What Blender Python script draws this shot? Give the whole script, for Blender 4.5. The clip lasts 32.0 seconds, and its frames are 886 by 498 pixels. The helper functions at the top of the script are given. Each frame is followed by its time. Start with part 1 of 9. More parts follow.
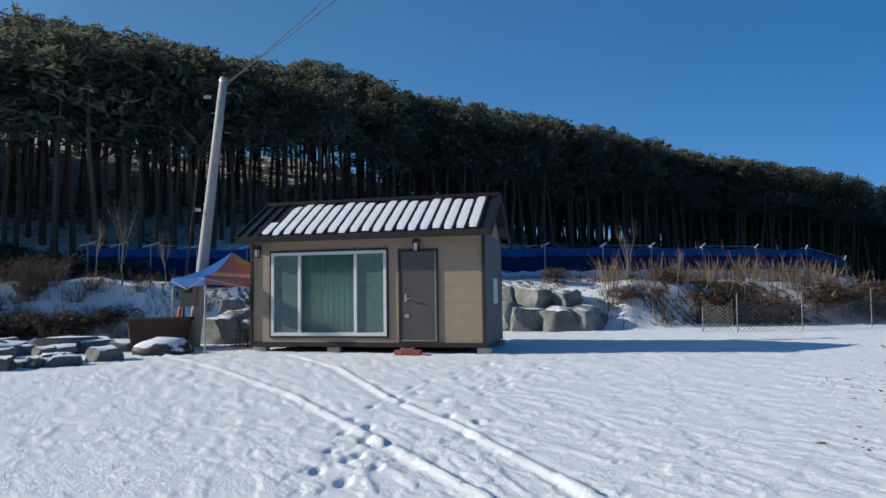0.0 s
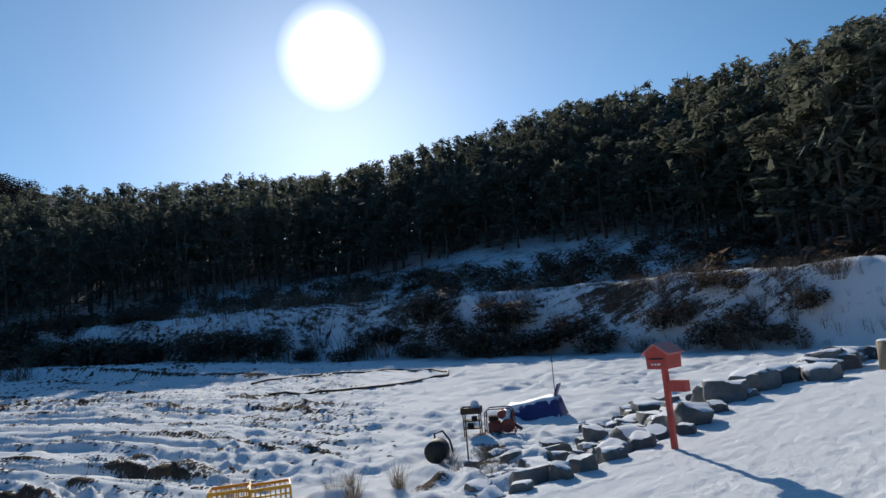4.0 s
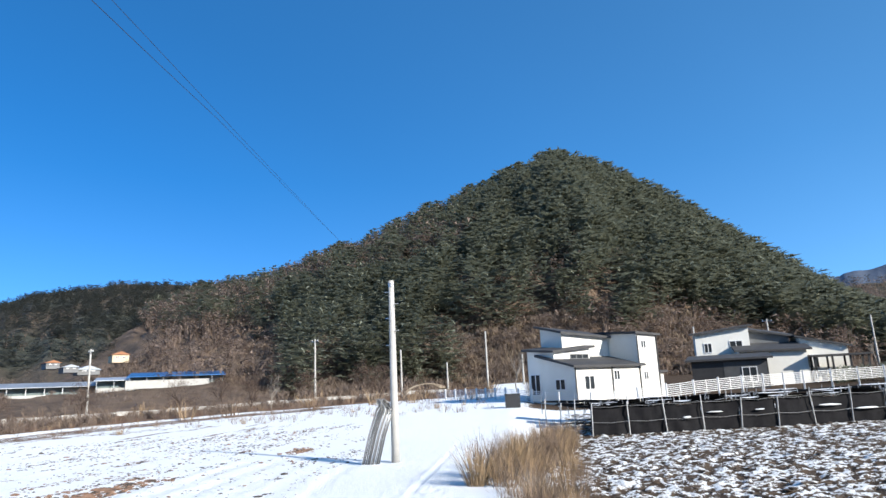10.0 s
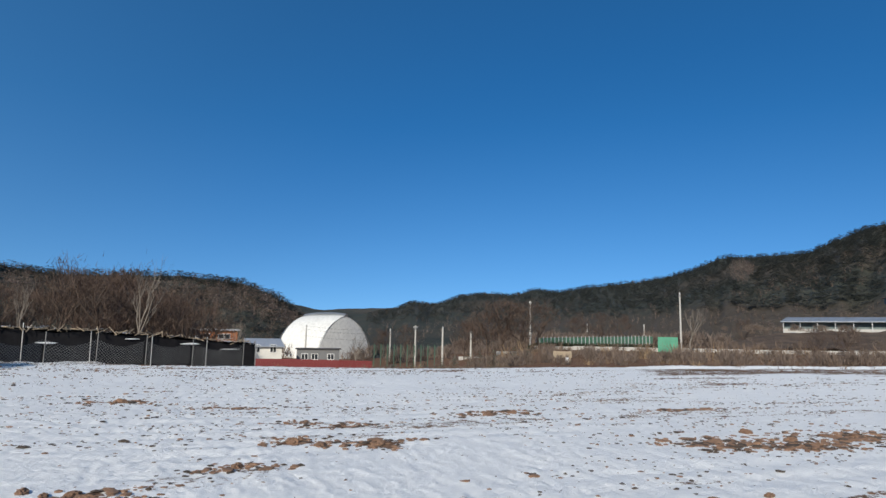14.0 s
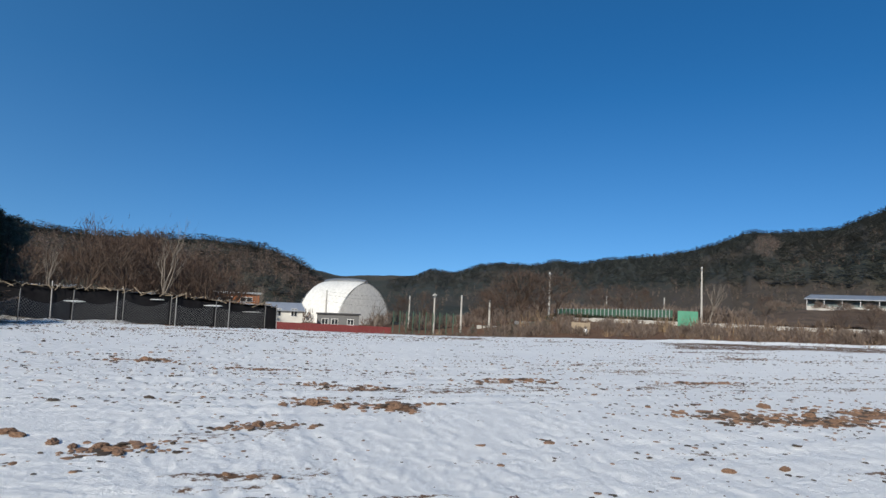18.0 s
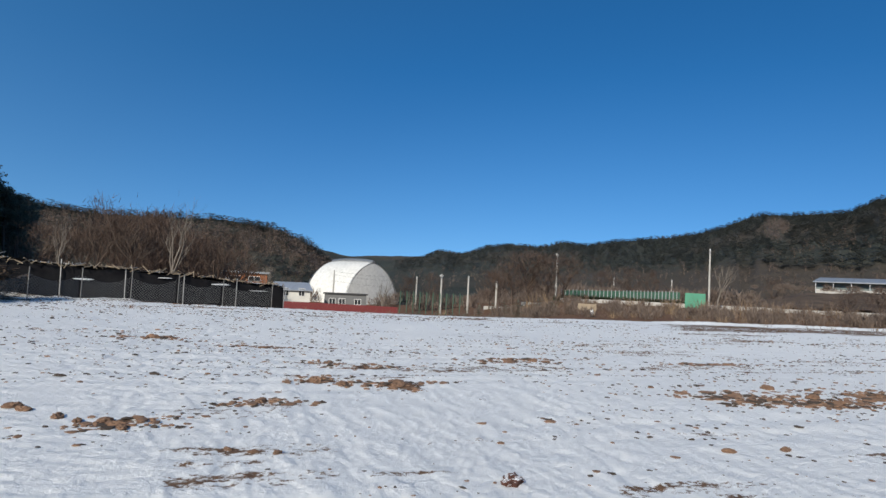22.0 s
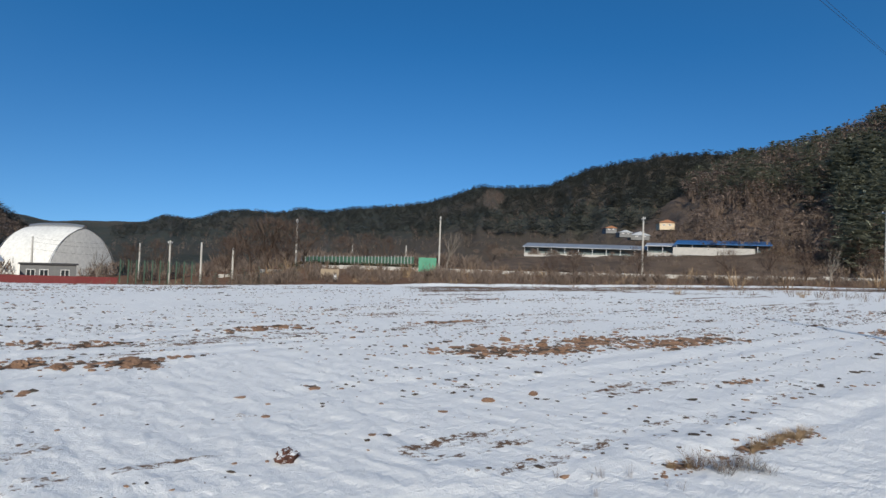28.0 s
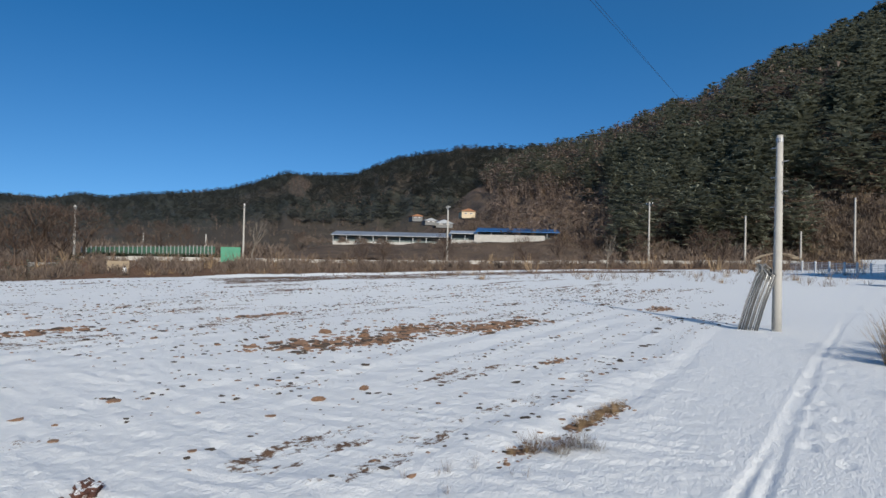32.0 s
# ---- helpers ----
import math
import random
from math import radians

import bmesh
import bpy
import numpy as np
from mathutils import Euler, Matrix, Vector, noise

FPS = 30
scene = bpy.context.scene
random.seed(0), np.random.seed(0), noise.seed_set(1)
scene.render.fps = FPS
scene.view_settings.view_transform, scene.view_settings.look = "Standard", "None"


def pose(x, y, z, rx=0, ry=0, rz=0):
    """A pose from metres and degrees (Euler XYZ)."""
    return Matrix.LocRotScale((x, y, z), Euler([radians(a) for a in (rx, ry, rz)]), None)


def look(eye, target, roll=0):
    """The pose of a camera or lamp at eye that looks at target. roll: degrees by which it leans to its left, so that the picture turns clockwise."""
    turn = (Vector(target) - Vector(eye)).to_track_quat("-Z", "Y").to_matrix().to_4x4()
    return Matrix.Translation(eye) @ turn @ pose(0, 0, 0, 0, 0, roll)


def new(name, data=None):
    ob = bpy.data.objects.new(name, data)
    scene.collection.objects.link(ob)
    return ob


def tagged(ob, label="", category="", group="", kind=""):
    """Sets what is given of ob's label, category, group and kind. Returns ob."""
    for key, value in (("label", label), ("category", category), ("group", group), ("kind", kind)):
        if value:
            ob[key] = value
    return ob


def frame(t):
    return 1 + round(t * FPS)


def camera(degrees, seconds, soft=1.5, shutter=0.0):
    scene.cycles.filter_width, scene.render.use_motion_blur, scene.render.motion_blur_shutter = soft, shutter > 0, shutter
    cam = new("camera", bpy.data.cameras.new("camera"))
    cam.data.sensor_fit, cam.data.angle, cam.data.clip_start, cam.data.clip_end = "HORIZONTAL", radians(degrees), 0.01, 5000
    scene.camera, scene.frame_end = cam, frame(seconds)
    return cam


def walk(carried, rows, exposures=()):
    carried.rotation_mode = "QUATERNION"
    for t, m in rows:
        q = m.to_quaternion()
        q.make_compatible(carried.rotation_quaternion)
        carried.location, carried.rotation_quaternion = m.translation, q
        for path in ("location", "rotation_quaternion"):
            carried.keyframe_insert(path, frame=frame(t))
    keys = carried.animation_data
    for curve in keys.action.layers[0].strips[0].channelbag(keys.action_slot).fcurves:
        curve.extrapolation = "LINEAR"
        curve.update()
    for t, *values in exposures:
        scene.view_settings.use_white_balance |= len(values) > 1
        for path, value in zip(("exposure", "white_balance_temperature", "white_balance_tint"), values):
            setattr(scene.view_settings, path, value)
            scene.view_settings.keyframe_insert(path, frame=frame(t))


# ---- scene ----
cam = camera(69.16, 32.0)
# time, place of the eye, turn to the left, tilt up, lean
PATH = [
    (0.0, -0.000, -0.000, 1.554, -0.000, 3.678, -0.823), (0.5, -0.037, 0.042, 1.556, 4.779, 3.513, -0.410),
    (1.0, -0.026, 0.050, 1.553, 11.674, 3.355, -0.587), (1.5, -0.094, 0.007, 1.567, 22.831, 3.565, -1.499),
    (2.0, -0.221, -0.040, 1.610, 33.527, 3.903, -2.368), (2.5, -0.282, -0.078, 1.600, 42.718, 4.576, -3.656),
    (4.5, -0.379, 0.340, 1.613, 92.960, 7.940, -5.557), (5.0, -0.345, 0.310, 1.634, 105.654, 9.174, -6.055),
    (5.5, -0.360, 0.270, 1.646, 118.752, 10.113, -5.856), (6.0, -0.426, 0.200, 1.625, 130.371, 10.493, -4.965),
    (6.5, -0.447, 0.090, 1.614, 140.187, 10.847, -4.471), (7.0, -0.502, -0.170, 1.622, 153.236, 11.335, -3.849),
    (7.5, -0.451, -0.334, 1.607, 170.196, 11.958, -3.436), (8.0, -0.279, -0.304, 1.632, 183.032, 12.232, -3.401),
    (8.5, -0.136, -0.270, 1.636, 193.519, 12.429, -3.564), (9.0, -0.047, -0.268, 1.632, 201.266, 12.483, -4.224),
    (9.5, 0.001, -0.238, 1.619, 210.053, 12.522, -3.775), (10.0, 0.059, -0.241, 1.602, 220.957, 12.385, -2.599),
    (10.5, 0.095, -0.277, 1.651, 232.807, 11.671, -1.295), (11.0, 0.111, -0.258, 1.644, 245.110, 10.355, -0.153),
    (11.5, 0.094, -0.208, 1.666, 258.896, 9.635, -0.114), (12.0, 0.023, -0.078, 1.644, 271.686, 9.286, -0.097),
    (12.5, -0.073, 0.025, 1.654, 280.359, 8.867, -0.870), (13.0, -0.122, 0.097, 1.650, 284.894, 8.479, -0.176),
    (13.5, -0.100, 0.072, 1.650, 286.280, 8.178, 0.412), (14.0, -0.083, 0.060, 1.636, 287.445, 7.620, 0.993),
    (14.5, -0.104, 0.062, 1.625, 288.354, 7.090, 1.351), (16.5, -0.077, 0.060, 1.616, 288.977, 5.546, 2.046),
    (17.0, -0.065, 0.073, 1.617, 289.056, 5.252, 2.189), (17.5, -0.062, 0.069, 1.614, 289.117, 4.970, 2.310),
    (18.0, -0.075, 0.064, 1.612, 289.194, 4.792, 2.415), (18.5, -0.079, 0.064, 1.607, 289.188, 4.565, 2.594),
    (19.0, -0.073, 0.072, 1.605, 289.195, 4.341, 2.830), (19.5, -0.083, 0.076, 1.614, 289.188, 4.173, 2.779),
    (20.0, -0.073, 0.068, 1.609, 289.228, 3.923, 2.729), (20.5, -0.081, 0.076, 1.608, 289.308, 3.704, 2.715),
    (21.0, -0.078, 0.055, 1.602, 289.499, 3.464, 2.787), (21.5, -0.039, 0.043, 1.588, 289.593, 3.252, 2.849),
    (22.0, -0.028, 0.012, 1.591, 289.797, 3.056, 2.774), (22.5, -0.007, 0.019, 1.582, 289.931, 2.557, 2.610),
    (23.0, -0.021, 0.010, 1.581, 290.307, 2.020, 1.888), (23.5, -0.047, 0.024, 1.577, 290.493, 1.739, 1.438),
    (24.0, -0.057, 0.096, 1.594, 290.561, 1.664, 1.449), (24.5, -0.055, 0.151, 1.583, 290.485, 1.545, 2.138),
    (26.5, 0.070, 0.102, 1.468, 282.133, 1.057, 1.75), (27.0, 0.123, 0.279, 1.512, 272.298, 1.056, 2.15),
    (27.5, 0.209, 0.346, 1.503, 268.246, 0.909, 2.55), (28.0, 0.361, 0.380, 1.501, 266.640, 1.075, 2.05),
    (28.5, 0.459, 0.428, 1.526, 265.884, 1.03, 0.84), (29.0, 0.486, 0.528, 1.540, 263.990, 0.985, 0.21),
    (29.5, 0.504, 0.608, 1.555, 262.687, 0.762, 0.1), (30.0, 0.523, 0.604, 1.557, 262.023, 0.826, -0.15),
    (30.5, 0.531, 0.615, 1.547, 261.294, 0.587, -0.137), (31.0, 0.554, 0.620, 1.548, 258.449, 0.486, 0.59),
    (31.5, 0.637, 0.588, 1.530, 254.466, 0.22, 1.36), (32.0, 0.714, 0.560, 1.515, 249.568, 0.505, 1.3),
]


def stand(x, y, z, turn, tilt, lean):
    return (Matrix.Translation((x, y, z)) @ pose(0, 0, 0, 0, 0, turn)
            @ pose(0, 0, 0, 90 + tilt) @ pose(0, 0, 0, 0, 0, lean))


# seconds, stops, kelvin, tint
EXPOSURES = [(0.0, 0.14, 6600, 8), (1.0, 0.34, 6600, 8), (2.0, 0.4, 6600, 8), (2.5, 0.4, 6600, 8), (4.5, -0.2, 6800, 8), (5.3, -0.25, 6800, 8), (6.0, -0.28, 6700, 8), (7.0, -0.1, 6500, 8), (8.0, 0.66, 6500, 8), (9.0, 0.93, 6500, 8), (10.0, 0.95, 6600, 8), (11.0, 0.45, 6700, 8), (12.0, 0.1, 6900, 8), (14.0, 0.13, 6900, 8), (18.0, 0.1, 6900, 8), (24.0, 0.08, 6900, 8), (32.0, 0.05, 6900, 8)]
walk(cam, [(row[0], stand(*row[1:])) for row in PATH], EXPOSURES)

# ---- light: low winter sun, clear sky ----
SUN_AZ, SUN_EL = 88.4, 24.2          # azimuths run to the left from +y


def way(az, el=0.0):
    a, e = radians(az), radians(el)
    return Vector((-math.sin(a) * math.cos(e), math.cos(a) * math.cos(e), math.sin(e)))


world = bpy.data.worlds.new("world")
scene.world = world
world.use_nodes = True
wn = world.node_tree
sky = wn.nodes.new("ShaderNodeTexSky")
sky.sky_type = "NISHITA"
sky.sun_disc = False
sky.sun_elevation = radians(SUN_EL)
sky.sun_rotation = radians(-SUN_AZ)
sky.altitude = 2000
sky.air_density, sky.dust_density, sky.ozone_density = 0.95, 1.1, 5.0
back = wn.nodes["Background"]
back.inputs["Strength"].default_value = 0.124
deep = wn.nodes.new("ShaderNodeHueSaturation")
# haze pales the blue towards the sun, dry air deepens it overhead
facing = wn.nodes.new("ShaderNodeVectorMath")
facing.operation = "DOT_PRODUCT"
facing.inputs[1].default_value = way(SUN_AZ, SUN_EL)
split = wn.nodes.new("ShaderNodeSeparateXYZ")


def span(value, a, b, c, d):
    m = wn.nodes.new("ShaderNodeMapRange")
    for i, v in enumerate((a, b, c, d)):
        m.inputs[i + 1].default_value = v
    wn.links.new(value, m.inputs[0])
    return m.outputs[0]


mixed = wn.nodes.new("ShaderNodeMath")
mixed.operation = "MULTIPLY"
wn.links.new(span(split.outputs[2], 0.02, 0.4, 1.02, 1.1), mixed.inputs[0])
wn.links.new(span(facing.outputs["Value"], -0.6, 0.9, 1.11, 0.94), mixed.inputs[1])
wn.links.new(mixed.outputs[0], deep.inputs["Saturation"])
tone = wn.nodes.new("ShaderNodeValToRGB")
while len(tone.color_ramp.elements) < 8:
    tone.color_ramp.elements.new(0.5)
for e, (p, v) in zip(tone.color_ramp.elements, ((0.0, 0.92), (0.18, 0.9), (0.28, 0.97), (0.38, 1.12), (0.5, 1.22), (0.63, 1.18), (0.8, 0.98), (0.95, 1.3))):
    e.position, e.color = p, (v / 1.4, v / 1.4, v / 1.4, 1)
wn.links.new(span(facing.outputs["Value"], -1, 1, 0, 1), tone.inputs[0])
full = wn.nodes.new("ShaderNodeMath")
full.operation = "MULTIPLY"
full.inputs[1].default_value = 1.4
wn.links.new(tone.outputs[0], full.inputs[0])
wn.links.new(full.outputs[0], deep.inputs["Value"])
wn.links.new(span(facing.outputs["Value"], -0.6, 0.4, 0.499, 0.489), deep.inputs["Hue"])
# thin dry mountain air: the horizon stays blue
lift, unit = wn.nodes.new("ShaderNodeVectorMath"), wn.nodes.new("ShaderNodeVectorMath")
lift.operation, unit.operation = "ADD", "NORMALIZE"
lift.inputs[1].default_value = (0, 0, 0.1)
wn.links.new(wn.nodes.new("ShaderNodeTexCoord").outputs["Generated"], lift.inputs[0])
wn.links.new(lift.outputs[0], unit.inputs[0])
wn.links.new(unit.outputs[0], sky.inputs["Vector"])
wn.links.new(unit.outputs[0], facing.inputs[0])
wn.links.new(unit.outputs[0], split.inputs[0])
wn.links.new(sky.outputs[0], deep.inputs["Color"])
wn.links.new(deep.outputs[0], back.inputs[0])
lamp = bpy.data.lights.new("sun", "SUN")
lamp.energy, lamp.angle, lamp.color = 4.3, radians(0.53), (1.0, 0.94, 0.86)
sun_lamp = new("sun_lamp", lamp)
sun_lamp.matrix_world = look(way(SUN_AZ, SUN_EL) * 100, (0, 0, 0))


# ---- materials ----
def nodes_of(name):
    m = bpy.data.materials.new(name)
    m.use_nodes = True
    return m, m.node_tree, m.node_tree.nodes["Principled BSDF"]


def add_noise(t, scale, detail=4, rough=0.6, vector=None, kind="ShaderNodeTexNoise"):
    n = t.nodes.new(kind)
    n.inputs["Scale"].default_value = scale
    if kind == "ShaderNodeTexNoise":
        n.inputs["Detail"].default_value = detail
        n.inputs["Roughness"].default_value = rough
    if vector is not None:
        t.links.new(vector, n.inputs["Vector"])
    return n


def add_ramp(t, source, stops):
    r = t.nodes.new("ShaderNodeValToRGB")
    e = r.color_ramp.elements
    while len(e) < len(stops):
        e.new(0.5)
    for k, (p, c) in zip(e, stops):
        k.position = p
        k.color = (*c, 1) if len(c) == 3 else (c[0], c[0], c[0], 1)
    t.links.new(source, r.inputs[0])
    return r


def add_mix(t, fac, a, b, kind="MIX"):
    m = t.nodes.new("ShaderNodeMix")
    m.data_type, m.blend_type = "RGBA", kind
    for socket, v in ((m.inputs[0], fac), (m.inputs[6], a), (m.inputs[7], b)):
        if isinstance(v, bpy.types.NodeSocket):
            t.links.new(v, socket)
        else:
            socket.default_value = v if isinstance(v, (int, float)) else (*v, 1)
    return m.outputs[2]


def add_math(t, op, a, b=0.0, c=0.0):
    m = t.nodes.new("ShaderNodeMath")
    m.operation = op
    for i, v in enumerate((a, b, c)):
        if isinstance(v, bpy.types.NodeSocket):
            t.links.new(v, m.inputs[i])
        else:
            m.inputs[i].default_value = v
    return m.outputs[0]


def add_bump(t, bsdf, height, strength, distance):
    b = t.nodes.new("ShaderNodeBump")
    b.inputs["Strength"].default_value = strength
    b.inputs["Distance"].default_value = distance
    t.links.new(height, b.inputs["Height"])
    t.links.new(b.outputs[0], bsdf.inputs["Normal"])


def paint(name, c1, c2, scale=2.0, rough=0.7, metal=0.0, bump=0.2, grain=40.0, stretch=(1, 1, 1), spread=0.0, snow=0.0, gloss=0.5):
    """Two colours in large patches, a fine grain in tone and relief; spread varies piece by piece."""
    m, t, b = nodes_of(name)
    co = t.nodes.new("ShaderNodeTexCoord").outputs["Object"]
    mp = t.nodes.new("ShaderNodeMapping")
    mp.inputs["Scale"].default_value = stretch
    t.links.new(co, mp.inputs[0])
    co = mp.outputs[0]
    big = add_noise(t, scale, 5, 0.65, co)
    fine = add_noise(t, grain, 3, 0.7, co)
    col = add_mix(t, add_ramp(t, big.outputs[0], [(0.3, (0,)), (0.7, (1,))]).outputs[0], c1, c2)
    shade = add_ramp(t, fine.outputs[0], [(0.2, (0.72,)), (0.8, (1.15,))]).outputs[0]
    col = add_mix(t, 1.0, col, shade, "MULTIPLY")
    if spread:
        info = t.nodes.new("ShaderNodeObjectInfo").outputs["Random"]
        tone = add_ramp(t, info, [(0, (1 - spread,)), (1, (1 + spread,))]).outputs[0]
        col = add_mix(t, 1.0, col, tone, "MULTIPLY")
    if snow:
        up = t.nodes.new("ShaderNodeSeparateXYZ")
        t.links.new(t.nodes.new("ShaderNodeNewGeometry").outputs["Normal"], up.inputs[0])
        lie = add_math(t, "ADD", up.outputs[2], add_math(t, "MULTIPLY_ADD", big.outputs[0], 0.9, -0.45))
        lie = add_ramp(t, lie, [(1 - snow, (0,)), (1.08 - snow, (1,))]).outputs[0]
        col = add_mix(t, lie, col, (0.82, 0.84, 0.87))
    t.links.new(col, b.inputs["Base Color"])
    b.inputs["Metallic"].default_value = metal
    b.inputs["Specular IOR Level"].default_value = gloss
    rr = add_math(t, "MULTIPLY_ADD", fine.outputs[0], 0.2, rough - 0.1)
    t.links.new(rr, b.inputs["Roughness"])
    if bump:
        add_bump(t, b, fine.outputs[0], bump, 0.01)
    return m


def leafy(name, c1, c2, scale=1.0):
    """Foliage: tone varies from clump to clump and from branch to branch."""
    m, t, b = nodes_of(name)
    isl = t.nodes.new("ShaderNodeNewGeometry").outputs["Random Per Island"]
    pos = t.nodes.new("ShaderNodeNewGeometry").outputs["Position"]
    n = add_noise(t, scale, 3, 0.6, pos)
    f = add_math(t, "ADD", add_math(t, "MULTIPLY", isl, 0.55), add_math(t, "MULTIPLY", n.outputs[0], 0.5))
    col = add_ramp(t, f, [(0.2, c1), (0.8, c2)]).outputs[0]
    t.links.new(col, b.inputs["Base Color"])
    b.inputs["Roughness"].default_value = 0.75
    b.inputs["Specular IOR Level"].default_value = 0.25
    thin, both = t.nodes.new("ShaderNodeBsdfTranslucent"), t.nodes.new("ShaderNodeMixShader")
    t.links.new(col, thin.inputs["Color"])
    both.inputs[0].default_value = 0.4
    t.links.new(b.outputs[0], both.inputs[1])
    t.links.new(thin.outputs[0], both.inputs[2])
    t.links.new(both.outputs[0], t.nodes["Material Output"].inputs[0])
    return m


def ground_material():
    """Snow, with soil and straw showing through where the soil attribute is high."""
    m, t, b = nodes_of("snow_ground")
    pos = t.nodes.new("ShaderNodeNewGeometry").outputs["Position"]
    soil = t.nodes.new("ShaderNodeAttribute")
    soil.attribute_name = "soil"
    wood = t.nodes.new("ShaderNodeAttribute")
    wood.attribute_name = "litter"
    rows = t.nodes.new("ShaderNodeAttribute")
    rows.attribute_name = "rows"
    n1 = add_noise(t, 2.2, 6, 0.72, pos)
    n2 = add_noise(t, 14.0, 5, 0.7, pos)
    n3 = add_noise(t, 3.2, 7, 0.78, rows.outputs["Vector"])
    n4 = add_noise(t, 90.0, 2, 0.6, pos)
    patchy = add_math(t, "ADD", add_math(t, "MULTIPLY", n1.outputs[0], 0.25), add_math(t, "MULTIPLY", n2.outputs[0], 0.3))
    patchy = add_math(t, "ADD", patchy, add_math(t, "MULTIPLY", n3.outputs[0], 0.45))
    edge = add_math(t, "ADD", patchy, add_math(t, "MULTIPLY_ADD", soil.outputs["Fac"], 0.62, -0.8))
    mask = add_ramp(t, edge, [(0.0, (0,)), (0.035, (1,))]).outputs[0]
    snow = add_ramp(t, n2.outputs[0], [(0.25, (0.76, 0.79, 0.815)), (0.75, (0.86, 0.87, 0.875))]).outputs[0]
    earth = add_ramp(t, n2.outputs[0], [(0.3, (0.045, 0.032, 0.024)), (0.55, (0.095, 0.07, 0.052)), (0.8, (0.19, 0.138, 0.095))]).outputs[0]
    litter = add_ramp(t, n1.outputs[0], [(0.3, (0.115, 0.07, 0.05)), (0.7, (0.24, 0.145, 0.095))]).outputs[0]
    earth = add_mix(t, wood.outputs["Fac"], earth, litter)
    t.links.new(add_mix(t, mask, snow, earth), b.inputs["Base Color"])
    t.links.new(add_math(t, "MULTIPLY_ADD", mask, 0.1, 0.85), b.inputs["Roughness"])
    b.inputs["Specular IOR Level"].default_value = 0.03
    h = add_math(t, "ADD", add_math(t, "MULTIPLY", n2.outputs[0], 0.42),
                 add_math(t, "ADD", add_math(t, "MULTIPLY", n4.outputs[0], 0.18), add_math(t, "ADD", add_math(t, "MULTIPLY", n1.outputs[0], 0.3), add_math(t, "MULTIPLY", n3.outputs[0], 0.85))))
    add_bump(t, b, h, 0.75, 0.05)
    return m


def hill_material(name, dark, mid, brown, snow=0.0, grain=0.12, relief=1.0):
    """Wooded slope seen from afar: mottled crowns, bare brown woods, snow in the gaps."""
    m, t, b = nodes_of(name)
    pos = t.nodes.new("ShaderNodeNewGeometry").outputs["Position"]
    n = add_noise(t, grain, 6, 0.75, pos)
    big = add_noise(t, grain * 0.07, 4, 0.6, pos)
    col = add_ramp(t, n.outputs[0], [(0.35, dark), (0.62, mid)]).outputs[0]
    col = add_mix(t, add_ramp(t, big.outputs[0], [(0.48, (0,)), (0.62, (1,))]).outputs[0], col, brown)
    if snow:
        att = t.nodes.new("ShaderNodeAttribute")
        att.attribute_name = "snow"
        e = add_math(t, "ADD", att.outputs["Fac"], add_math(t, "MULTIPLY_ADD", n.outputs[0], -1.5, 0.42))
        col = add_mix(t, add_ramp(t, e, [(0.32, (0,)), (0.6, (1,))]).outputs[0], col, (0.8, 0.82, 0.86))
    t.links.new(col, b.inputs["Base Color"])
    b.inputs["Roughness"].default_value = 0.9
    b.inputs["Specular IOR Level"].default_value = 0.118
    add_bump(t, b, n.outputs[0], relief, 0.6 / grain * 0.6)
    return m


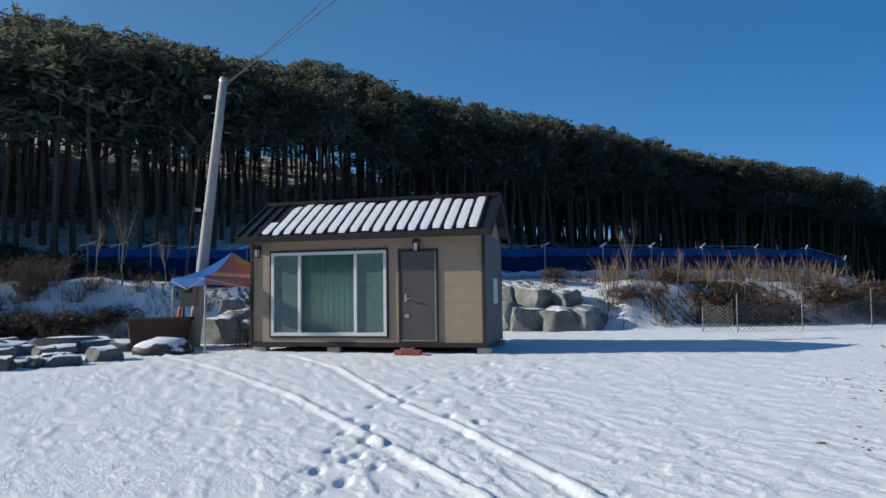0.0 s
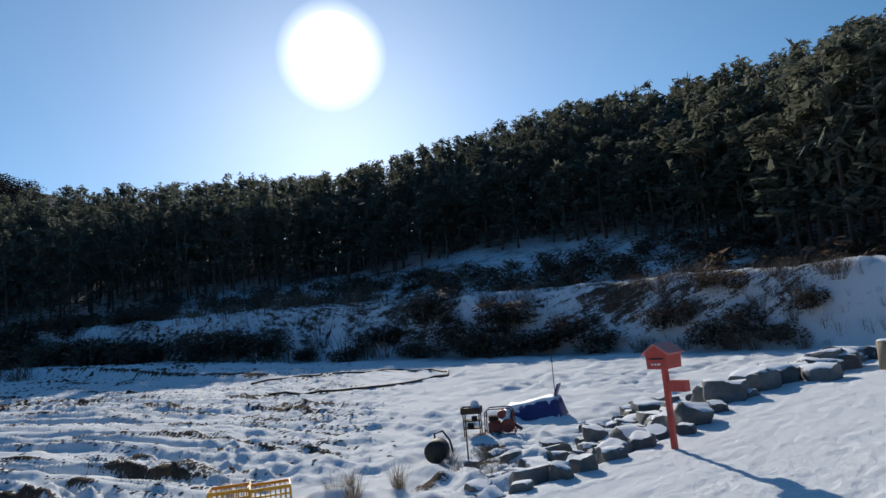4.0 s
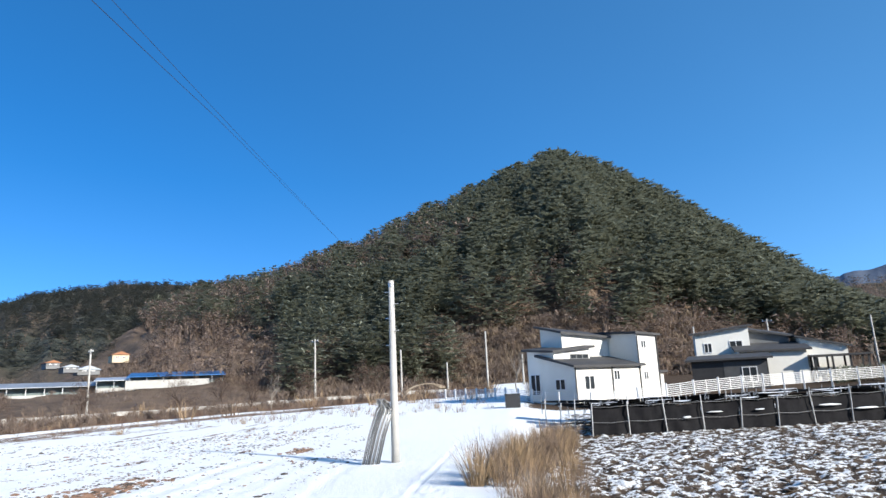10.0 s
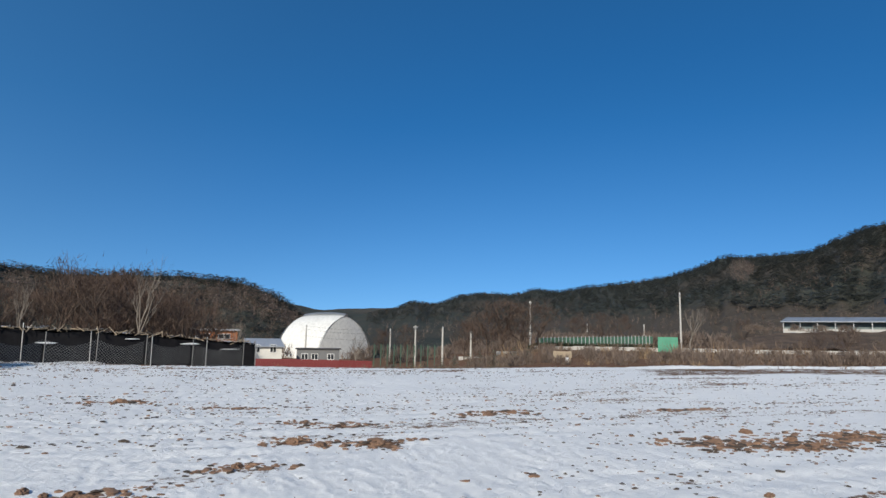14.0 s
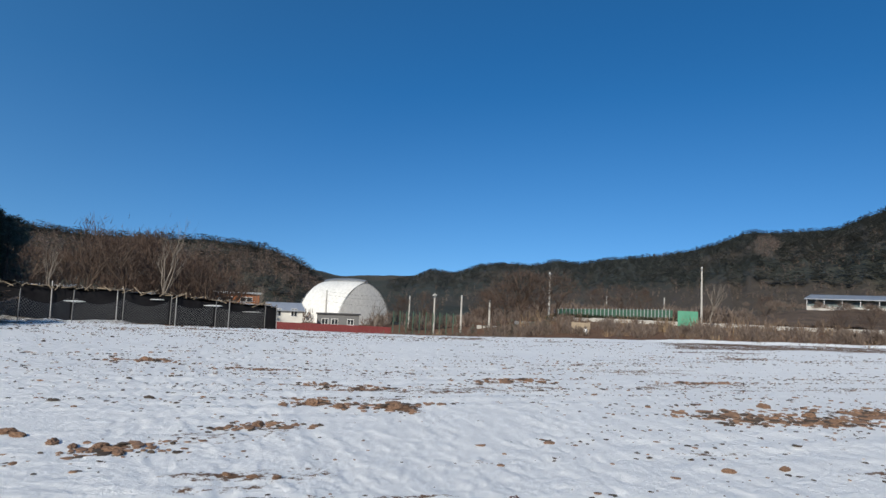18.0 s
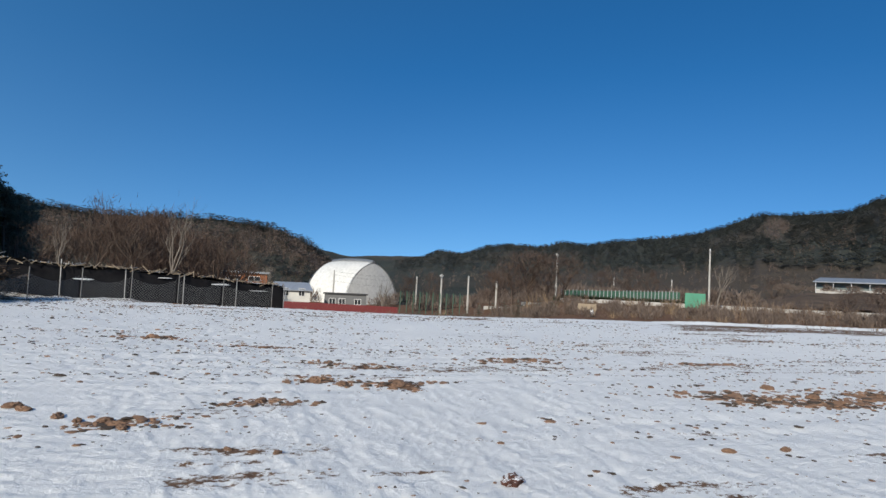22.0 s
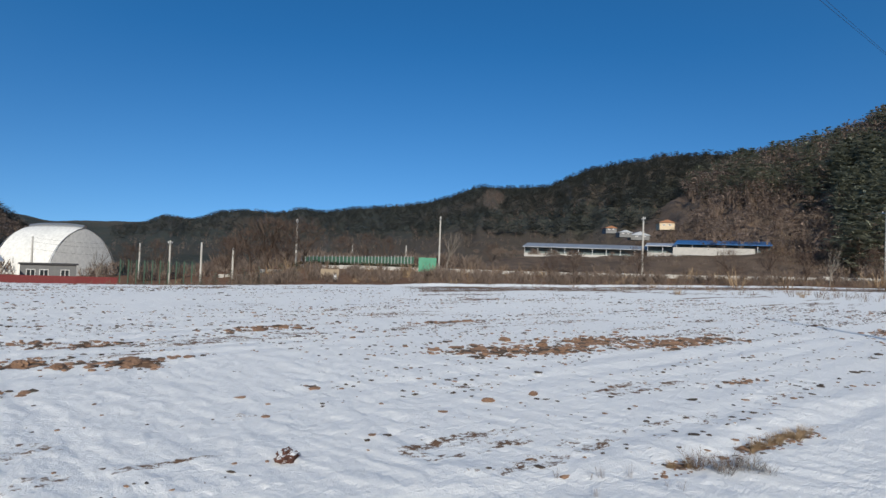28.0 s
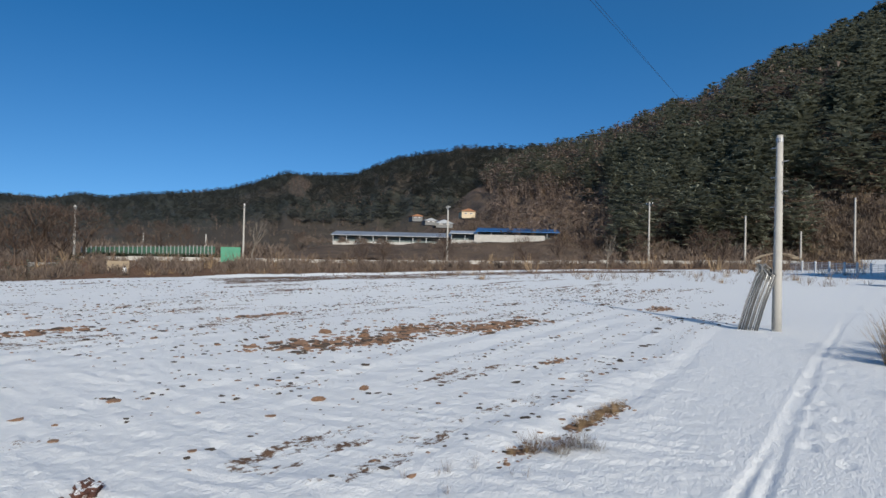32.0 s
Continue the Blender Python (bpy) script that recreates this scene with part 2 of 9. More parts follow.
M = {
    "ground": ground_material(),
    "snow": paint("snow", (0.78, 0.8, 0.84), (0.86, 0.87, 0.88), 3, 0.6, 0, 0.4, 25),
    "siding": paint("beige_siding", (0.36, 0.27, 0.19), (0.41, 0.315, 0.225), 0.8, 0.7, 0, 0.15, 30, (1, 1, 6)),
    "trim": paint("dark_trim", (0.028, 0.02, 0.02), (0.045, 0.034, 0.032), 2, 0.5, 0.2, 0.1),
    "roofing": paint("dark_roof_steel", (0.03, 0.026, 0.026), (0.05, 0.045, 0.043), 2, 0.42, 0.6, 0.1),
    "white": paint("white_frame", (0.74, 0.75, 0.76), (0.8, 0.8, 0.8), 3, 0.4, 0, 0.05),
    "door": paint("grey_brown_door", (0.1, 0.085, 0.08), (0.125, 0.11, 0.1), 2, 0.45, 0.2, 0.08),
    "chrome": paint("chrome", (0.6, 0.6, 0.6), (0.7, 0.7, 0.7), 9, 0.2, 1, 0),
    "concrete": paint("concrete", (0.4, 0.39, 0.37), (0.5, 0.49, 0.46), 1.5, 0.85, 0, 0.3, 60),
    "galv": paint("galvanised_steel", (0.42, 0.43, 0.44), (0.52, 0.53, 0.54), 6, 0.45, 0.8, 0.1),
    "stone": paint("field_stone", (0.2, 0.195, 0.18), (0.36, 0.345, 0.31), 3.5, 0.85, 0, 0.8, 22, spread=0.25),
    "palestone": paint("pale_stone", (0.1, 0.115, 0.107), (0.31, 0.31, 0.29), 3.0, 0.85, 0, 0.8, 18, spread=0.25, snow=0.12),
    "snowstone": paint("snow_dusted_stone", (0.095, 0.095, 0.09), (0.22, 0.215, 0.2), 2.5, 0.85, 0, 0.8, 18, spread=0.25, snow=0.26),
    "snowwood": paint("snow_dusted_timber", (0.06, 0.05, 0.045), (0.13, 0.1, 0.08), 2.5, 0.85, 0, 0.5, 18, snow=0.25),
    "brick": paint("red_brick", (0.3, 0.07, 0.05), (0.38, 0.1, 0.07), 6, 0.8, 0, 0.4, 60, spread=0.2),
    "red": paint("red_paint", (0.48, 0.05, 0.04), (0.56, 0.08, 0.06), 4, 0.5, 0, 0.1),
    "orange": paint("orange_plastic", (0.8, 0.16, 0.02), (0.85, 0.2, 0.03), 4, 0.45, 0, 0.05),
    "yellow": paint("yellow_plastic", (0.75, 0.36, 0.02), (0.8, 0.42, 0.04), 4, 0.5, 0, 0.1),
    "blue": paint("blue_cloth", (0.012, 0.07, 0.24), (0.02, 0.11, 0.33), 2, 0.8, 0, 0.2, 20, gloss=0.1),
    "pink": paint("faded_red_cloth", (0.42, 0.15, 0.13), (0.52, 0.22, 0.19), 2, 0.85, 0, 0.2, 20),
    "mustard": paint("yellow_cloth", (0.4, 0.3, 0.05), (0.5, 0.37, 0.08), 2, 0.85, 0, 0.2, 20),
    "navy": paint("navy_tarpaulin", (0.02, 0.025, 0.12), (0.035, 0.045, 0.2), 3, 0.5, 0, 0.3, 15),
    "black": paint("black_shade_net", (0.009, 0.009, 0.011), (0.02, 0.02, 0.022), 1.5, 0.8, 0, 0.6, 9, gloss=0.1),
    "rubber": paint("black_rubber", (0.012, 0.012, 0.012), (0.025, 0.025, 0.025), 5, 0.7, 0, 0.2),
    "bark": paint("pine_bark", (0.08, 0.064, 0.054), (0.145, 0.11, 0.088), 1.2, 0.9, 0, 0.6, 14, (1, 1, 0.3)),
    "twig": paint("bare_twigs", (0.13, 0.09, 0.065), (0.24, 0.17, 0.12), 0.7, 0.9, 0, 0.2, 12),
    "greytwig": paint("grey_twigs", (0.16, 0.14, 0.12), (0.25, 0.22, 0.19), 0.7, 0.9, 0, 0.2, 12),
    "reed": paint("dry_reed", (0.23, 0.155, 0.085), (0.4, 0.285, 0.17), 0.9, 0.8, 0, 0.2, 15),
    "rust": paint("rusty_iron", (0.05, 0.032, 0.024), (0.1, 0.06, 0.04), 3, 0.85, 0.3, 0.4),
    "oldwood": paint("weathered_wood", (0.26, 0.21, 0.15), (0.36, 0.29, 0.21), 2, 0.85, 0, 0.4, 30, (6, 6, 0.6)),
    "clod": paint("yellow_brown_clod", (0.16, 0.092, 0.06), (0.32, 0.195, 0.125), 5, 0.95, 0, 0.8, 30),
    "needles": leafy("pine_needles", (0.112, 0.122, 0.096), (0.245, 0.255, 0.19), 0.8),
    "hillneedles": leafy("pine_crowns", (0.132, 0.148, 0.112), (0.29, 0.302, 0.225), 0.06),
    # greyer, more even pines: some haze of distance is put into the colour
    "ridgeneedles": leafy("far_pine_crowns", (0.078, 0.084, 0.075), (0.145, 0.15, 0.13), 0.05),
    "barewood": leafy("bare_wood_crowns", (0.15, 0.11, 0.09), (0.33, 0.25, 0.2), 0.05),
    "wall_white": paint("white_render", (0.72, 0.71, 0.66), (0.8, 0.79, 0.74), 0.6, 0.75, 0, 0.1, 20),
    "roof_dark": paint("dark_shingles", (0.035, 0.035, 0.038), (0.06, 0.06, 0.063), 1.2, 0.75, 0, 0.5, 8),
    "wall_dark": paint("black_cladding", (0.02, 0.02, 0.022), (0.035, 0.035, 0.038), 1, 0.6, 0, 0.2, 10),
    "wall_grey": paint("grey_cladding", (0.13, 0.135, 0.14), (0.17, 0.175, 0.18), 1, 0.6, 0, 0.2, 10),
    "dome": paint("white_membrane", (0.72, 0.72, 0.69), (0.8, 0.8, 0.77), 0.15, 0.5, 0, 0.05, 2),
    "blueroof": paint("blue_roof_steel", (0.03, 0.13, 0.34), (0.06, 0.2, 0.45), 0.3, 0.4, 0.4, 0.1, 5),
    "silver": paint("silver_roof", (0.5, 0.53, 0.57), (0.62, 0.65, 0.68), 0.4, 0.4, 0.5, 0.1, 5),
    "cream": paint("cream_wall", (0.58, 0.46, 0.31), (0.66, 0.54, 0.39), 0.5, 0.8, 0, 0.1, 5),
    "hillA": hill_material("hill_floor", (0.085, 0.064, 0.05), (0.17, 0.125, 0.093), (0.2, 0.143, 0.105), 0, 0.3),
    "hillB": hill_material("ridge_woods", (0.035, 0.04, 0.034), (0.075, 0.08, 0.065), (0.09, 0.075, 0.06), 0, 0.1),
    # mountain floor: shade and haze of the slopes put into a dark bluish colour
    "hillM": hill_material("shaded_mountain_woods", (0.038, 0.042, 0.046), (0.065, 0.068, 0.072), (0.072, 0.068, 0.066), 1, 0.07, 0.5),
    # far ridge pines: haze blue put into the colour, darkened for the shaded slope
    "farneedles": leafy("haze_blue_ridge_pines", (0.035, 0.048, 0.072), (0.055, 0.072, 0.1), 0.02),
    # darker copies of pines and bare woods, with the slopes' shade in the colour
    "shadeneedles": leafy("shaded_mountain_pines", (0.03, 0.036, 0.034), (0.06, 0.066, 0.06), 0.05),
    "shadewood": leafy("shaded_bare_woods", (0.026, 0.027, 0.031), (0.045, 0.045, 0.049), 0.05),
    # the two farthest ranges: the blue of hazy air is put into the colour
    "hillG": hill_material("haze_blue_far_peak", (0.06, 0.085, 0.13), (0.1, 0.125, 0.17), (0.1, 0.12, 0.16), 1, 0.03, 0.4),
    "hillF": hill_material("haze_blue_mountain", (0.06, 0.08, 0.12), (0.085, 0.11, 0.155), (0.08, 0.105, 0.148), 1, 0.06, 0.25),
}
g = bpy.data.materials.new("window_glass")
g.use_nodes = True
gb = g.node_tree.nodes["Principled BSDF"]
gb.inputs["Base Color"].default_value = (0.92, 0.98, 0.96, 1)
gb.inputs["Roughness"].default_value = 0.03
gb.inputs["Transmission Weight"].default_value = 0.96
gb.inputs["IOR"].default_value = 1.38
M["glass"] = g
gd = bpy.data.materials.new("dark_glass")
gd.use_nodes = True
gb = gd.node_tree.nodes["Principled BSDF"]
gb.inputs["Base Color"].default_value = (0.03, 0.035, 0.04, 1)
gb.inputs["Roughness"].default_value = 0.08
M["darkglass"] = gd
M["curtain"] = paint("green_curtain", (0.008, 0.15, 0.115), (0.014, 0.23, 0.175), 3, 0.8, 0, 0.2, 20)


# ---- building helpers ----
def box(bm, x0, y0, z0, x1, y1, z1, m=None):
    """A box between two corners, moved by m."""
    vs = [bm.verts.new((x, y, z)) for x in (x0, x1) for y in (y0, y1) for z in (z0, z1)]
    if m is not None:
        for v in vs:
            v.co = m @ v.co
    for f in ((0, 1, 3, 2), (4, 6, 7, 5), (0, 4, 5, 1), (2, 3, 7, 6), (0, 2, 6, 4), (1, 5, 7, 3)):
        bm.faces.new([vs[i] for i in f])
    return vs


def tube(bm, points, radii, sides=6, cap=True):
    """A tapered tube along points."""
    rings = []
    pts = [Vector(p) for p in points]
    if isinstance(radii, (int, float)):
        radii = [radii] * len(pts)
    for i, p in enumerate(pts):
        d = (pts[min(i + 1, len(pts) - 1)] - pts[max(i - 1, 0)]).normalized()
        a = d.orthogonal().normalized()
        if abs(d.z) > 0.7:
            a = (Vector((1, 0, 0)) - d * d.x).normalized()
        c = d.cross(a)
        rings.append([bm.verts.new(p + (a * math.cos(k * 2 * math.pi / sides) + c * math.sin(k * 2 * math.pi / sides)) * radii[i])
                      for k in range(sides)])
    for r0, r1 in zip(rings, rings[1:]):
        for k in range(sides):
            bm.faces.new((r0[k], r0[(k + 1) % sides], r1[(k + 1) % sides], r1[k]))
    if cap:
        bm.faces.new(rings[0][::-1])
        bm.faces.new(rings[-1])


def shape(bm, points, z0, z1):
    """An upright prism over a plan of points."""
    lo = [bm.verts.new((x, y, z0)) for x, y in points]
    hi = [bm.verts.new((x, y, z1)) for x, y in points]
    bm.faces.new(lo[::-1])
    bm.faces.new(hi)
    for i in range(len(points)):
        j = (i + 1) % len(points)
        bm.faces.new((lo[i], lo[j], hi[j], hi[i]))


def prism(bm, outline, depth, m=None):
    """An outline in x and z, pushed along y by depth."""
    a = [bm.verts.new((x, 0, z)) for x, z in outline]
    b = [bm.verts.new((x, depth, z)) for x, z in outline]
    if m is not None:
        for v in a + b:
            v.co = m @ v.co
    bm.faces.new(a)
    bm.faces.new(b[::-1])
    for i in range(len(outline)):
        j = (i + 1) % len(outline)
        bm.faces.new((a[j], a[i], b[i], b[j]))


def soften(bm, width, segments=1):
    bmesh.ops.recalc_face_normals(bm, faces=bm.faces)
    bmesh.ops.bevel(bm, geom=list(bm.edges), offset=width, segments=segments, affect="EDGES", clamp_overlap=True)


def mesh_from(name, bm, material, smooth=False):
    bmesh.ops.recalc_face_normals(bm, faces=bm.faces)
    me = bpy.data.meshes.new(name)
    bm.to_mesh(me)
    bm.free()
    me.materials.append(material)
    if smooth:
        me.polygons.foreach_set("use_smooth", [True] * len(me.polygons))
    return me


def part(name, bm, material, parent, label="", smooth=False):
    ob = new(name, mesh_from(name, bm, material, smooth))
    ob.parent = parent
    return tagged(ob, label)


def shared(name, me, parent, m):
    ob = new(name, me)
    ob.parent = parent
    ob.matrix_local = m
    return ob


def thing(name, label, category, m=None, group="", kind=""):
    ob = new(name)
    ob.empty_display_size = 0.2
    if m is not None:
        ob.matrix_world = m
    return tagged(ob, label, category, group, kind)


def boxes(*rows):
    bm = bmesh.new()
    for r in rows:
        box(bm, *r)
    return bm


def raw_mesh(name, verts, faces, material, smooth=False):
    """A mesh from numpy arrays: verts n x 3, faces n x 3 or n x 4."""
    verts, faces = np.asarray(verts, float), np.asarray(faces, int)
    me = bpy.data.meshes.new(name)
    k = faces.shape[1]
    me.vertices.add(len(verts))
    me.vertices.foreach_set("co", verts.ravel())
    me.loops.add(faces.size)
    me.loops.foreach_set("vertex_index", faces.ravel())
    me.polygons.add(len(faces))
    me.polygons.foreach_set("loop_start", np.arange(0, faces.size, k))
    me.polygons.foreach_set("loop_total", np.full(len(faces), k))
    me.polygons.foreach_set("use_smooth", np.full(len(faces), smooth))
    me.update()
    me.validate()
    me.materials.append(material)
    return me


# ---- the lie of the land ----
def lattice(ix, iy, seed):
    n = (ix * 374761393 + iy * 668265263 + seed * 974711) & 0x7FFFFFFF
    n = ((n ^ (n >> 13)) * 1274126177) & 0x7FFFFFFF
    return ((n ^ (n >> 16)) & 0xFFFF) / 65535.0


def grain(x, y, size, seed=0):
    """Smooth value noise, 0 to 1."""
    x, y = np.asarray(x, float) / size, np.asarray(y, float) / size
    ix, iy = np.floor(x).astype(np.int64), np.floor(y).astype(np.int64)
    fx, fy = x - ix, y - iy
    fx, fy = fx * fx * (3 - 2 * fx), fy * fy * (3 - 2 * fy)
    a = lattice(ix, iy, seed) * (1 - fx) + lattice(ix + 1, iy, seed) * fx
    b = lattice(ix, iy + 1, seed) * (1 - fx) + lattice(ix + 1, iy + 1, seed) * fx
    return a * (1 - fy) + b * fy


def rough(x, y, size, seed=0, octaves=3):
    return sum(grain(x, y, size / 2 ** o, seed + o) / 2 ** o for o in range(octaves)) / (2 - 2 ** (1 - octaves))


def step(a, b, x):
    t = np.clip((x - a) / (b - a), 0, 1)
    return t * t * (3 - 2 * t)


def along(table, az):
    t = np.array(table, float)
    return [np.interp(az, t[:, 0], t[:, i]) for i in range(1, t.shape[1])]


# azimuth, foot of the bank, height of its top, radius and height of the wooded crest behind
BANK = [(-60, 34, 1.6, 150, 5), (-35, 29, 1.6, 112, 5.0), (-30, 26, 1.7, 100, 5.4), (-16, 22.5, 1.8, 76, 7.2), (-8, 22.5, 1.9, 66, 7.4),
        (2, 22.5, 1.9, 62, 10.8), (10, 22.5, 1.9, 60, 13.6), (30, 23, 2.0, 60, 14.6), (40, 25, 2.5, 61, 13.6), (50, 28, 2.9, 70, 14.2),
        (60, 31, 3.2, 86, 19.0), (66, 33.5, 3.3, 97, 22.7), (77, 38, 3.6, 108, 23.0), (88, 45, 4.0, 112, 19.8), (98, 52, 4.4, 120, 21.0), (107, 64, 4.7, 128, 21.5),
        (114, 75, 5.0, 140, 23.0), (120, 82, 5.2, 150, 16.0), (128, 96, 5.6, 160, 9.0), (140, 120, 5.8, 180, 8.0), (165, 200, 5.0, 320, 7.0)]
# edge of the terraces beyond the ploughed field: azimuth, distance, first and second rise
TERRACE = [(-60, 60, 0, 0), (91, 31, 0, 0), (97, 35, 0.3, 0), (103, 39, 0.45, 0), (108, 54, 0.6, 0), (114.6, 68, 1.0, 0.2), (122, 69, 1.1, 0.7), (130.5, 70, 1.2, 0.9), (143, 75, 0.8, 0.9), (150, 82, 0.3, 0.4), (156, 85, 0, 0), (300, 60, 0, 0)]
# edge of the yard above the lower field, from the near end to the far end
WALL = [(-4.6, -9.0), (-5.0, -3.0), (-6.0, 1.2), (-7.3, 3.4), (-8.3, 4.8), (-9.9, 6.4), (-11.3, 8.2), (-12.2, 10.2), (-13.0, 12.4), (-14.5, 16.0), (-17.5, 20.5)]


def polar(x, y):
    return np.degrees(np.arctan2(-np.asarray(x, float), np.asarray(y, float))), np.hypot(x, y)


def wall_side(x, y):
    """How far a place lies beyond the yard's edge, on the side of the lower field."""
    x, y = np.asarray(x, float), np.asarray(y, float)
    wy = np.array([p[1] for p in WALL])
    wx = np.array([p[0] for p in WALL])
    return np.interp(y, wy, wx) - x


def plot_side(x, y):
    """How far a place lies inside the hoed plot, from the edge that it shares with the ploughed field."""
    x, y = np.asarray(x, float), np.asarray(y, float)
    return x - np.interp(-y, [5, 9, 12.6, 19.9, 34.3, 47], [-5.4, -6.3, -7.3, -8.5, -8.8, -8.0])


def land(x, y, fine=True):
    x, y = np.asarray(x, float), np.asarray(y, float)
    az, r = polar(x, y)
    az = np.where(az < -60, az + 360, az)              # -60 to 300
    # valley floor, sector by sector
    rise = along([(-60, 0), (100, 0.022), (160, 0.024), (185, 0.033), (212, 0.03), (222, 0.02), (245, 0.006), (262, 0.0), (300, 0.0)], az)[0]
    start = along([(-60, 22), (160, 22), (185, 26), (222, 24), (300, 30)], az)[0]
    z = rise * np.clip(r - start, 0, 200)
    # bench with the farm sheds
    z = z + 0.9 * step(96, 116, r) * step(155, 161, az) * (1 - step(176, 184, az))
    # yard swells a little towards the cabin
    z = z + 0.13 * step(8, 15, r) * step(-60, -30, az) * (1 - step(40, 60, az))
    # lower field, hoed plot
    low = step(0.0, 1.4, wall_side(x, y)) * (1 - step(176, 190, az)) * step(-20, 10, az)
    z = z - low * along([(-60, 0.55), (120, 0.55), (150, 0.12), (165, 0.02), (300, 0)], az)[0]
    inside = step(0.0, 1.2, plot_side(x, y)) * step(143, 150, az) * (1 - step(211, 216, az))
    z = z - inside * 0.34 * step(5, 9, r)
    # falling ground beyond the far field
    fall = along([(-60, 0), (279, 0), (290, 2.6), (300, 2.8)], az)[0] + along([(-60, 2.8), (-52, 2.6), (-44, 0.6), (-30, 0.0), (300, 0)], az)[0]
    z = z - fall * step(31, 52, r)
    # two low terraces behind the ploughed field
    edge, first, second = along(TERRACE, az)
    z = z + first * step(edge, edge + 2.2, r) + second * step(edge + 13, edge + 15, r)
    # bank, lane and wooded slope
    foot, top, crest, peak = along(BANK, az)
    zone = step(-37, -29, az) * (1 - step(140, 165, az))
    t = step(0, 1, (r - foot) / (0.5 + 0.09 * foot))
    lane = foot * 1.09 + 5.5
    slope = np.clip((r - lane) / np.maximum(crest - lane, 1), 0, 1)
    up = top * t + (peak - top) * (slope ** 1.15)
    up = up - 0.12 * np.clip(r - crest, 0, 80)
    bank = np.where(r > foot, z * (1 - t) + up, z)
    z = z * (1 - zone) + bank * zone
    if fine:
        z = z + detail(x, y, az, r)
    return z


def foot_of(az):
    return along(BANK, az)[0]


def furrow_frame(x, y):
    """Along and across the sweeping furrows of the south field."""
    x, y = np.asarray(x, float), np.asarray(y, float)
    bend = 0.25 * y + 5.4 * np.exp((np.minimum(y, -3) + 5) / 9) + 0.75 * np.maximum(y + 3, 0)
    return -y * 1.15, (x - bend) * 0.88


def field_frame(x, y):
    """Along and across the rows of the big field, which run with the track."""
    return np.asarray(x) * 0.616 - np.asarray(y) * 0.788, np.asarray(x) * 0.788 + np.asarray(y) * 0.616


# the raised edge of the big field along the track
LIP = [(4.4, 0.6), (4.73, -0.5), (5.34, -1.7), (6.1, -2.84), (6.93, -4.22), (8.2, -5.8), (9.64, -7.44), (12.0, -10.2), (15.5, -14.8)]


def lip_side(x, y):
    """How far a place lies beyond that edge, on the side of the track."""
    return np.asarray(x) * 0 + np.interp(-np.asarray(y), [-p[1] for p in LIP], [p[0] for p in LIP]) - np.asarray(x)


def detail(x, y, az, r):
    near = 1 - step(60, 110, r)
    d = (rough(x, y, 6.0, 3, 2) - 0.5) * 0.07 * step(3, 12, r)
    wd = wall_side(x, y)
    yard = (1 - step(-0.3, 0.6, wd)) * step(-80, -40, az) * (1 - step(95, 120, az))
    # wind-crusted snow: little scarps across the wind
    u, v = x * 0.8 + y * 0.6, -x * 0.6 + y * 0.8
    warp = rough(x, y, 0.7, 21) * 0.9
    crust = rough(u * 2.0 + warp, v * 0.8 + warp, 0.24, 5)
    d = d + yard * 0.02 * (step(0.5, 0.55, crust) - 0.5) * (0.15 + rough(x, y, 3.0, 23)) + yard * 0.009 * (rough(u * 2, v, 0.2, 25) - 0.5)
    # ploughed field to the south
    # tumbled edge of the yard and the rough end of the lower field
    edge = step(0.2, 0.9, wd) * step(45, 55, az) * (1 - step(95, 105, az)) * (1 - step(foot_of(az) - 2, foot_of(az), r))
    d = d + edge * ((0.4 * (1 - step(2.5, 5.5, wd)) + 0.2) * (rough(x, y, 0.8, 63) - 0.5) + 0.26 * (rough(x, y, 0.33, 64) - 0.5) * step(0.3, 0.55, rough(x, y, 3.0, 65)))
    plough = step(0.5, 2.5, wd) * step(80, 92, az) * (1 - step(0.0, 0.8, plot_side(x, y)) * step(143, 150, az)) * (1 - step(165, 172, az)) * step(9, 13, r)
    plough = plough * (1 - 0.93 * step(-5.5, -3.0, plot_side(x, y)) * step(120, 135, az))
    fu, fv = furrow_frame(x, y)
    bed = np.mod(fv / 0.95 + 0.5 * rough(fu * 0.2, fv, 3, 31), 1.0)
    wide = np.mod(fv / 2.1 + 0.6 * rough(fu * 0.2, fv, 5, 32), 1.0)
    streak = rough(fu * 0.1, fv, 0.24, 36)
    thin = rough(fu * 0.07, fv, 0.11, 40)
    broken = rough(fu * 0.4, fv, 1.6, 33)
    furrow = 0.17 * np.minimum(bed / 0.75, (1 - bed) / 0.25) * step(0.3, 0.6, rough(fu * 0.15, fv, 1.5, 38)) - 0.2 * np.exp(-((wide - 0.5) / 0.07) ** 2) * step(0.42, 0.55, rough(fu * 0.12, fv, 2.0, 39)) + 0.26 * (streak - 0.5) + 0.2 * (thin - 0.5)
    d = d + plough * near * (furrow * (0.35 + 0.65 * step(88, 108, az)) + (0.07 + 0.36 * step(0.58, 0.75, broken)) * (rough(fu * 0.7, fv * 1.2, 0.3, 37) - 0.5))
    # hoed plot: rows of clods
    plot = step(0.4, 1.3, plot_side(x, y)) * step(143, 150, az) * (1 - step(210, 214, az)) * step(6, 9, r) * (1 - step(36, 40, r))
    row = np.sin((x * 0.96 + y * 0.28) * 2 * np.pi / 0.62 + 1.5 * rough(x, y, 3, 41))
    d = d + plot * (0.01 * row + 0.17 * (rough(x, y, 0.125, 43, 3) - 0.5))
    # big field to the north
    field = step(228, 240, az) + (1 - step(-50, -38, az))
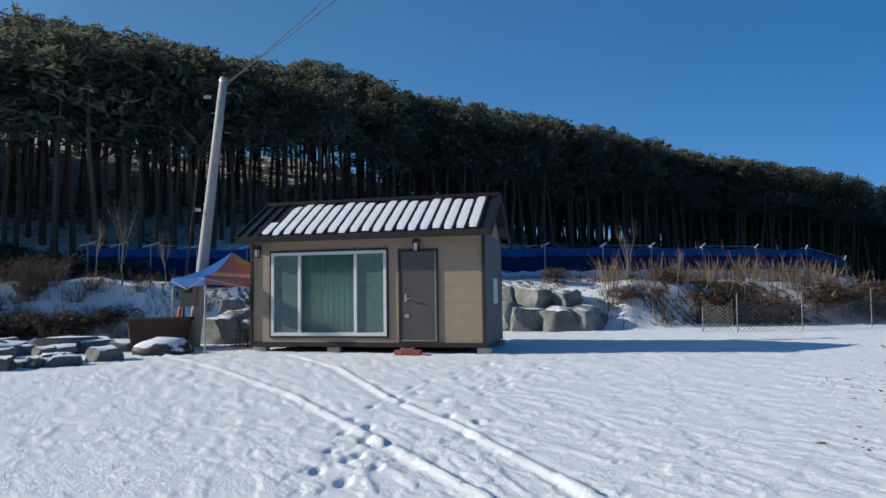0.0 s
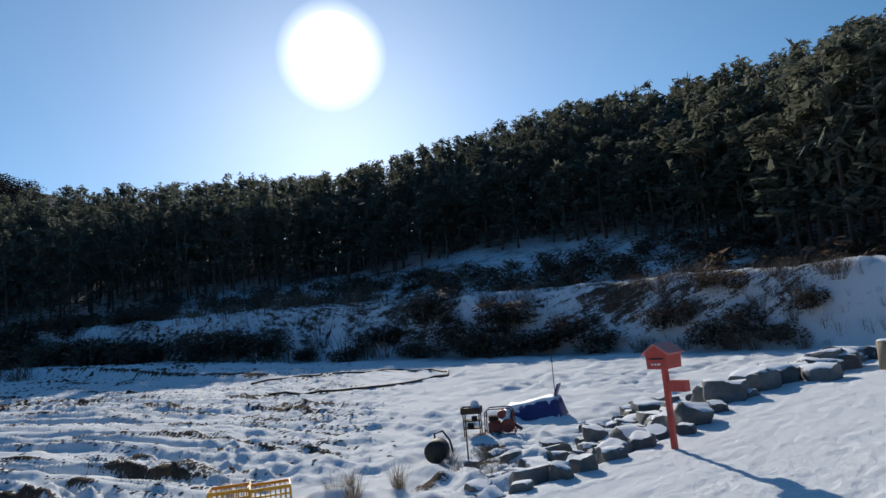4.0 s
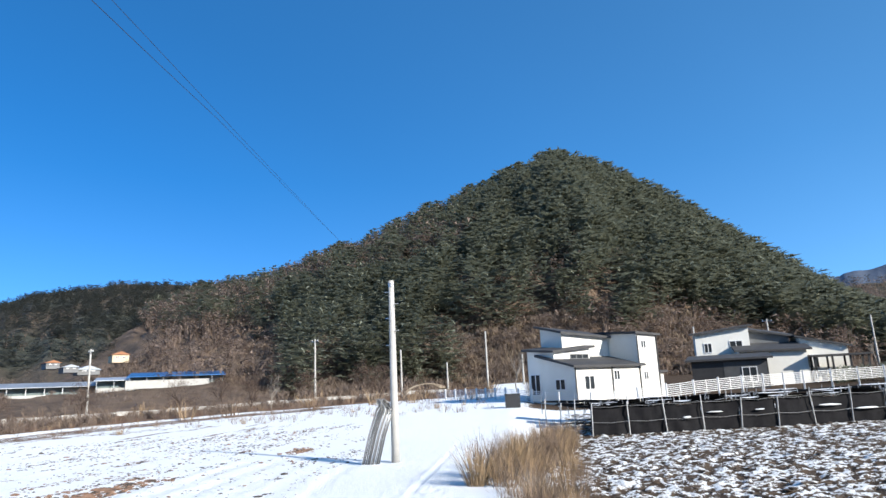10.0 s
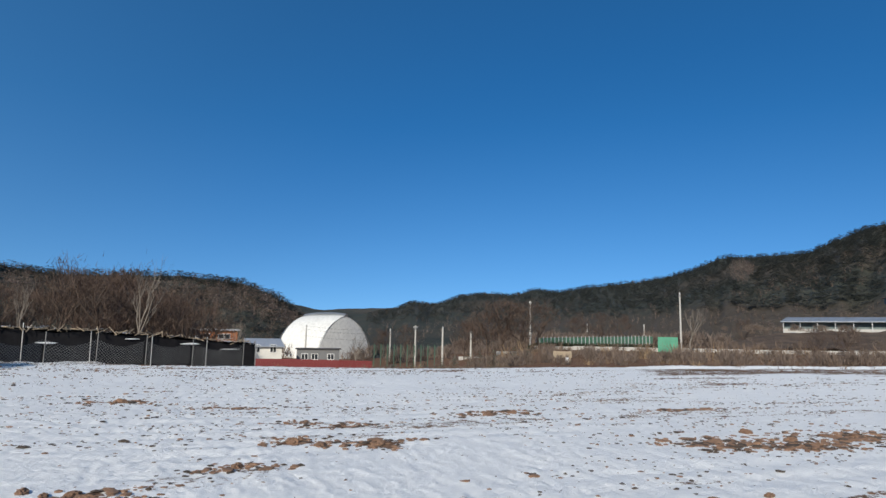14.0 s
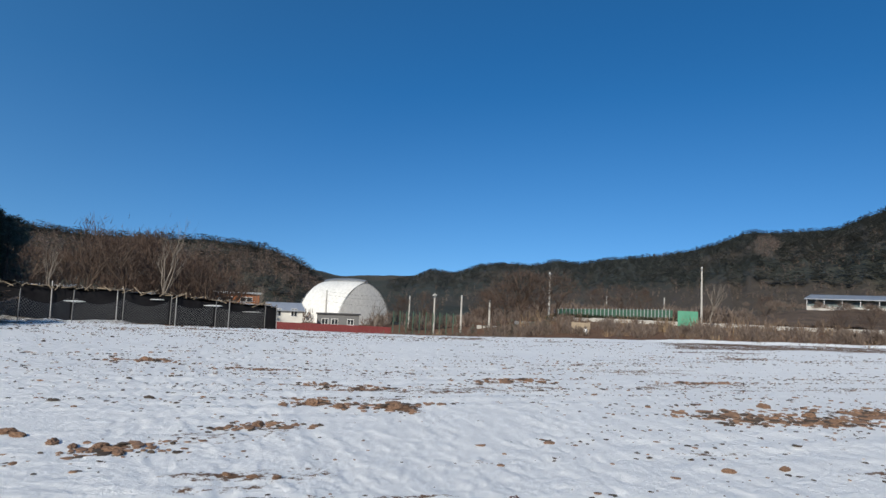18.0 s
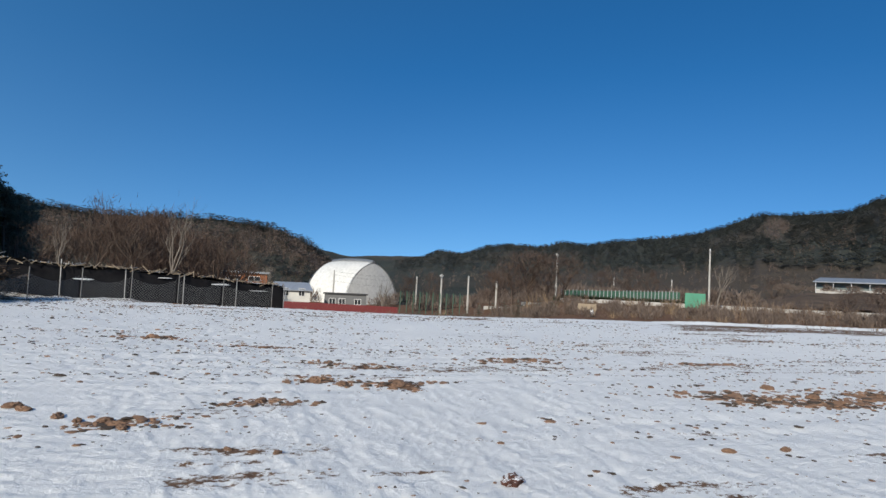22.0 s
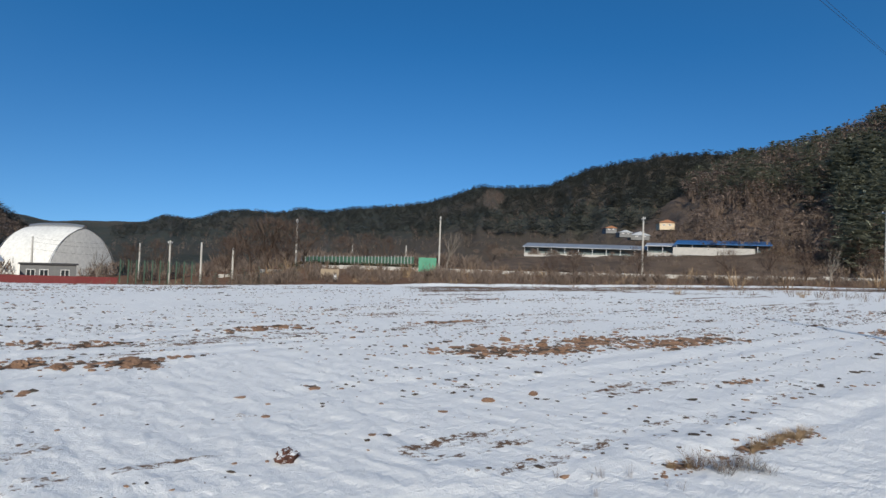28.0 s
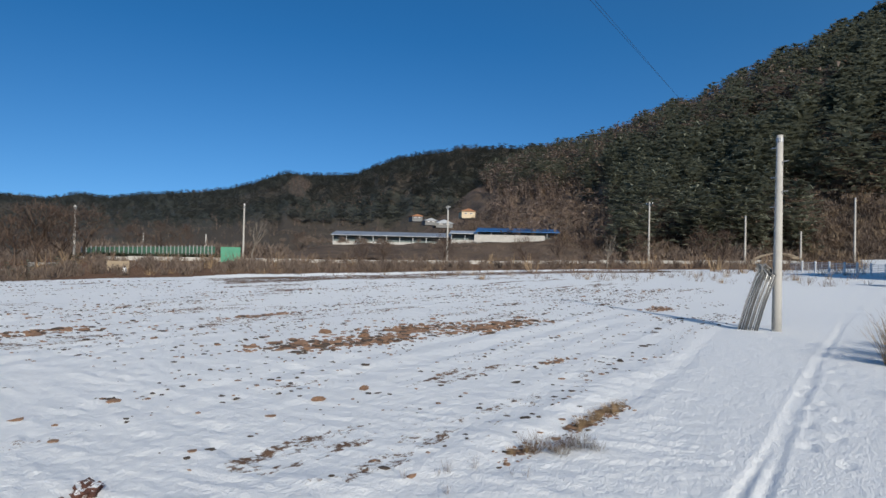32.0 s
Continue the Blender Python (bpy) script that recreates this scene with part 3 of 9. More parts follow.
    d = d + field * near * (0.028 * (rough(x, y, 1.6, 51) - 0.5) + 0.022 * (rough(u * 0.5, v * 2, 0.6, 53) - 0.5) + 0.01 * (step(0.5, 0.6, rough(u * 0.8 + warp, v * 2.2 + warp, 0.3, 57)) - 0.5) + 0.018 * (rough(u, v * 1.6, 0.17, 58) - 0.5))
    fu, fv = field_frame(x, y)
    d = d + field * near * step(4, 8, r) * 0.012 * np.sin(fv * 2 * np.pi / 0.8 + 3 * rough(fu * 0.2, fv, 3, 55)) * step(0.36, 0.62, rough(fu * 0.15, fv, 1.6, 56))
    # the field's edge along the track: a low ridge, smooth snow beyond it
    ls = lip_side(x, y)
    lip = step(-1.0, 0.2, -y) * (1 - step(13, 15, -y)) * step(2.5, 4, r)
    d = d + lip * (0.016 * np.exp(-((ls + 0.25) / 0.3) ** 2) * (2.4 * rough(x, y, 0.6, 59) - 0.5) - 0.012 * np.exp(-((ls - 0.12) / 0.2) ** 2))
    # berm at the far end
    d = d + 0.13 * np.exp(-((r - far_edge(az) + 0.3) / 0.35) ** 2) * step(232, 240, az) * (1 - step(268, 274, az))
    # rough bank
    foot, top, crest, peak = along(BANK, az)
    d = d + step(foot, foot + 3, r) * (0.45 * (rough(x, y, 2.5, 61) - 0.5) + 0.22 * (rough(x, y, 0.7, 62) - 0.5)) * (az < 165)
    # wheel tracks and the trodden lane
    for path in TRACKS:
        k = near_line(x, y, path)
        if path[0][1] > 0:
            d = d + 0.026 * np.exp(-(k / 0.055) ** 4) - 0.01 * np.exp(-((k - 0.13) / 0.05) ** 2)
        else:
            d = d + (0.006 * np.exp(-((k - 0.07) / 0.03) ** 2) - 0.017 * np.exp(-(k / 0.042) ** 2)) * (0.5 + 0.9 * rough(x, y, 0.12, 67))
    return d * step(0.2, 1.6, r)


TRACKS = [[(-7.4, 16.2), (-4.15, 12.3), (-2.23, 9.6), (-1.28, 7.9), (-0.5, 6.45), (0.3, 4.9), (1.0, 3.2)],
          [(-3.6, 15.0), (-2.03, 12.5), (-0.8, 9.4), (0.08, 7.6), (0.6, 6.27), (1.13, 4.87), (1.6, 3.3)],
          [(2.87, -1.13), (3.93, -2.69), (4.46, -3.47), (4.97, -4.2), (5.77, -5.26), (6.67, -6.51), (8.42, -8.92), (10.67, -12.18), (16.5, -20.5), (22.4, -29.3), (26.0, -35.0)],
          [(3.88, -2.86), (4.48, -3.65), (5.23, -4.67), (5.75, -5.35), (6.64, -6.61), (8.4, -8.99), (10.82, -12.46), (16.75, -20.35), (22.7, -29.15), (26.35, -34.9)]]


# trails of footprints: start, end, stride and side step
PRINTS = [((1.7, 14.6), (-0.4, 10.2), 0.42), ((2.4, 13.2), (0.1, 9.1), 0.45), ((-0.4, 10.2), (-1.0, 7.9), 0.4), ((-1.0, 7.9), (-1.05, 5.0), 0.36), ((0.1, 9.1), (0.5, 6.2), 0.5), ((-0.75, 7.0), (-0.7, 5.0), 0.4),
          ((12.0, 2.3), (8.4, 1.3), 0.36), ((8.4, 1.3), (5.2, 0.0), 0.42), ((6.12, -6.06), (3.97, -3.61), 0.4), ((10.02, -11.74), (6.12, -6.06), 0.45), ((-9.5, 12.5), (-6.5, 14.5), 0.5),
          ((-15.0, 1.5), (-25, -1.0), 0.5), ((-14, -1.0), (-24, 1.5), 0.5), ((-12, -2.5), (-19, -1.0), 0.5)]


def print_dents(x, y):
    """Depth of the footprints."""
    d = np.zeros(np.shape(x))
    rng = random.Random(15)
    for (x0, y0), (x1, y1), stride in PRINTS:
        l = math.hypot(x1 - x0, y1 - y0)
        ux, uy = (x1 - x0) / l, (y1 - y0) / l
        inside = near_line(x, y, [(x0, y0), (x1, y1)]) < 0.6
        for k in range(int(l / stride)):
            s = 0.13 * (1 if k % 2 else -1) + rng.uniform(-0.06, 0.06)
            px, py = x0 + ux * k * stride - uy * s, y0 + uy * k * stride + ux * s
            a, b = (x[inside] - px) * ux + (y[inside] - py) * uy, -(x[inside] - px) * uy + (y[inside] - py) * ux
            q = (a / 0.115) ** 2 + (b / 0.06) ** 2
            d[inside] = np.maximum(d[inside], np.exp(-q * q) * 1.0)
    return d


def near_line(x, y, path):
    best = np.full(np.shape(x), 99.0)
    for (x0, y0), (x1, y1) in zip(path, path[1:]):
        dx, dy = x1 - x0, y1 - y0
        t = np.clip(((x - x0) * dx + (y - y0) * dy) / (dx * dx + dy * dy), 0, 1)
        best = np.minimum(best, np.hypot(x - x0 - t * dx, y - y0 - t * dy))
    return best


def ground_at(x, y, fine=False):
    return float(land(np.array([x]), np.array([y]), fine)[0])


def put(az, r, sink=0.0):
    w = way(az)
    x, y = w.x * r, w.y * r
    return Vector((x, y, ground_at(x, y) - sink))


def far_edge(az):
    """Where the big field ends, all round the north."""
    return np.interp(np.where(az < 0, az + 360, az), [213, 226, 238, 255, 264, 272, 280, 300, 330], [62, 66, 62, 47, 41, 37, 34, 35, 38])


def soil_of(x, y, az, r):
    s = np.zeros_like(x)
    a2 = np.where(az < -60, az + 360, az)
    wd, ps = wall_side(x, y), plot_side(x, y)
    plot = step(0.4, 1.3, ps) * step(143, 150, a2) * (1 - step(210, 214, a2)) * step(6, 9, r) * (1 - step(36, 40, r))
    s = np.maximum(s, plot * (0.46 + 0.22 * (1 - step(0.44, 0.56, rough(x, y, 0.125, 43)))))
    plough = step(0.5, 2.5, wd) * step(80, 92, a2) * (1 - step(0, 0.8, ps)) * (1 - step(165, 172, a2)) * step(9, 13, r) * (1 - step(60, 80, r))
    fu, fv = furrow_frame(x, y)
    s = np.maximum(s, plough * (1 - step(-3.0, -1.6, ps)) * (0.28 + 0.15 * step(0.56, 0.72, rough(fu * 0.4, fv, 1.6, 33)) + 0.24 * step(0.62, 0.75, rough(fu * 0.1, fv, 0.24, 36)) + 0.2 * step(0.58, 0.7, rough(fu * 0.07, fv, 0.11, 40))))
    field = np.maximum(step(228, 240, a2), 1 - step(-50, -38, a2)) * (1 - step(far_edge(a2) - 3, far_edge(a2) + 3, r))
    nu, nv = field_frame(x, y)
    ls = lip_side(x, y)
    tilled = 1 - step(-0.3, 0.1, ls) * step(-2, 0, -y) * (1 - step(15, 18, -y))
    streaks = rough(nu * 0.22, nv * 1.3, 0.8, 71)
    s = np.maximum(s, field * tilled * (0.22 + 0.26 * step(0.58, 0.76, streaks) + 0.1 * step(22, 34, r) * step(0.5, 0.6, streaks)))
    verge = step(far_edge(a2) - 10, far_edge(a2) - 7, r) * (1 - step(far_edge(a2) - 1.6, far_edge(a2) - 1.0, r)) * step(226, 232, a2) * (1 - step(268, 276, a2))
    s = np.maximum(s, verge * (0.46 + 0.2 * rough(x, y, 2.5, 74)))
    for px, py, rx, ry, k in PATCHES:
        q = ((x - px) / rx) ** 2 + ((y - py) / ry) ** 2
        s = np.maximum(s, k * 0.95 * np.exp(-q) * (1 + ((1.0 * (rough(nu * 0.3, nv * 1.4, 0.35, 72) - 0.5) + 0.9 * (rough(x, y, 0.12, 78) - 0.5)) if px > 0 else 0)))
    # scrub beyond the fields, banks, woodland floor
    beyond = step(far_edge(a2) + 0.1, far_edge(a2) + 0.9, r) * np.maximum(step(213, 226, a2), 1 - step(-50, -38, a2))
    s = np.maximum(s, beyond * 0.95)
    s = np.maximum(s, step(215, 219, a2) * (1 - step(226, 232, a2)) * step(60, 75, r))
    s = np.maximum(s, step(37, 42, r) * step(168, 176, a2) * (1 - step(212, 218, a2)) * 0.75)
    s = s * (1 - 0.55 * step(94, 98, r) * (1 - step(150, 165, r)) * step(158, 161, a2) * (1 - step(176, 182, a2)))
    rim, first, second = along(TERRACE, a2)
    lip = np.maximum(np.exp(-((r - rim - 2.4) / 0.9) ** 2) * (first > 0.2), np.exp(-((r - rim - 15) / 1.2) ** 2) * (second > 0.15))
    s = np.maximum(s, lip * (0.35 + 0.75 * rough(x, y, 2.0, 79)))
    foot, top, crest, peak = along(BANK, a2)
    wood = (a2 < 165)
    s = np.maximum(s, wood * step(foot, foot + 1.5, r) * (0.27 + 0.38 * rough(x, y, 3.0, 75)))
    s = np.maximum(s, step(foot - 0.3, foot + 0.5, r) * (a2 < -11) * (0.2 + 0.6 * rough(x, y, 2.0, 76)))
    deep = wood * step(foot * 1.09 + 5, foot * 1.09 + 11, r)
    s = np.maximum(s, deep * (0.26 + 0.35 * rough(x, y, 5, 77)))
    s = np.maximum(s, step(110, 160, r))
    litter = np.clip(np.maximum(np.maximum(deep, field * 0.75), np.maximum(beyond, step(110, 160, r))), 0, 1)
    return np.clip(s, 0, 1.3), litter


# bare or muddy spots in the snow: centre, half-widths, strength
PATCHES = [(11.2, -0.9, 0.6, 0.8, 0.58), (11.6, -2.2, 0.6, 1.5, 0.62), (12.9, -3.2, 0.75, 1.7, 0.6), (13.2, -4.9, 0.65, 1.4, 0.58), (13.9, -6.3, 0.45, 1.0, 0.54), (5.25, -1.8, 0.12, 0.16, 0.7), (5.75, -2.7, 0.16, 0.3, 0.78), (6.15, -3.3, 0.14, 0.3, 0.74),
           (8.8, 5.1, 0.35, 0.4, 0.72), (10.7, 5.3, 0.3, 0.55, 0.72), (9.1, 3.9, 0.4, 0.6, 0.7), (10.9, 6.0, 0.3, 0.6, 0.62), (11.5, 11.0, 0.45, 0.6, 0.7),
           (12.0, 8.6, 0.3, 0.8, 0.58), (13.5, 3.2, 0.4, 0.8, 0.6), (5.1, 5.35, 0.3, 0.34, 0.7), (6.8, 4.8, 0.3, 0.35, 0.55), (16.4, -0.8, 0.3, 1.4, 0.62), (8.95, -4.2, 0.22, 0.45, 0.62), (16.7, -12.6, 0.5, 0.7, 0.7),
           (38.0, -12.0, 2.5, 14, 0.6), (-4.8, 17.4, 2.2, 1.0, 0.7), (30, -20, 3, 9, 0.45), (-10.6, 2.4, 0.9, 0.7, 0.66), (-9.6, 1.5, 0.5, 0.5, 0.66), (-11.8, 2.9, 0.7, 0.6, 0.62), (-9.4, 2.9, 0.6, 0.5, 0.62), (-13.2, 3.2, 0.9, 0.8, 0.6)]


def make_ground():
    naz = 1440
    rs = np.concatenate([[0.004, 0.25, 0.5, 0.8, 1.1, 1.4, 1.7, 2.0, 2.3, 2.6], np.geomspace(3.0, 62, 400), np.geomspace(63, 96, 44), np.geomspace(99, 4200, 40)])
    a = np.radians(np.arange(naz) * 360.0 / naz)
    A, R = np.meshgrid(a, rs)
    X, Y = -np.sin(A) * R, np.cos(A) * R
    Z = land(X, Y)
    dents = print_dents(X, Y)
    Z = Z - (0.02 + 0.02 * (Y > 4)) * dents
    far = step(240, 500, R)
    Z = Z * (1 - far)
    verts = np.stack([X, Y, Z], -1).reshape(-1, 3)
    n = len(rs)
    i, j = np.meshgrid(np.arange(n - 1), np.arange(naz), indexing="ij")
    k = (j + 1) % naz
    faces = np.stack([i * naz + j, i * naz + k, (i + 1) * naz + k, (i + 1) * naz + j], -1).reshape(-1, 4)[:, ::-1]
    me = raw_mesh("ground", verts, faces, M["ground"], True)
    azd, r = polar(X.ravel(), Y.ravel())
    s, l = soil_of(X.ravel(), Y.ravel(), azd, r)
    # footprints darkened a little: shade in the dents put in as soil
    s = np.maximum(s, 0.3 * dents.ravel())
    # grain of the land: along the furrows in the south, along the old rows in the north
    fu, fv = furrow_frame(X.ravel(), Y.ravel())
    nu, nv = field_frame(X.ravel(), Y.ravel())
    hoed = (plot_side(X.ravel(), Y.ravel()) > 0.5) & (azd % 360 > 143) & (azd % 360 < 213)
    south = (azd > 30) & (azd < 168) & (wall_side(X.ravel(), Y.ravel()) > 0.4) & ~hoed
    grainwise = np.stack([np.where(south, fu * 0.22, np.where(hoed, X.ravel() * 3.0, nu * 0.45)), np.where(south, fv + 50, np.where(hoed, Y.ravel() * 3.0, nv * 1.25)), np.zeros(len(r))], -1)
    att = me.attributes.new("rows", "FLOAT_VECTOR", "POINT")
    att.data.foreach_set("vector", grainwise.ravel())
    for name, v in (("soil", s), ("litter", l)):
        att = me.attributes.new(name, "FLOAT", "POINT")
        att.data.foreach_set("value", np.asarray(v, float))
    return tagged(new("ground", me), "snow-covered fields and yard with soil showing through", "ground", kind="structure")


make_ground()


# ---- hills and mountains round the valley ----
class Hill:
    """A ridge: azimuth, elevation of the skyline and distance of the crest at a few places along it."""

    def __init__(self, rows, foot, base=0.0, tree=0.0, bulge=1.0, lumps=0.06, seed=1, spurs=0.12, jagged=0.14):
        self.rows, self.foot, self.base, self.tree, self.bulge, self.lumps, self.seed, self.spurs, self.jagged = sorted(rows), foot, base, tree, bulge, lumps, seed, spurs, jagged
        self.a0, self.a1 = self.rows[0][0], self.rows[-1][0]

    def at(self, az, s):
        az, s = np.asarray(az, float), np.asarray(s, float)
        el, rc = (sum(v) / 5 for v in zip(*(along(self.rows, az + d) for d in (-0.5, -0.25, 0, 0.25, 0.5))))
        peak = 1.55 + rc * np.tan(np.radians(el)) - self.tree
        foot = np.minimum(self.foot, rc * 0.8)
        r = foot + (rc - foot) * s
        x, y = -np.sin(np.radians(az)) * r, np.cos(np.radians(az)) * r
        t = np.clip(s, 0, 1)
        z = self.base + (peak - self.base) * t ** self.bulge + np.minimum(s, 0) * 40
        size = (rc - foot) * 0.4 + 5
        wob = (rough(x, y, float(np.mean(size)), self.seed, 4) - 0.5) * np.maximum(peak - self.base, 0) * self.lumps * 4 * t * (1 - t) * 2
        crest = (rough(az, az * 0, 1.3, self.seed + 5, 3) - 0.5) * np.maximum(peak, 0) * self.lumps * self.jagged * np.clip(t, 0, 1) ** 4
        spur = (np.abs(2 * rough(az * rc * 0.0175, s * (rc - foot) * 0.5, float(np.mean(size)) * 0.55, self.seed + 9, 5) - 1) - 0.2) * np.maximum(peak - self.base, 0) * -self.spurs * 4 * t * (1 - t)
        z = z + wob + spur + crest - np.clip(s - 1, 0, 1) * np.maximum(peak, 0) * 1.2
        return np.stack([x, y, z], -1)

    def build(self, label, material, step_az=0.3, rows=44, snow=None):
        az = np.arange(self.a0, self.a1 + step_az, step_az)
        s = np.concatenate([np.linspace(-0.12, 1, rows), [1.06, 1.2, 1.5]])
        A, S = np.meshgrid(az, s)
        v = self.at(A, S)
        n, k = A.shape
        i, j = np.meshgrid(np.arange(n - 1), np.arange(k - 1), indexing="ij")
        f = np.stack([i * k + j, (i + 1) * k + j, (i + 1) * k + j + 1, i * k + j + 1], -1).reshape(-1, 4)
        me = raw_mesh("hill", v.reshape(-1, 3), f, material, True)
        if snow is not None:
            att = me.attributes.new("snow", "FLOAT", "POINT")
            att.data.foreach_set("value", np.clip(snow(A, S), 0, 1).ravel())
        return tagged(new("hill", me), label, "hill", kind="structure")


PEAK = [(176, 0.2, 210), (182, 1.5, 215), (186, 3.8, 222), (189, 6.2, 230), (192, 8.7, 238), (196.4, 12.2, 246), (200.3, 15.4, 252), (205.9, 18.7, 258), (208, 19.9, 260), (210, 20.5, 262),
        (214.1, 19.3, 268), (217, 18.0, 274), (219, 17.6, 280), (225.2, 15.3, 300), (227, 14.1, 310), (231.3, 13.0, 335), (235.5, 11.1, 365), (242.4, 9.6, 420)]
peak_hill = Hill(PEAK + [(247, 8.0, 440), (252, 4, 450)], 108, 0.3, 9.5, 0.92, 0.05, 3)
peak_hill.build("pine-covered conical hill with brown scrub at its foot", M["hillA"], 0.25, 60)
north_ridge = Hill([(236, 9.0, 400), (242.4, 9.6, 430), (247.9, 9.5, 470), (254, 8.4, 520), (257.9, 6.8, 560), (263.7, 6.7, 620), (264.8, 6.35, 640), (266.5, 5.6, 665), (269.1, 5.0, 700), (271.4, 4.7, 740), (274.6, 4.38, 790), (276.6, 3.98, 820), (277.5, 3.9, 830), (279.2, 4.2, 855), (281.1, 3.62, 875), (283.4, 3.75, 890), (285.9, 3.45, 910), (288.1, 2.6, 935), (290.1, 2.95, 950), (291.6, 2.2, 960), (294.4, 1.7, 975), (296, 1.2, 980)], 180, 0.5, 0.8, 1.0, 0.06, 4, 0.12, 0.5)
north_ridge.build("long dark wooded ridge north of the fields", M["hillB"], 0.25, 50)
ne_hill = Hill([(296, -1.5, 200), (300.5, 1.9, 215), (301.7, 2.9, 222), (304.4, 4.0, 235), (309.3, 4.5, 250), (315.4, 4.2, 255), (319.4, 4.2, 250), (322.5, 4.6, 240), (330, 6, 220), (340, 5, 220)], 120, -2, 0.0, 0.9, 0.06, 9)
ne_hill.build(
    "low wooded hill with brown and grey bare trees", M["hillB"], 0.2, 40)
Hill([(262, 3.2, 1000), (270, 3.4, 1000), (279.8, 3.5, 980), (284.8, 3.1, 960), (288.2, 2.7, 960), (291.6, 2.35, 960), (294.4, 2.2, 970), (296.4, 2.1, 985), (298.3, 1.95, 1000), (300.3, 2.45, 1000), (306, 2.5, 1000)], 420, -2, 0, 1.0, 0.08, 12, 0.12, 0.8).build(
    "distant dark wooded ridge", M["hillB"], 0.12, 30)
low_hill = Hill([(174, 2.0, 480), (180.1, 5.1, 450), (183.6, 6.7, 440), (187.6, 7.2, 430), (192, 6.6, 430), (197, 5, 430)], 260, 2, 6, 0.9, 0.08, 14)
low_hill.build(
    "small wooded hill with a bare brown cutting", M["hillB"], 0.15, 34)
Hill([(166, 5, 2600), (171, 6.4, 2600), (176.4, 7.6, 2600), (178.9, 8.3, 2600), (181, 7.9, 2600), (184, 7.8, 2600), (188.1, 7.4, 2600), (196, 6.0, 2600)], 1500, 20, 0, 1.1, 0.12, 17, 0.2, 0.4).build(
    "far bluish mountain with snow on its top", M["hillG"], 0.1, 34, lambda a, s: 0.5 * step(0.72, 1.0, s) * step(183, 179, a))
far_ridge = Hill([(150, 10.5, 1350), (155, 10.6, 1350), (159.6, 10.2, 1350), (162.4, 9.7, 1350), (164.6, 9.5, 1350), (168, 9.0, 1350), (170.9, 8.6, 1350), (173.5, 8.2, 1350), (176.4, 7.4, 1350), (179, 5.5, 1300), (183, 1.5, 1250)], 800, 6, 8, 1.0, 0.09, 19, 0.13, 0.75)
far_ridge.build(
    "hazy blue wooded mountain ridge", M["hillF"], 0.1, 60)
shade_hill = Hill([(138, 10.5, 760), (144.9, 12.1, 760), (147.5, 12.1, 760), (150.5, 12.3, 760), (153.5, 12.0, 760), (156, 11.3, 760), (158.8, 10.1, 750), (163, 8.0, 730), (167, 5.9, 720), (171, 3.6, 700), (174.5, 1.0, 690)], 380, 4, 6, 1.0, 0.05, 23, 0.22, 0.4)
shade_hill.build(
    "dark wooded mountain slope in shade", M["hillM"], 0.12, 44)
def gullies(a, s):
    """Where snow lies open on the steep mountain: three bare gullies, and the thin wood of the crest."""
    tall = 1.55 + 545 * np.tan(np.radians(np.interp(a, [113, 121, 126, 132, 142, 145, 147.5, 150, 153, 156.5], [13.8, 15.2, 14, 13.2, 13, 12.1, 10, 7.4, 4.6, 1.2])))
    el = np.degrees(np.arctan2(2.5 + (tall - 9) * s, 250 + 295 * s))
    first = np.exp(-((a - np.interp(el, [4.5, 8, 10.6], [152.2, 147.6, 143.9])) / np.interp(el, [4.5, 10.6], [3.4, 1.9])) ** 4) * step(3.5, 4.5, el) * (1 - step(10.3, 11.2, el))
    second = np.exp(-((a - np.interp(el, [7.5, 11], [141.8, 138.6])) / 1.6) ** 4) * step(6.9, 7.6, el) * (1 - step(10.8, 11.5, el))
    third = np.exp(-((a - np.interp(el, [10, 11.5], [133.4, 131.4])) / 1.9) ** 4) * step(9.7, 10.1, el) * (1 - step(11.3, 11.8, el))
    bright = 1.2 * np.clip(first + second + third, 0, 1) * (0.28 + 0.85 * rough(a * 3 + el * 3.6, el * 0.7, 0.9, 88))
    return bright + step(0.84, 0.9, s) * step(132, 130.5, a) * step(117, 118.5, a)


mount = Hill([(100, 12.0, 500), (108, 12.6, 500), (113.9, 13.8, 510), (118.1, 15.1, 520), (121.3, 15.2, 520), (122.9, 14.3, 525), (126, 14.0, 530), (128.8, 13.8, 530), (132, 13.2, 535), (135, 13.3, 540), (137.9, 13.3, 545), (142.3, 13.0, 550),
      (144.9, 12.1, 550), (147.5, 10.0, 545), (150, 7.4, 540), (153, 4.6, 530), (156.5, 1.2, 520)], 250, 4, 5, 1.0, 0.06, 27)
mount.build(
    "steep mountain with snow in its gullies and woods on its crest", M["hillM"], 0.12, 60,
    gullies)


# ---- trees ----
def clump(rng, verts, faces, centre, rx, ry, rz, n, size):
    """A cloud of small tilted leaf sprays inside an ellipsoid."""
    for _ in range(n):
        d = Vector((rng.gauss(0, 1), rng.gauss(0, 1), rng.gauss(0, 1))).normalized() * rng.uniform(0.45, 1.0) ** 0.5
        p = Vector((centre[0] + d.x * rx, centre[1] + d.y * ry, centre[2] + d.z * rz))
        a = Vector((rng.uniform(-1, 1), rng.uniform(-1, 1), rng.uniform(-0.5, 0.6))).normalized()
        b = a.cross(Vector((rng.uniform(-0.4, 0.4), rng.uniform(-0.4, 0.4), 1))).normalized()
        s = size * rng.uniform(0.6, 1.4)
        k = len(verts)
        verts += [p - a * s + b * s * 0.42, p - a * s * 0.7 - b * s * 0.42, p + a * s * 1.25]
        faces.append((k, k + 1, k + 2))


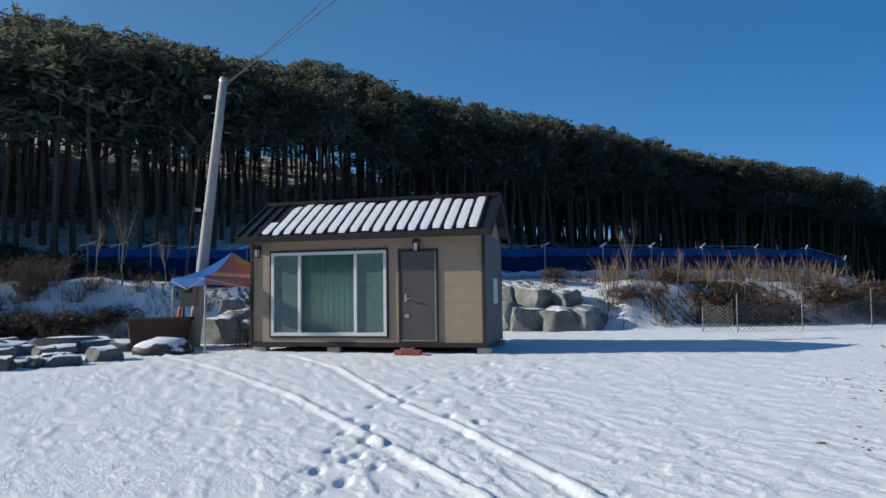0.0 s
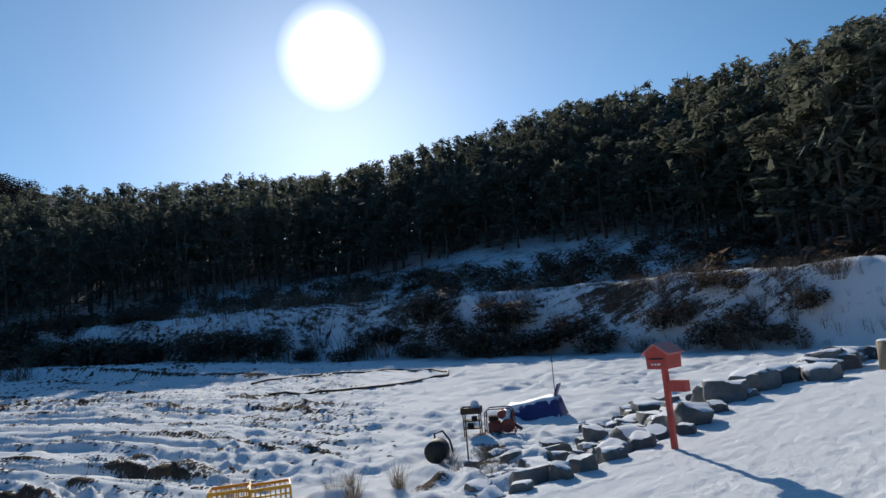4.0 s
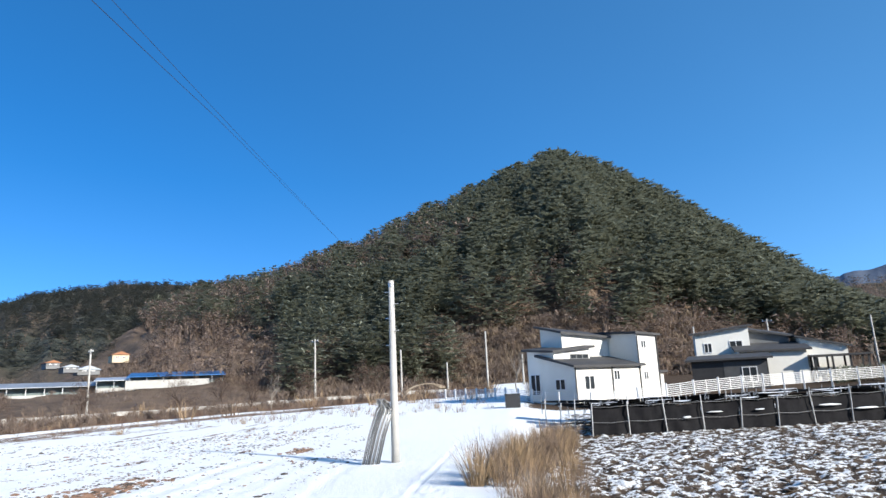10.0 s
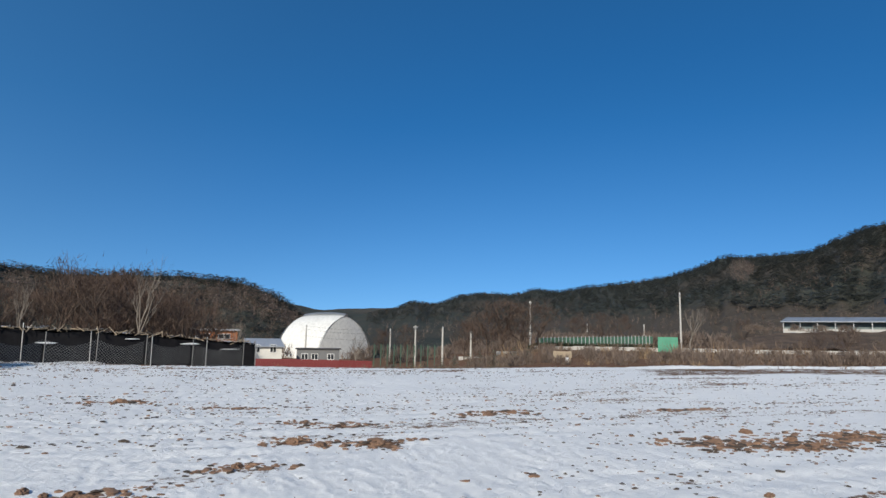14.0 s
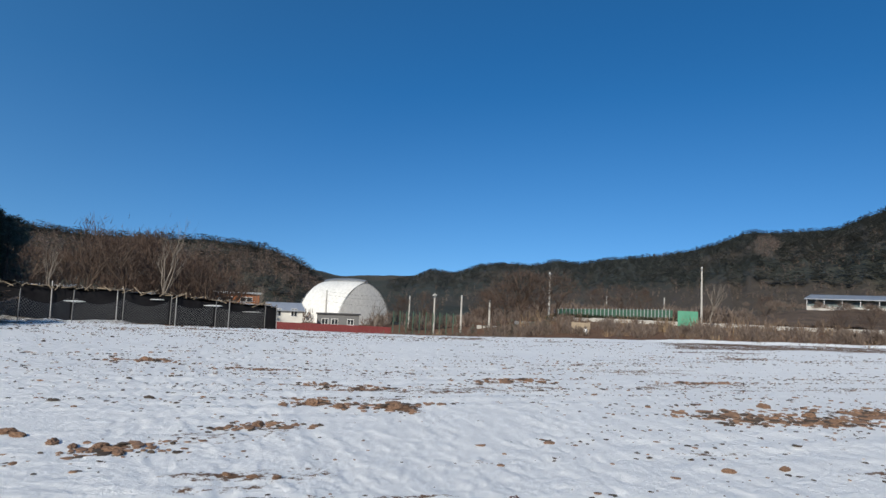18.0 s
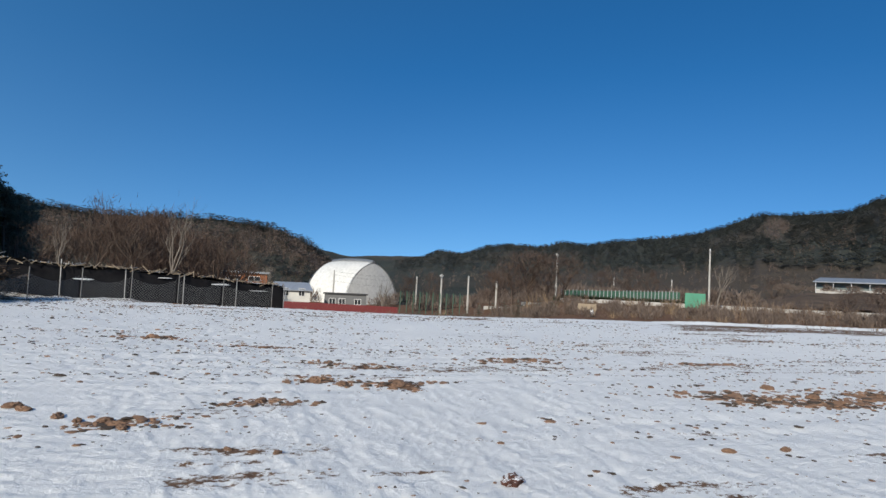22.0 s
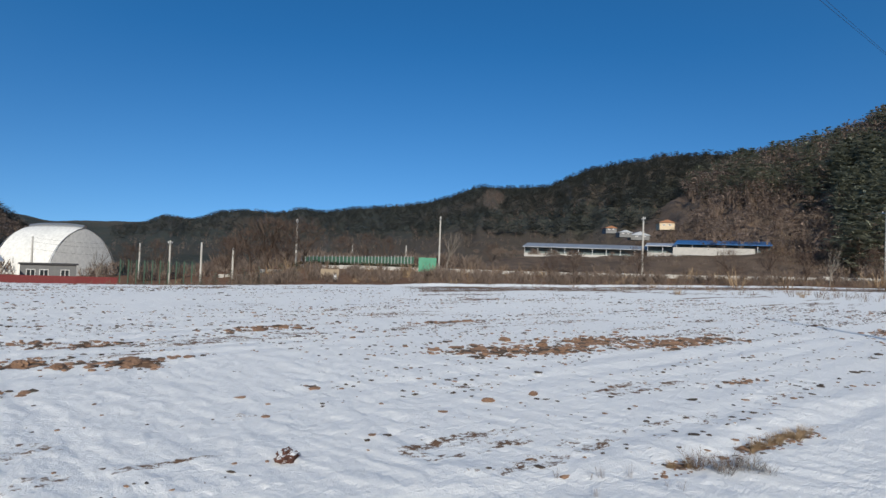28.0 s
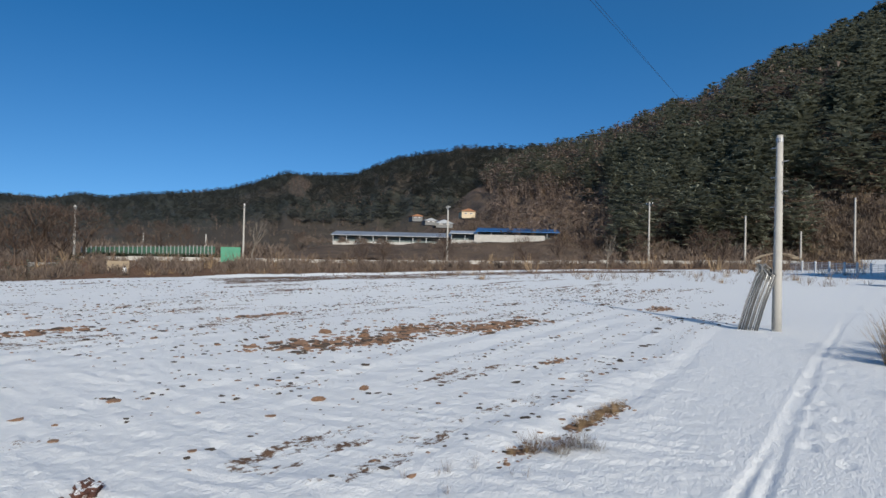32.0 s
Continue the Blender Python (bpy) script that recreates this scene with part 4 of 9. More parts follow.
def pine_meshes(seed, height=12.0, bare=0.55, detail=1.0, spray=0.25, plain=False):
    """A tall bare-stemmed pine: a stem with dead stubs, and a tattered crown."""
    rng = random.Random(seed)
    bm = bmesh.new()
    lean = [rng.uniform(-0.035, 0.035), rng.uniform(-0.035, 0.035)]
    pts = [Vector((lean[0] * z + 0.12 * math.sin(z * 0.5 + seed), lean[1] * z + 0.1 * math.cos(z * 0.4 + seed * 2), z)) for z in np.linspace(-0.4, height * 0.95, 8)]
    if plain:
        tube(bm, pts[::2] + pts[-1:], [0.14, 0.115, 0.09, 0.06, 0.03], 4)
    else:
        tube(bm, pts, [0.125 * (1 - 0.8 * i / 7) + 0.012 for i in range(8)], 6)
    verts, faces = [], []
    n = 15
    for i in range(n):
        z = height * (bare + (0.97 - bare) * (i + rng.random() * 0.6) / n)
        k = (z / height - bare) / (1 - bare)
        reach = height * 0.19 * (1.05 - k) ** 0.6 * rng.uniform(0.55, 1.15)
        az = rng.uniform(0, 6.283)
        base = Vector((lean[0] * z, lean[1] * z, z))
        tip = base + Vector((math.cos(az) * reach, math.sin(az) * reach, reach * rng.uniform(0.05, 0.4)))
        if not plain:
            tube(bm, [base, (base + tip) / 2 + Vector((0, 0, 0.1)), tip], [0.04, 0.03, 0.012], 4, False)
        clump(rng, verts, faces, base.lerp(tip, 0.72), reach * 0.5 + 0.25, reach * 0.5 + 0.25, 0.3 + 0.12 * reach, int(34 * detail), spray)
        clump(rng, verts, faces, base.lerp(tip, 0.25), reach * 0.35 + 0.2, reach * 0.35 + 0.2, 0.35, int(9 * detail), spray * 0.92)
    for i in range(5 if plain else 11):
        z = height * rng.uniform(0.16, bare)
        az = rng.uniform(0, 6.283)
        base = Vector((lean[0] * z, lean[1] * z, z))
        l = rng.uniform(0.5, 1.5)
        tube(bm, [base, base + Vector((math.cos(az) * l, math.sin(az) * l, rng.uniform(-0.2, 0.35)))], [0.025, 0.008], 3, False)
    clump(rng, verts, faces, (lean[0] * height, lean[1] * height, height * 0.96), 0.5, 0.5, 0.55, int(16 * detail), spray * 0.9)
    stem = mesh_from("trunk", bm, M["bark"], True)
    crown = raw_mesh("crown", [tuple(v) for v in verts], faces, M["needles"])
    return stem, crown


PINES = [pine_meshes(11 + i, 12.0, (0.46, 0.54, 0.4, 0.58)[i % 4], 2.4, 0.16) for i in range(6)]
PLAIN_PINES = [pine_meshes(31 + i, 12.0, (0.46, 0.54, 0.4, 0.58)[i % 4], 0.8, 0.27, True) for i in range(6)]
LOW_PINES = [pine_meshes(81 + i, 12.0, (0.16, 0.24, 0.1, 0.3)[i % 4], 0.5, 0.37, True) for i in range(6)]


def arrays(me):
    co = np.empty(len(me.vertices) * 3)
    me.vertices.foreach_get("co", co)
    me.calc_loop_triangles()
    t = np.empty(len(me.loop_triangles) * 3, int)
    me.loop_triangles.foreach_get("vertices", t)
    return co.reshape(-1, 3), t.reshape(-1, 3)


def scatter(name, label, category, material, kinds, places, kind="stuff"):
    """Many copies of a few meshes, joined into one: places hold x, y, z, turn, width, height."""
    vs, fs, at = [], [], 0
    for i, (x, y, z, turn, w, h) in enumerate(places):
        co, tri = kinds[i % len(kinds)]
        c, s = math.cos(turn), math.sin(turn)
        v = np.stack([(co[:, 0] * c - co[:, 1] * s) * w + x, (co[:, 0] * s + co[:, 1] * c) * w + y, co[:, 2] * h + z], -1)
        vs.append(v)
        fs.append(tri + at)
        at += len(co)
    return tagged(new(name, raw_mesh(name, np.concatenate(vs), np.concatenate(fs), material)), label, category, kind=kind)


# azimuth and elevation of the tree tops
TREETOPS = [(-60, 2), (-40, 4.0), (-37, 4.9), (-36, 5.5), (-35, 6.5), (-34.2, 7.8), (-30, 8.9), (-23.5, 10.7), (-15.4, 13.4), (-8, 15.3), (2, 17.3), (10, 19.6), (19, 19.6), (28, 20.8), (38, 20.2), (47, 19.4), (56, 18.9), (65, 18.9), (72, 18.2), (76, 17.4), (86, 15.2), (91, 14.6), (99, 14.6), (105, 13.9), (114, 13.7), (122, 11)]


def wood_places():
    """Pines on the slope behind the lane: rows of azimuth and share of the way up to the crest."""
    rng = random.Random(5)
    out = []
    az = -37.0
    while az < 121:
        foot, top, crest, peak = along(BANK, np.array([az]))
        foot, crest = float(foot[0]), float(crest[0])
        lane = max(foot * 1.09 + 7, crest * float(np.interp(az, [-40, 0, 14, 30, 45, 60, 100], [0.74, 0.68, 0.62, 0.5, 0.52, 0.6, 0.62])))
        depth = crest - lane
        n = 9 if az < 4 else 6 if az < 55 else 7
        for k in range(n):
            s = (k + rng.random()) / n
            r = lane + depth * (s * 1.02) + rng.uniform(-0.6, 0.6)
            out.append((az + rng.uniform(-0.5, 0.5), r, s))
        az += 58.0 / min(crest, 95) * rng.uniform(0.8, 1.2)
    return out


def make_forest():
    rng = random.Random(8)
    near, rest, low = [], [], []
    for az, r, s in wood_places():
        p = put(az, r, 0.1)
        cap = (1.55 + r * math.tan(radians(float(along(TREETOPS, np.array([az]))[0][0]))) - p.z) / 12.0
        young = float(np.interp(az, [44, 56, 90, 100], [1, 0.62, 0.62, 1]))
        h = min(rng.uniform(0.8, 1.08) * (young + (1 - young) * min(1, s * 2)), cap * rng.uniform(0.9, 1.03))
        if h < 0.3:
            continue
        row = (p.x, p.y, p.z, rng.uniform(0, 6.28), rng.uniform(0.85, 1.2), h)
        shut = az < 6 or az > 42
        if 8 < az < 30 and s > 0.45 and rng.random() < 0.35:
            continue
        (near if s < 0.34 and az < 100 and len(near) < 200 else low if shut else rest).append(row)
    for i, (x, y, z, turn, w, h) in enumerate(near):
        stem, crown = PINES[i % len(PINES)]
        m = Matrix.Translation((x, y, z)) @ Matrix.Rotation(turn, 4, "Z") @ Matrix.Diagonal((w, w, h, 1))
        ob = thing("pine_tree", "tall dark pine with a bare trunk on the snowy slope", "tree", m, "pines on the slope")
        shared("trunk", stem, ob, Matrix())
        shared("crown", crown, ob, Matrix())
    for name, k, mat in (("pine_trunks", 0, M["bark"]), ("pine_crowns", 1, M["needles"])):
        scatter(name, "dense dark pine wood on the slope", "forest", mat, [arrays(p[k]) for p in PLAIN_PINES], rest)
        scatter(name, "dense dark pines with low branches on the slope", "forest", mat, [arrays(p[k]) for p in LOW_PINES], low)


make_forest()


def hill_crown(seed, needles=True, fine=1.0):
    """A small conifer or a bare brown crown for the slopes, seen at a hundred metres and more."""
    rng = random.Random(seed)
    verts, faces = [], []
    size = 0.085 / fine ** 0.4
    if needles:
        # spreading pine: flat whorls of branches round a leaning stem, dark gaps between them
        lean = (rng.uniform(-0.06, 0.06), rng.uniform(-0.06, 0.06))
        whorls, boughs, sprays = (9, 5, 4) if fine > 0.6 else (6, 3, 2)
        for i in range(whorls):
            z = 0.2 + 0.76 * (i + rng.uniform(0, 0.5)) / whorls
            w = 0.34 * math.sin(min(1.0, (1.05 - z) * 1.5 + 0.1) * 1.57) * rng.uniform(0.75, 1.15)
            for q in range(boughs):
                a = rng.uniform(0, 6.28)
                up = rng.uniform(-0.1, 0.22)
                for n in range(sprays):
                    k = w * (n + 0.6 + 0.5 * rng.random()) / sprays
                    c = Vector((math.cos(a) * k + lean[0] * z, math.sin(a) * k + lean[1] * z, z + up * k + rng.uniform(-0.012, 0.012)))
                    b = a + rng.uniform(-1.0, 1.0)
                    d = Vector((math.cos(b), math.sin(b), rng.uniform(-0.15, 0.3)))
                    e = Vector((-math.sin(b), math.cos(b), rng.uniform(-0.25, 0.25)))
                    r = size * rng.uniform(0.55, 1.0) * (1.0 if fine > 0.6 else 1.3)
                    v = len(verts)
                    verts += [c - d * r * 0.8 + e * r * 0.55, c - d * r * 0.6 - e * r * 0.55, c + d * r]
                    faces.append((v, v + 1, v + 2))
            if fine > 0.6:
                clump(rng, verts, faces, (lean[0] * z, lean[1] * z, z), w * 0.4, w * 0.4, 0.05, 4, size * 0.6)
    else:
        for i in range(8):
            a, e = rng.uniform(0, 6.28), rng.uniform(0.3, 1.4)
            c = (math.cos(a) * math.cos(e) * 0.3, math.sin(a) * math.cos(e) * 0.3, 0.25 + math.sin(e) * 0.5)
            clump(rng, verts, faces, c, 0.2, 0.2, 0.2, max(1, round(6 * fine)), size * 0.7)
        for i in range(10):
            a, e = rng.uniform(0, 6.28), rng.uniform(0.5, 1.5)
            d = Vector((math.cos(a) * math.cos(e) * 0.45, math.sin(a) * math.cos(e) * 0.45, math.sin(e) * 0.75))
            b = Vector((0, 0, 0.0))
            t = Vector((-d.y, d.x, 0.02)).normalized() * 0.012
            k = len(verts)
            verts += [b - t, b + t, b + d]
            faces.append((k, k + 1, k + 2))
    v = np.array([tuple(p) for p in verts])
    f = np.array(faces)
    return v, f


CONIFERS = [hill_crown(40 + i) for i in range(5)]
SMALL = [hill_crown(50 + i, True, 0.4) for i in range(4)]
BARES = [hill_crown(60 + i, False) for i in range(4)]
BROWN_SMALL = [hill_crown(70 + i, False, 0.5) for i in range(4)]


def clothe(hill, az0, az1, count, low, high, brown, seed, power=0.65, greens=None, browns=None, leaf="hillneedles", top=1.0, bald=None, wood="barewood", wide=0.85):
    """Trees for a slope: brown(az, s, n, rng) says where bare woods stand instead of pines."""
    rng = random.Random(seed)
    az = np.array([rng.uniform(az0, az1) for _ in range(count)])
    s = np.array([top * rng.random() ** power for _ in range(count)])
    at = hill.at(az, s)
    n = rough(at[:, 0], at[:, 1], 70, 91)
    pines, bare = [], []
    for k in range(count):
        x, y, z = at[k]
        if bald is not None and float(bald(az[k], s[k])) > 0.45 and rng.random() < 0.86:
            continue
        if brown(az[k], s[k], n[k], rng):
            h = rng.uniform(low * 0.5, low) if s[k] < 0.35 else rng.uniform(low * 0.85, high * 0.9)
            bare.append((x, y, z - 0.3, rng.uniform(0, 6.28), h * 1.2, h))
        else:
            h = rng.uniform(low, high)
            pines.append((x, y, z - 0.8, rng.uniform(0, 6.28), h * wide, h))
    if pines:
        scatter("hillside_pines", "dense green pines covering the hill", "forest", M[leaf], greens or CONIFERS, pines)
    if bare:
        scatter("hillside_scrub", "bare brown trees and scrub on the hill", "scrub", M[wood], browns or BARES, bare)


clothe(peak_hill, 183, 246, 3300, 8, 13, lambda a, s, n, g: s < 0.02 + 0.26 * n * (0.45 if a > 203 else 1) or (s < 0.5 * n and g.random() < 0.25) or (226 < a < 250 and s < 0.3 and n > 0.45) or (221 < a < 234 and 0.45 < s < 0.9 and n > 0.42 and g.random() < 0.6) or (a > 236 and s < 0.5 and g.random() < 0.5) or (a > 216 and 0.4 < s < 0.97 and g.random() < 0.85 * min(1, (a - 216) / 6) * (0.5 + n)), 12, 0.62, wide=1.0)
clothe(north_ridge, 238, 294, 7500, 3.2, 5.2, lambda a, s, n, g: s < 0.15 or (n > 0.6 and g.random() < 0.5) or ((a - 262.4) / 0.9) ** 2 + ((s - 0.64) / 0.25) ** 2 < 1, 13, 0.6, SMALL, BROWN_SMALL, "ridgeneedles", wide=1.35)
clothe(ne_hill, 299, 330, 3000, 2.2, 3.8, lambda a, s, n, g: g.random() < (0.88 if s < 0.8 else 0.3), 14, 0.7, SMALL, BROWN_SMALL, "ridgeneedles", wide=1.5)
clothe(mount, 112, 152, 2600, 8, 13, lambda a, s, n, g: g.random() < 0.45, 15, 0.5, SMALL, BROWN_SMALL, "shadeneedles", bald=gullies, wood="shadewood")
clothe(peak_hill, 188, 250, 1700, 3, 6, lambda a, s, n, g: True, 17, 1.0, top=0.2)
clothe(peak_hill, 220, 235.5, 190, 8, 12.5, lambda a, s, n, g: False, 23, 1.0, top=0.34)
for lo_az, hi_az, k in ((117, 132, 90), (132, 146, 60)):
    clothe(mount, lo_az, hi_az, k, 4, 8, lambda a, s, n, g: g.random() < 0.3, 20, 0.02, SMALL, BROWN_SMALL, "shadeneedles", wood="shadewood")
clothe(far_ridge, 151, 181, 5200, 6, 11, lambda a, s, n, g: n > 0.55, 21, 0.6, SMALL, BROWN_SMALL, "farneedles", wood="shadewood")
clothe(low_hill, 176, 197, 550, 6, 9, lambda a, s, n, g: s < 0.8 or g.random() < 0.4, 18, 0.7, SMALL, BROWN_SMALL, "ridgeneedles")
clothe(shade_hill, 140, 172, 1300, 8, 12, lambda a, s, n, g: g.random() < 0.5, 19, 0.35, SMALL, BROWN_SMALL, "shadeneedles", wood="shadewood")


def clothe_valley_side():
    """Dark mixed trees between the wood and the mountain."""
    rng = random.Random(16)
    dark, brown = [], []
    for _ in range(2000):
        az = rng.uniform(108, 158)
        r = rng.uniform(98, 230) + max(0, az - 128) * 1.2
        p = put(az, r)
        h = rng.uniform(5, 9) if az < 125 else rng.uniform(2.5, 5)
        cap = float(np.interp(az, [108, 116, 119, 123, 130, 140, 150, 158], [13, 12, 9.5, 8, 6, 4.6, 3.2, 2.4]))
        if (p.z + h - 1.55) / r > math.tan(radians(cap)):
            continue
        (dark if rng.random() < 0.55 else brown).append((p.x, p.y, p.z - 0.5, rng.uniform(0, 6), h * 1.1, h))
    scatter("valley_pines", "dark pines at the foot of the mountain", "forest", M["needles"], SMALL, dark)
    scatter("valley_bare_trees", "bare brown trees at the foot of the mountain", "forest", M["barewood"], BROWN_SMALL, brown)


clothe_valley_side()
# ---- the cabin ----
def make_cabin():
    m = Matrix.Translation((-4.68, 15.71, 0.32)) @ Matrix.Rotation(radians(-13.2), 4, "Z")
    cabin = thing("cabin", "small beige prefabricated cabin with a snowy dark steel roof", "cabin", m)
    L, D, H, t = 5.74, 2.55, 2.5, 0.1               # the front runs along x, y goes to the back
    wx0, wx1, wz0, wz1 = 0.53, 3.45, 0.2, 2.19
    dx0, dx1, dz0, dz1 = 3.79, 4.64, 0.08, 2.14
    # the wall behind the boards, one mesh with its two openings
    xs, zs = [0, wx0, wx1, dx0, dx1, L], [0, dz0, wz0, dz1, wz1, H]
    bm = bmesh.new()
    grid = [[[bm.verts.new((x, y, z)) for z in zs] for x in xs] for y in (0.02, t)]
    for i in range(5):
        for k in range(5):
            if (i == 1 and 2 <= k <= 3) or (i == 3 and 1 <= k <= 2):
                continue
            for s in range(2):
                bm.faces.new((grid[s][i][k], grid[s][i + 1][k], grid[s][i + 1][k + 1], grid[s][i][k + 1]))
    part("front_wall", bm, M["siding"], cabin)
    for name, b in (("back_wall", (0, D - t, 0, L, D, H)), ("side_wall", (0, t + 0.002, 0, t, D - t, H)), ("side_wall", (L - t, t + 0.002, 0, L, D - t, H)),
                    ("floor_slab", (0.02, 0.03, -0.06, L - 0.02, D - 0.02, -0.002)), ("ceiling_panel", (t, t, H - 0.06, L - t, D - t, H - 0.01))):
        part(name, boxes(b), M["trim"] if name == "floor_slab" else M["siding"], cabin)
    # gable ends
    for x in (0.0, L - t):
        bm = bmesh.new()
        prism(bm, [(0, H), (D, H), (D / 2, H + 0.86)], t, Matrix.Translation((x + t, 0, 0)) @ Matrix.Rotation(radians(90), 4, "Z"))
        part("gable", bm, M["siding"], cabin)
    # boards, course by course, cut at the openings
    n = 13
    for c in range(n):
        z0, z1 = c * H / n, (c + 1) * H / n - 0.006
        zm = (z0 + z1) / 2
        runs = [(0.06, L - 0.06)]
        for a, b, lo, hi in ((wx0 - 0.05, wx1 + 0.05, wz0 - 0.04, wz1 + 0.05), (dx0 - 0.05, dx1 + 0.05, dz0, dz1 + 0.05)):
            if lo < zm < hi:
                runs = [q for r0, r1 in runs for q in ((r0, min(a, r1)), (max(b, r0), r1)) if q[1] - q[0] > 0.02]
        for r0, r1 in runs:
            bm = bmesh.new()
            prism(bm, [(0, z0), (0.006, z0), (0.003, z1), (0, z1)], r1 - r0, Matrix.Translation((r0, 0.021, 0)) @ Matrix.Rotation(radians(-90), 4, "Z"))
            part("siding_board", bm, M["siding"], cabin)
    for x in (0.0, L):
        for y in (0.0, D):
            part("corner_trim", boxes((x - 0.035, y - 0.035, -0.05, x + 0.035, y + 0.035, H)), M["trim"], cabin)
    part("base_trim", boxes((0.036, -0.025, -0.04, L - 0.036, 0.015, 0.05)), M["trim"], cabin)
    part("side_cladding", boxes((L + 0.002, 0.04, 0, L + 0.03, D - 0.04, H)), M["wall_grey"], cabin, "dark grey cladding")
    part("side_window", boxes((L + 0.031, 1.1, 0.9, L + 0.05, 1.7, 1.5)), M["white"], cabin)
    # roof: two slopes of seamed steel
    over, ox, rise = 0.32, 0.22, 0.98
    half = D / 2 + over
    slope = math.hypot(half, rise)
    ang = math.atan2(rise, half)
    for side in (0, 1):
        base = Matrix.Translation((0, -over, H + 0.02)) @ Matrix.Rotation(ang, 4, "X") if side == 0 else \
            Matrix.Translation((L, D + over, H + 0.02)) @ Matrix.Rotation(math.pi, 4, "Z") @ Matrix.Rotation(ang, 4, "X")
        bm = bmesh.new()
        box(bm, -ox, 0, 0, L + ox, slope, 0.05, base)
        roof = part("roof_slope", bm, M["roofing"], cabin)
        nrib = 22
        for i in range(nrib + 1):
            x = -ox + (L + 2 * ox) * i / nrib
            bm = bmesh.new()
            box(bm, x - 0.02, 0.0, 0.051, x + 0.02, slope, 0.095, base)
            part("seam", bm, M["roofing"], roof)
            if side == 0 and 2 <= i <= 20:
                w = (L + 2 * ox) / nrib
                lo, hi = 0.05 + 0.03 * ((i * 7) % 3), slope - 0.06 - 0.05 * ((i * 5) % 4)
                if i == 2:
                    hi *= 0.45
                bm = bmesh.new()
                rows = 8
                ring = []
                for k in range(rows + 1):
                    q = lo + (hi - lo) * k / rows
                    wob = 0.004 * math.sin(k * 2.1 + i)
                    fat = 0.035 if 0 < k < rows else 0.012
                    a, b = x + 0.032 + wob, x + w - 0.032 + wob * 0.5
                    if k in (0, rows):
                        a, b = a + 0.02, b - 0.02
                    ring.append([bm.verts.new(base @ Vector(v)) for v in ((a, q, 0.052), (a + 0.008, q, 0.05 + fat), ((a + b) / 2, q, 0.053 + fat), (b - 0.008, q, 0.05 + fat), (b, q, 0.052))])
                for r0, r1 in zip(ring, ring[1:]):
                    for k in range(4):
                        bm.faces.new((r0[k], r0[k + 1], r1[k + 1], r1[k]))
                part("snow_strip", bm, M["snow"], roof, "strip of snow between the seams")
        bm = bmesh.new()
        box(bm, -ox - 0.02, -0.035, -0.08, L + ox + 0.02, 0.0, 0.07, base)
        part("fascia", bm, M["trim"], cabin)
    part("ridge_cap", boxes((-ox, D / 2 - 0.13, H + rise + 0.03, L + ox, D / 2 + 0.13, H + rise + 0.12)), M["roofing"], cabin)
    for x in (-ox, L + ox):
        bm = bmesh.new()
        prism(bm, [(-over, H - 0.1), (D / 2, H + rise - 0.1), (D + over, H - 0.1), (D + over, H + 0.07), (D / 2, H + rise + 0.09), (-over, H + 0.07)], 0.04,
              Matrix.Translation((x + (0.02 if x > 0 else 0.0), 0, 0)) @ Matrix.Rotation(radians(90), 4, "Z"))
        part("barge_board", bm, M["trim"], cabin)
    # sliding window
    win = part("sliding_window", boxes((wx0, -0.03, wz1 - 0.07, wx1, 0.06, wz1), (wx0, -0.03, wz0, wx1, 0.06, wz0 + 0.08), (wx0, -0.03, wz0 + 0.08, wx0 + 0.07, 0.06, wz1 - 0.07), (wx1 - 0.07, -0.03, wz0 + 0.08, wx1, 0.06, wz1 - 0.07)), M["white"], cabin, "white plastic window frame")
    cuts = [wx0 + 0.07, wx0 + 0.74, wx1 - 0.76, wx1 - 0.07]
    for i in range(3):
        a, b = cuts[i], cuts[i + 1]
        if i:
            part("mullion", boxes((a - 0.035, -0.035, wz0 + 0.081, a + 0.035, 0.04, wz1 - 0.071)), M["white"], win)
        p = part("pane", boxes((a + 0.036 * (i > 0), 0.012, wz0 + 0.081, b - 0.036 * (i < 2), 0.018, wz1 - 0.071)), M["glass"] if i == 1 else M["frosted"], win, "" if i == 1 else "pane with a grey-green film")
        p.visible_shadow = False
    part("window_border", boxes((wx0 - 0.05, -0.012, wz1 + 0.001, wx1 + 0.05, 0.02, wz1 + 0.045), (wx0 - 0.05, -0.012, wz0 - 0.045, wx1 + 0.05, 0.02, wz0 - 0.001), (wx0 - 0.05, -0.012, wz0 - 0.001, wx0 - 0.003, 0.02, wz1 + 0.001), (wx1 + 0.003, -0.012, wz0 - 0.001, wx1 + 0.05, 0.02, wz1 + 0.001)), M["trim"], win)
    bm = bmesh.new()
    k, prev = 90, None
    for i in range(k + 1):
        x = wx0 + 0.1 + (wx1 - wx0 - 0.2) * i / k
        y = 0.24 + 0.035 * math.sin(i * 1.35) + 0.02 * math.sin(i * 0.41)
        cur = (bm.verts.new((x, y, wz0 - 0.02)), bm.verts.new((x, y * 0.9 + 0.02, wz1 + 0.02)))
        if prev:
            bm.faces.new((prev[0], cur[0], cur[1], prev[1]))
        prev = cur
    part("curtain", bm, M["curtain"], win, "pleated green curtain", True)
    # door
    door = part("door_frame", boxes((dx0 - 0.05, -0.012, dz1, dx1 + 0.05, 0.05, dz1 + 0.05), (dx0 - 0.05, -0.012, dz0, dx0, 0.05, dz1), (dx1, -0.012, dz0, dx1 + 0.05, 0.05, dz1), (dx0 - 0.05, -0.02, dz0 - 0.04, dx1 + 0.05, 0.05, dz0 - 0.001)), M["trim"], cabin)
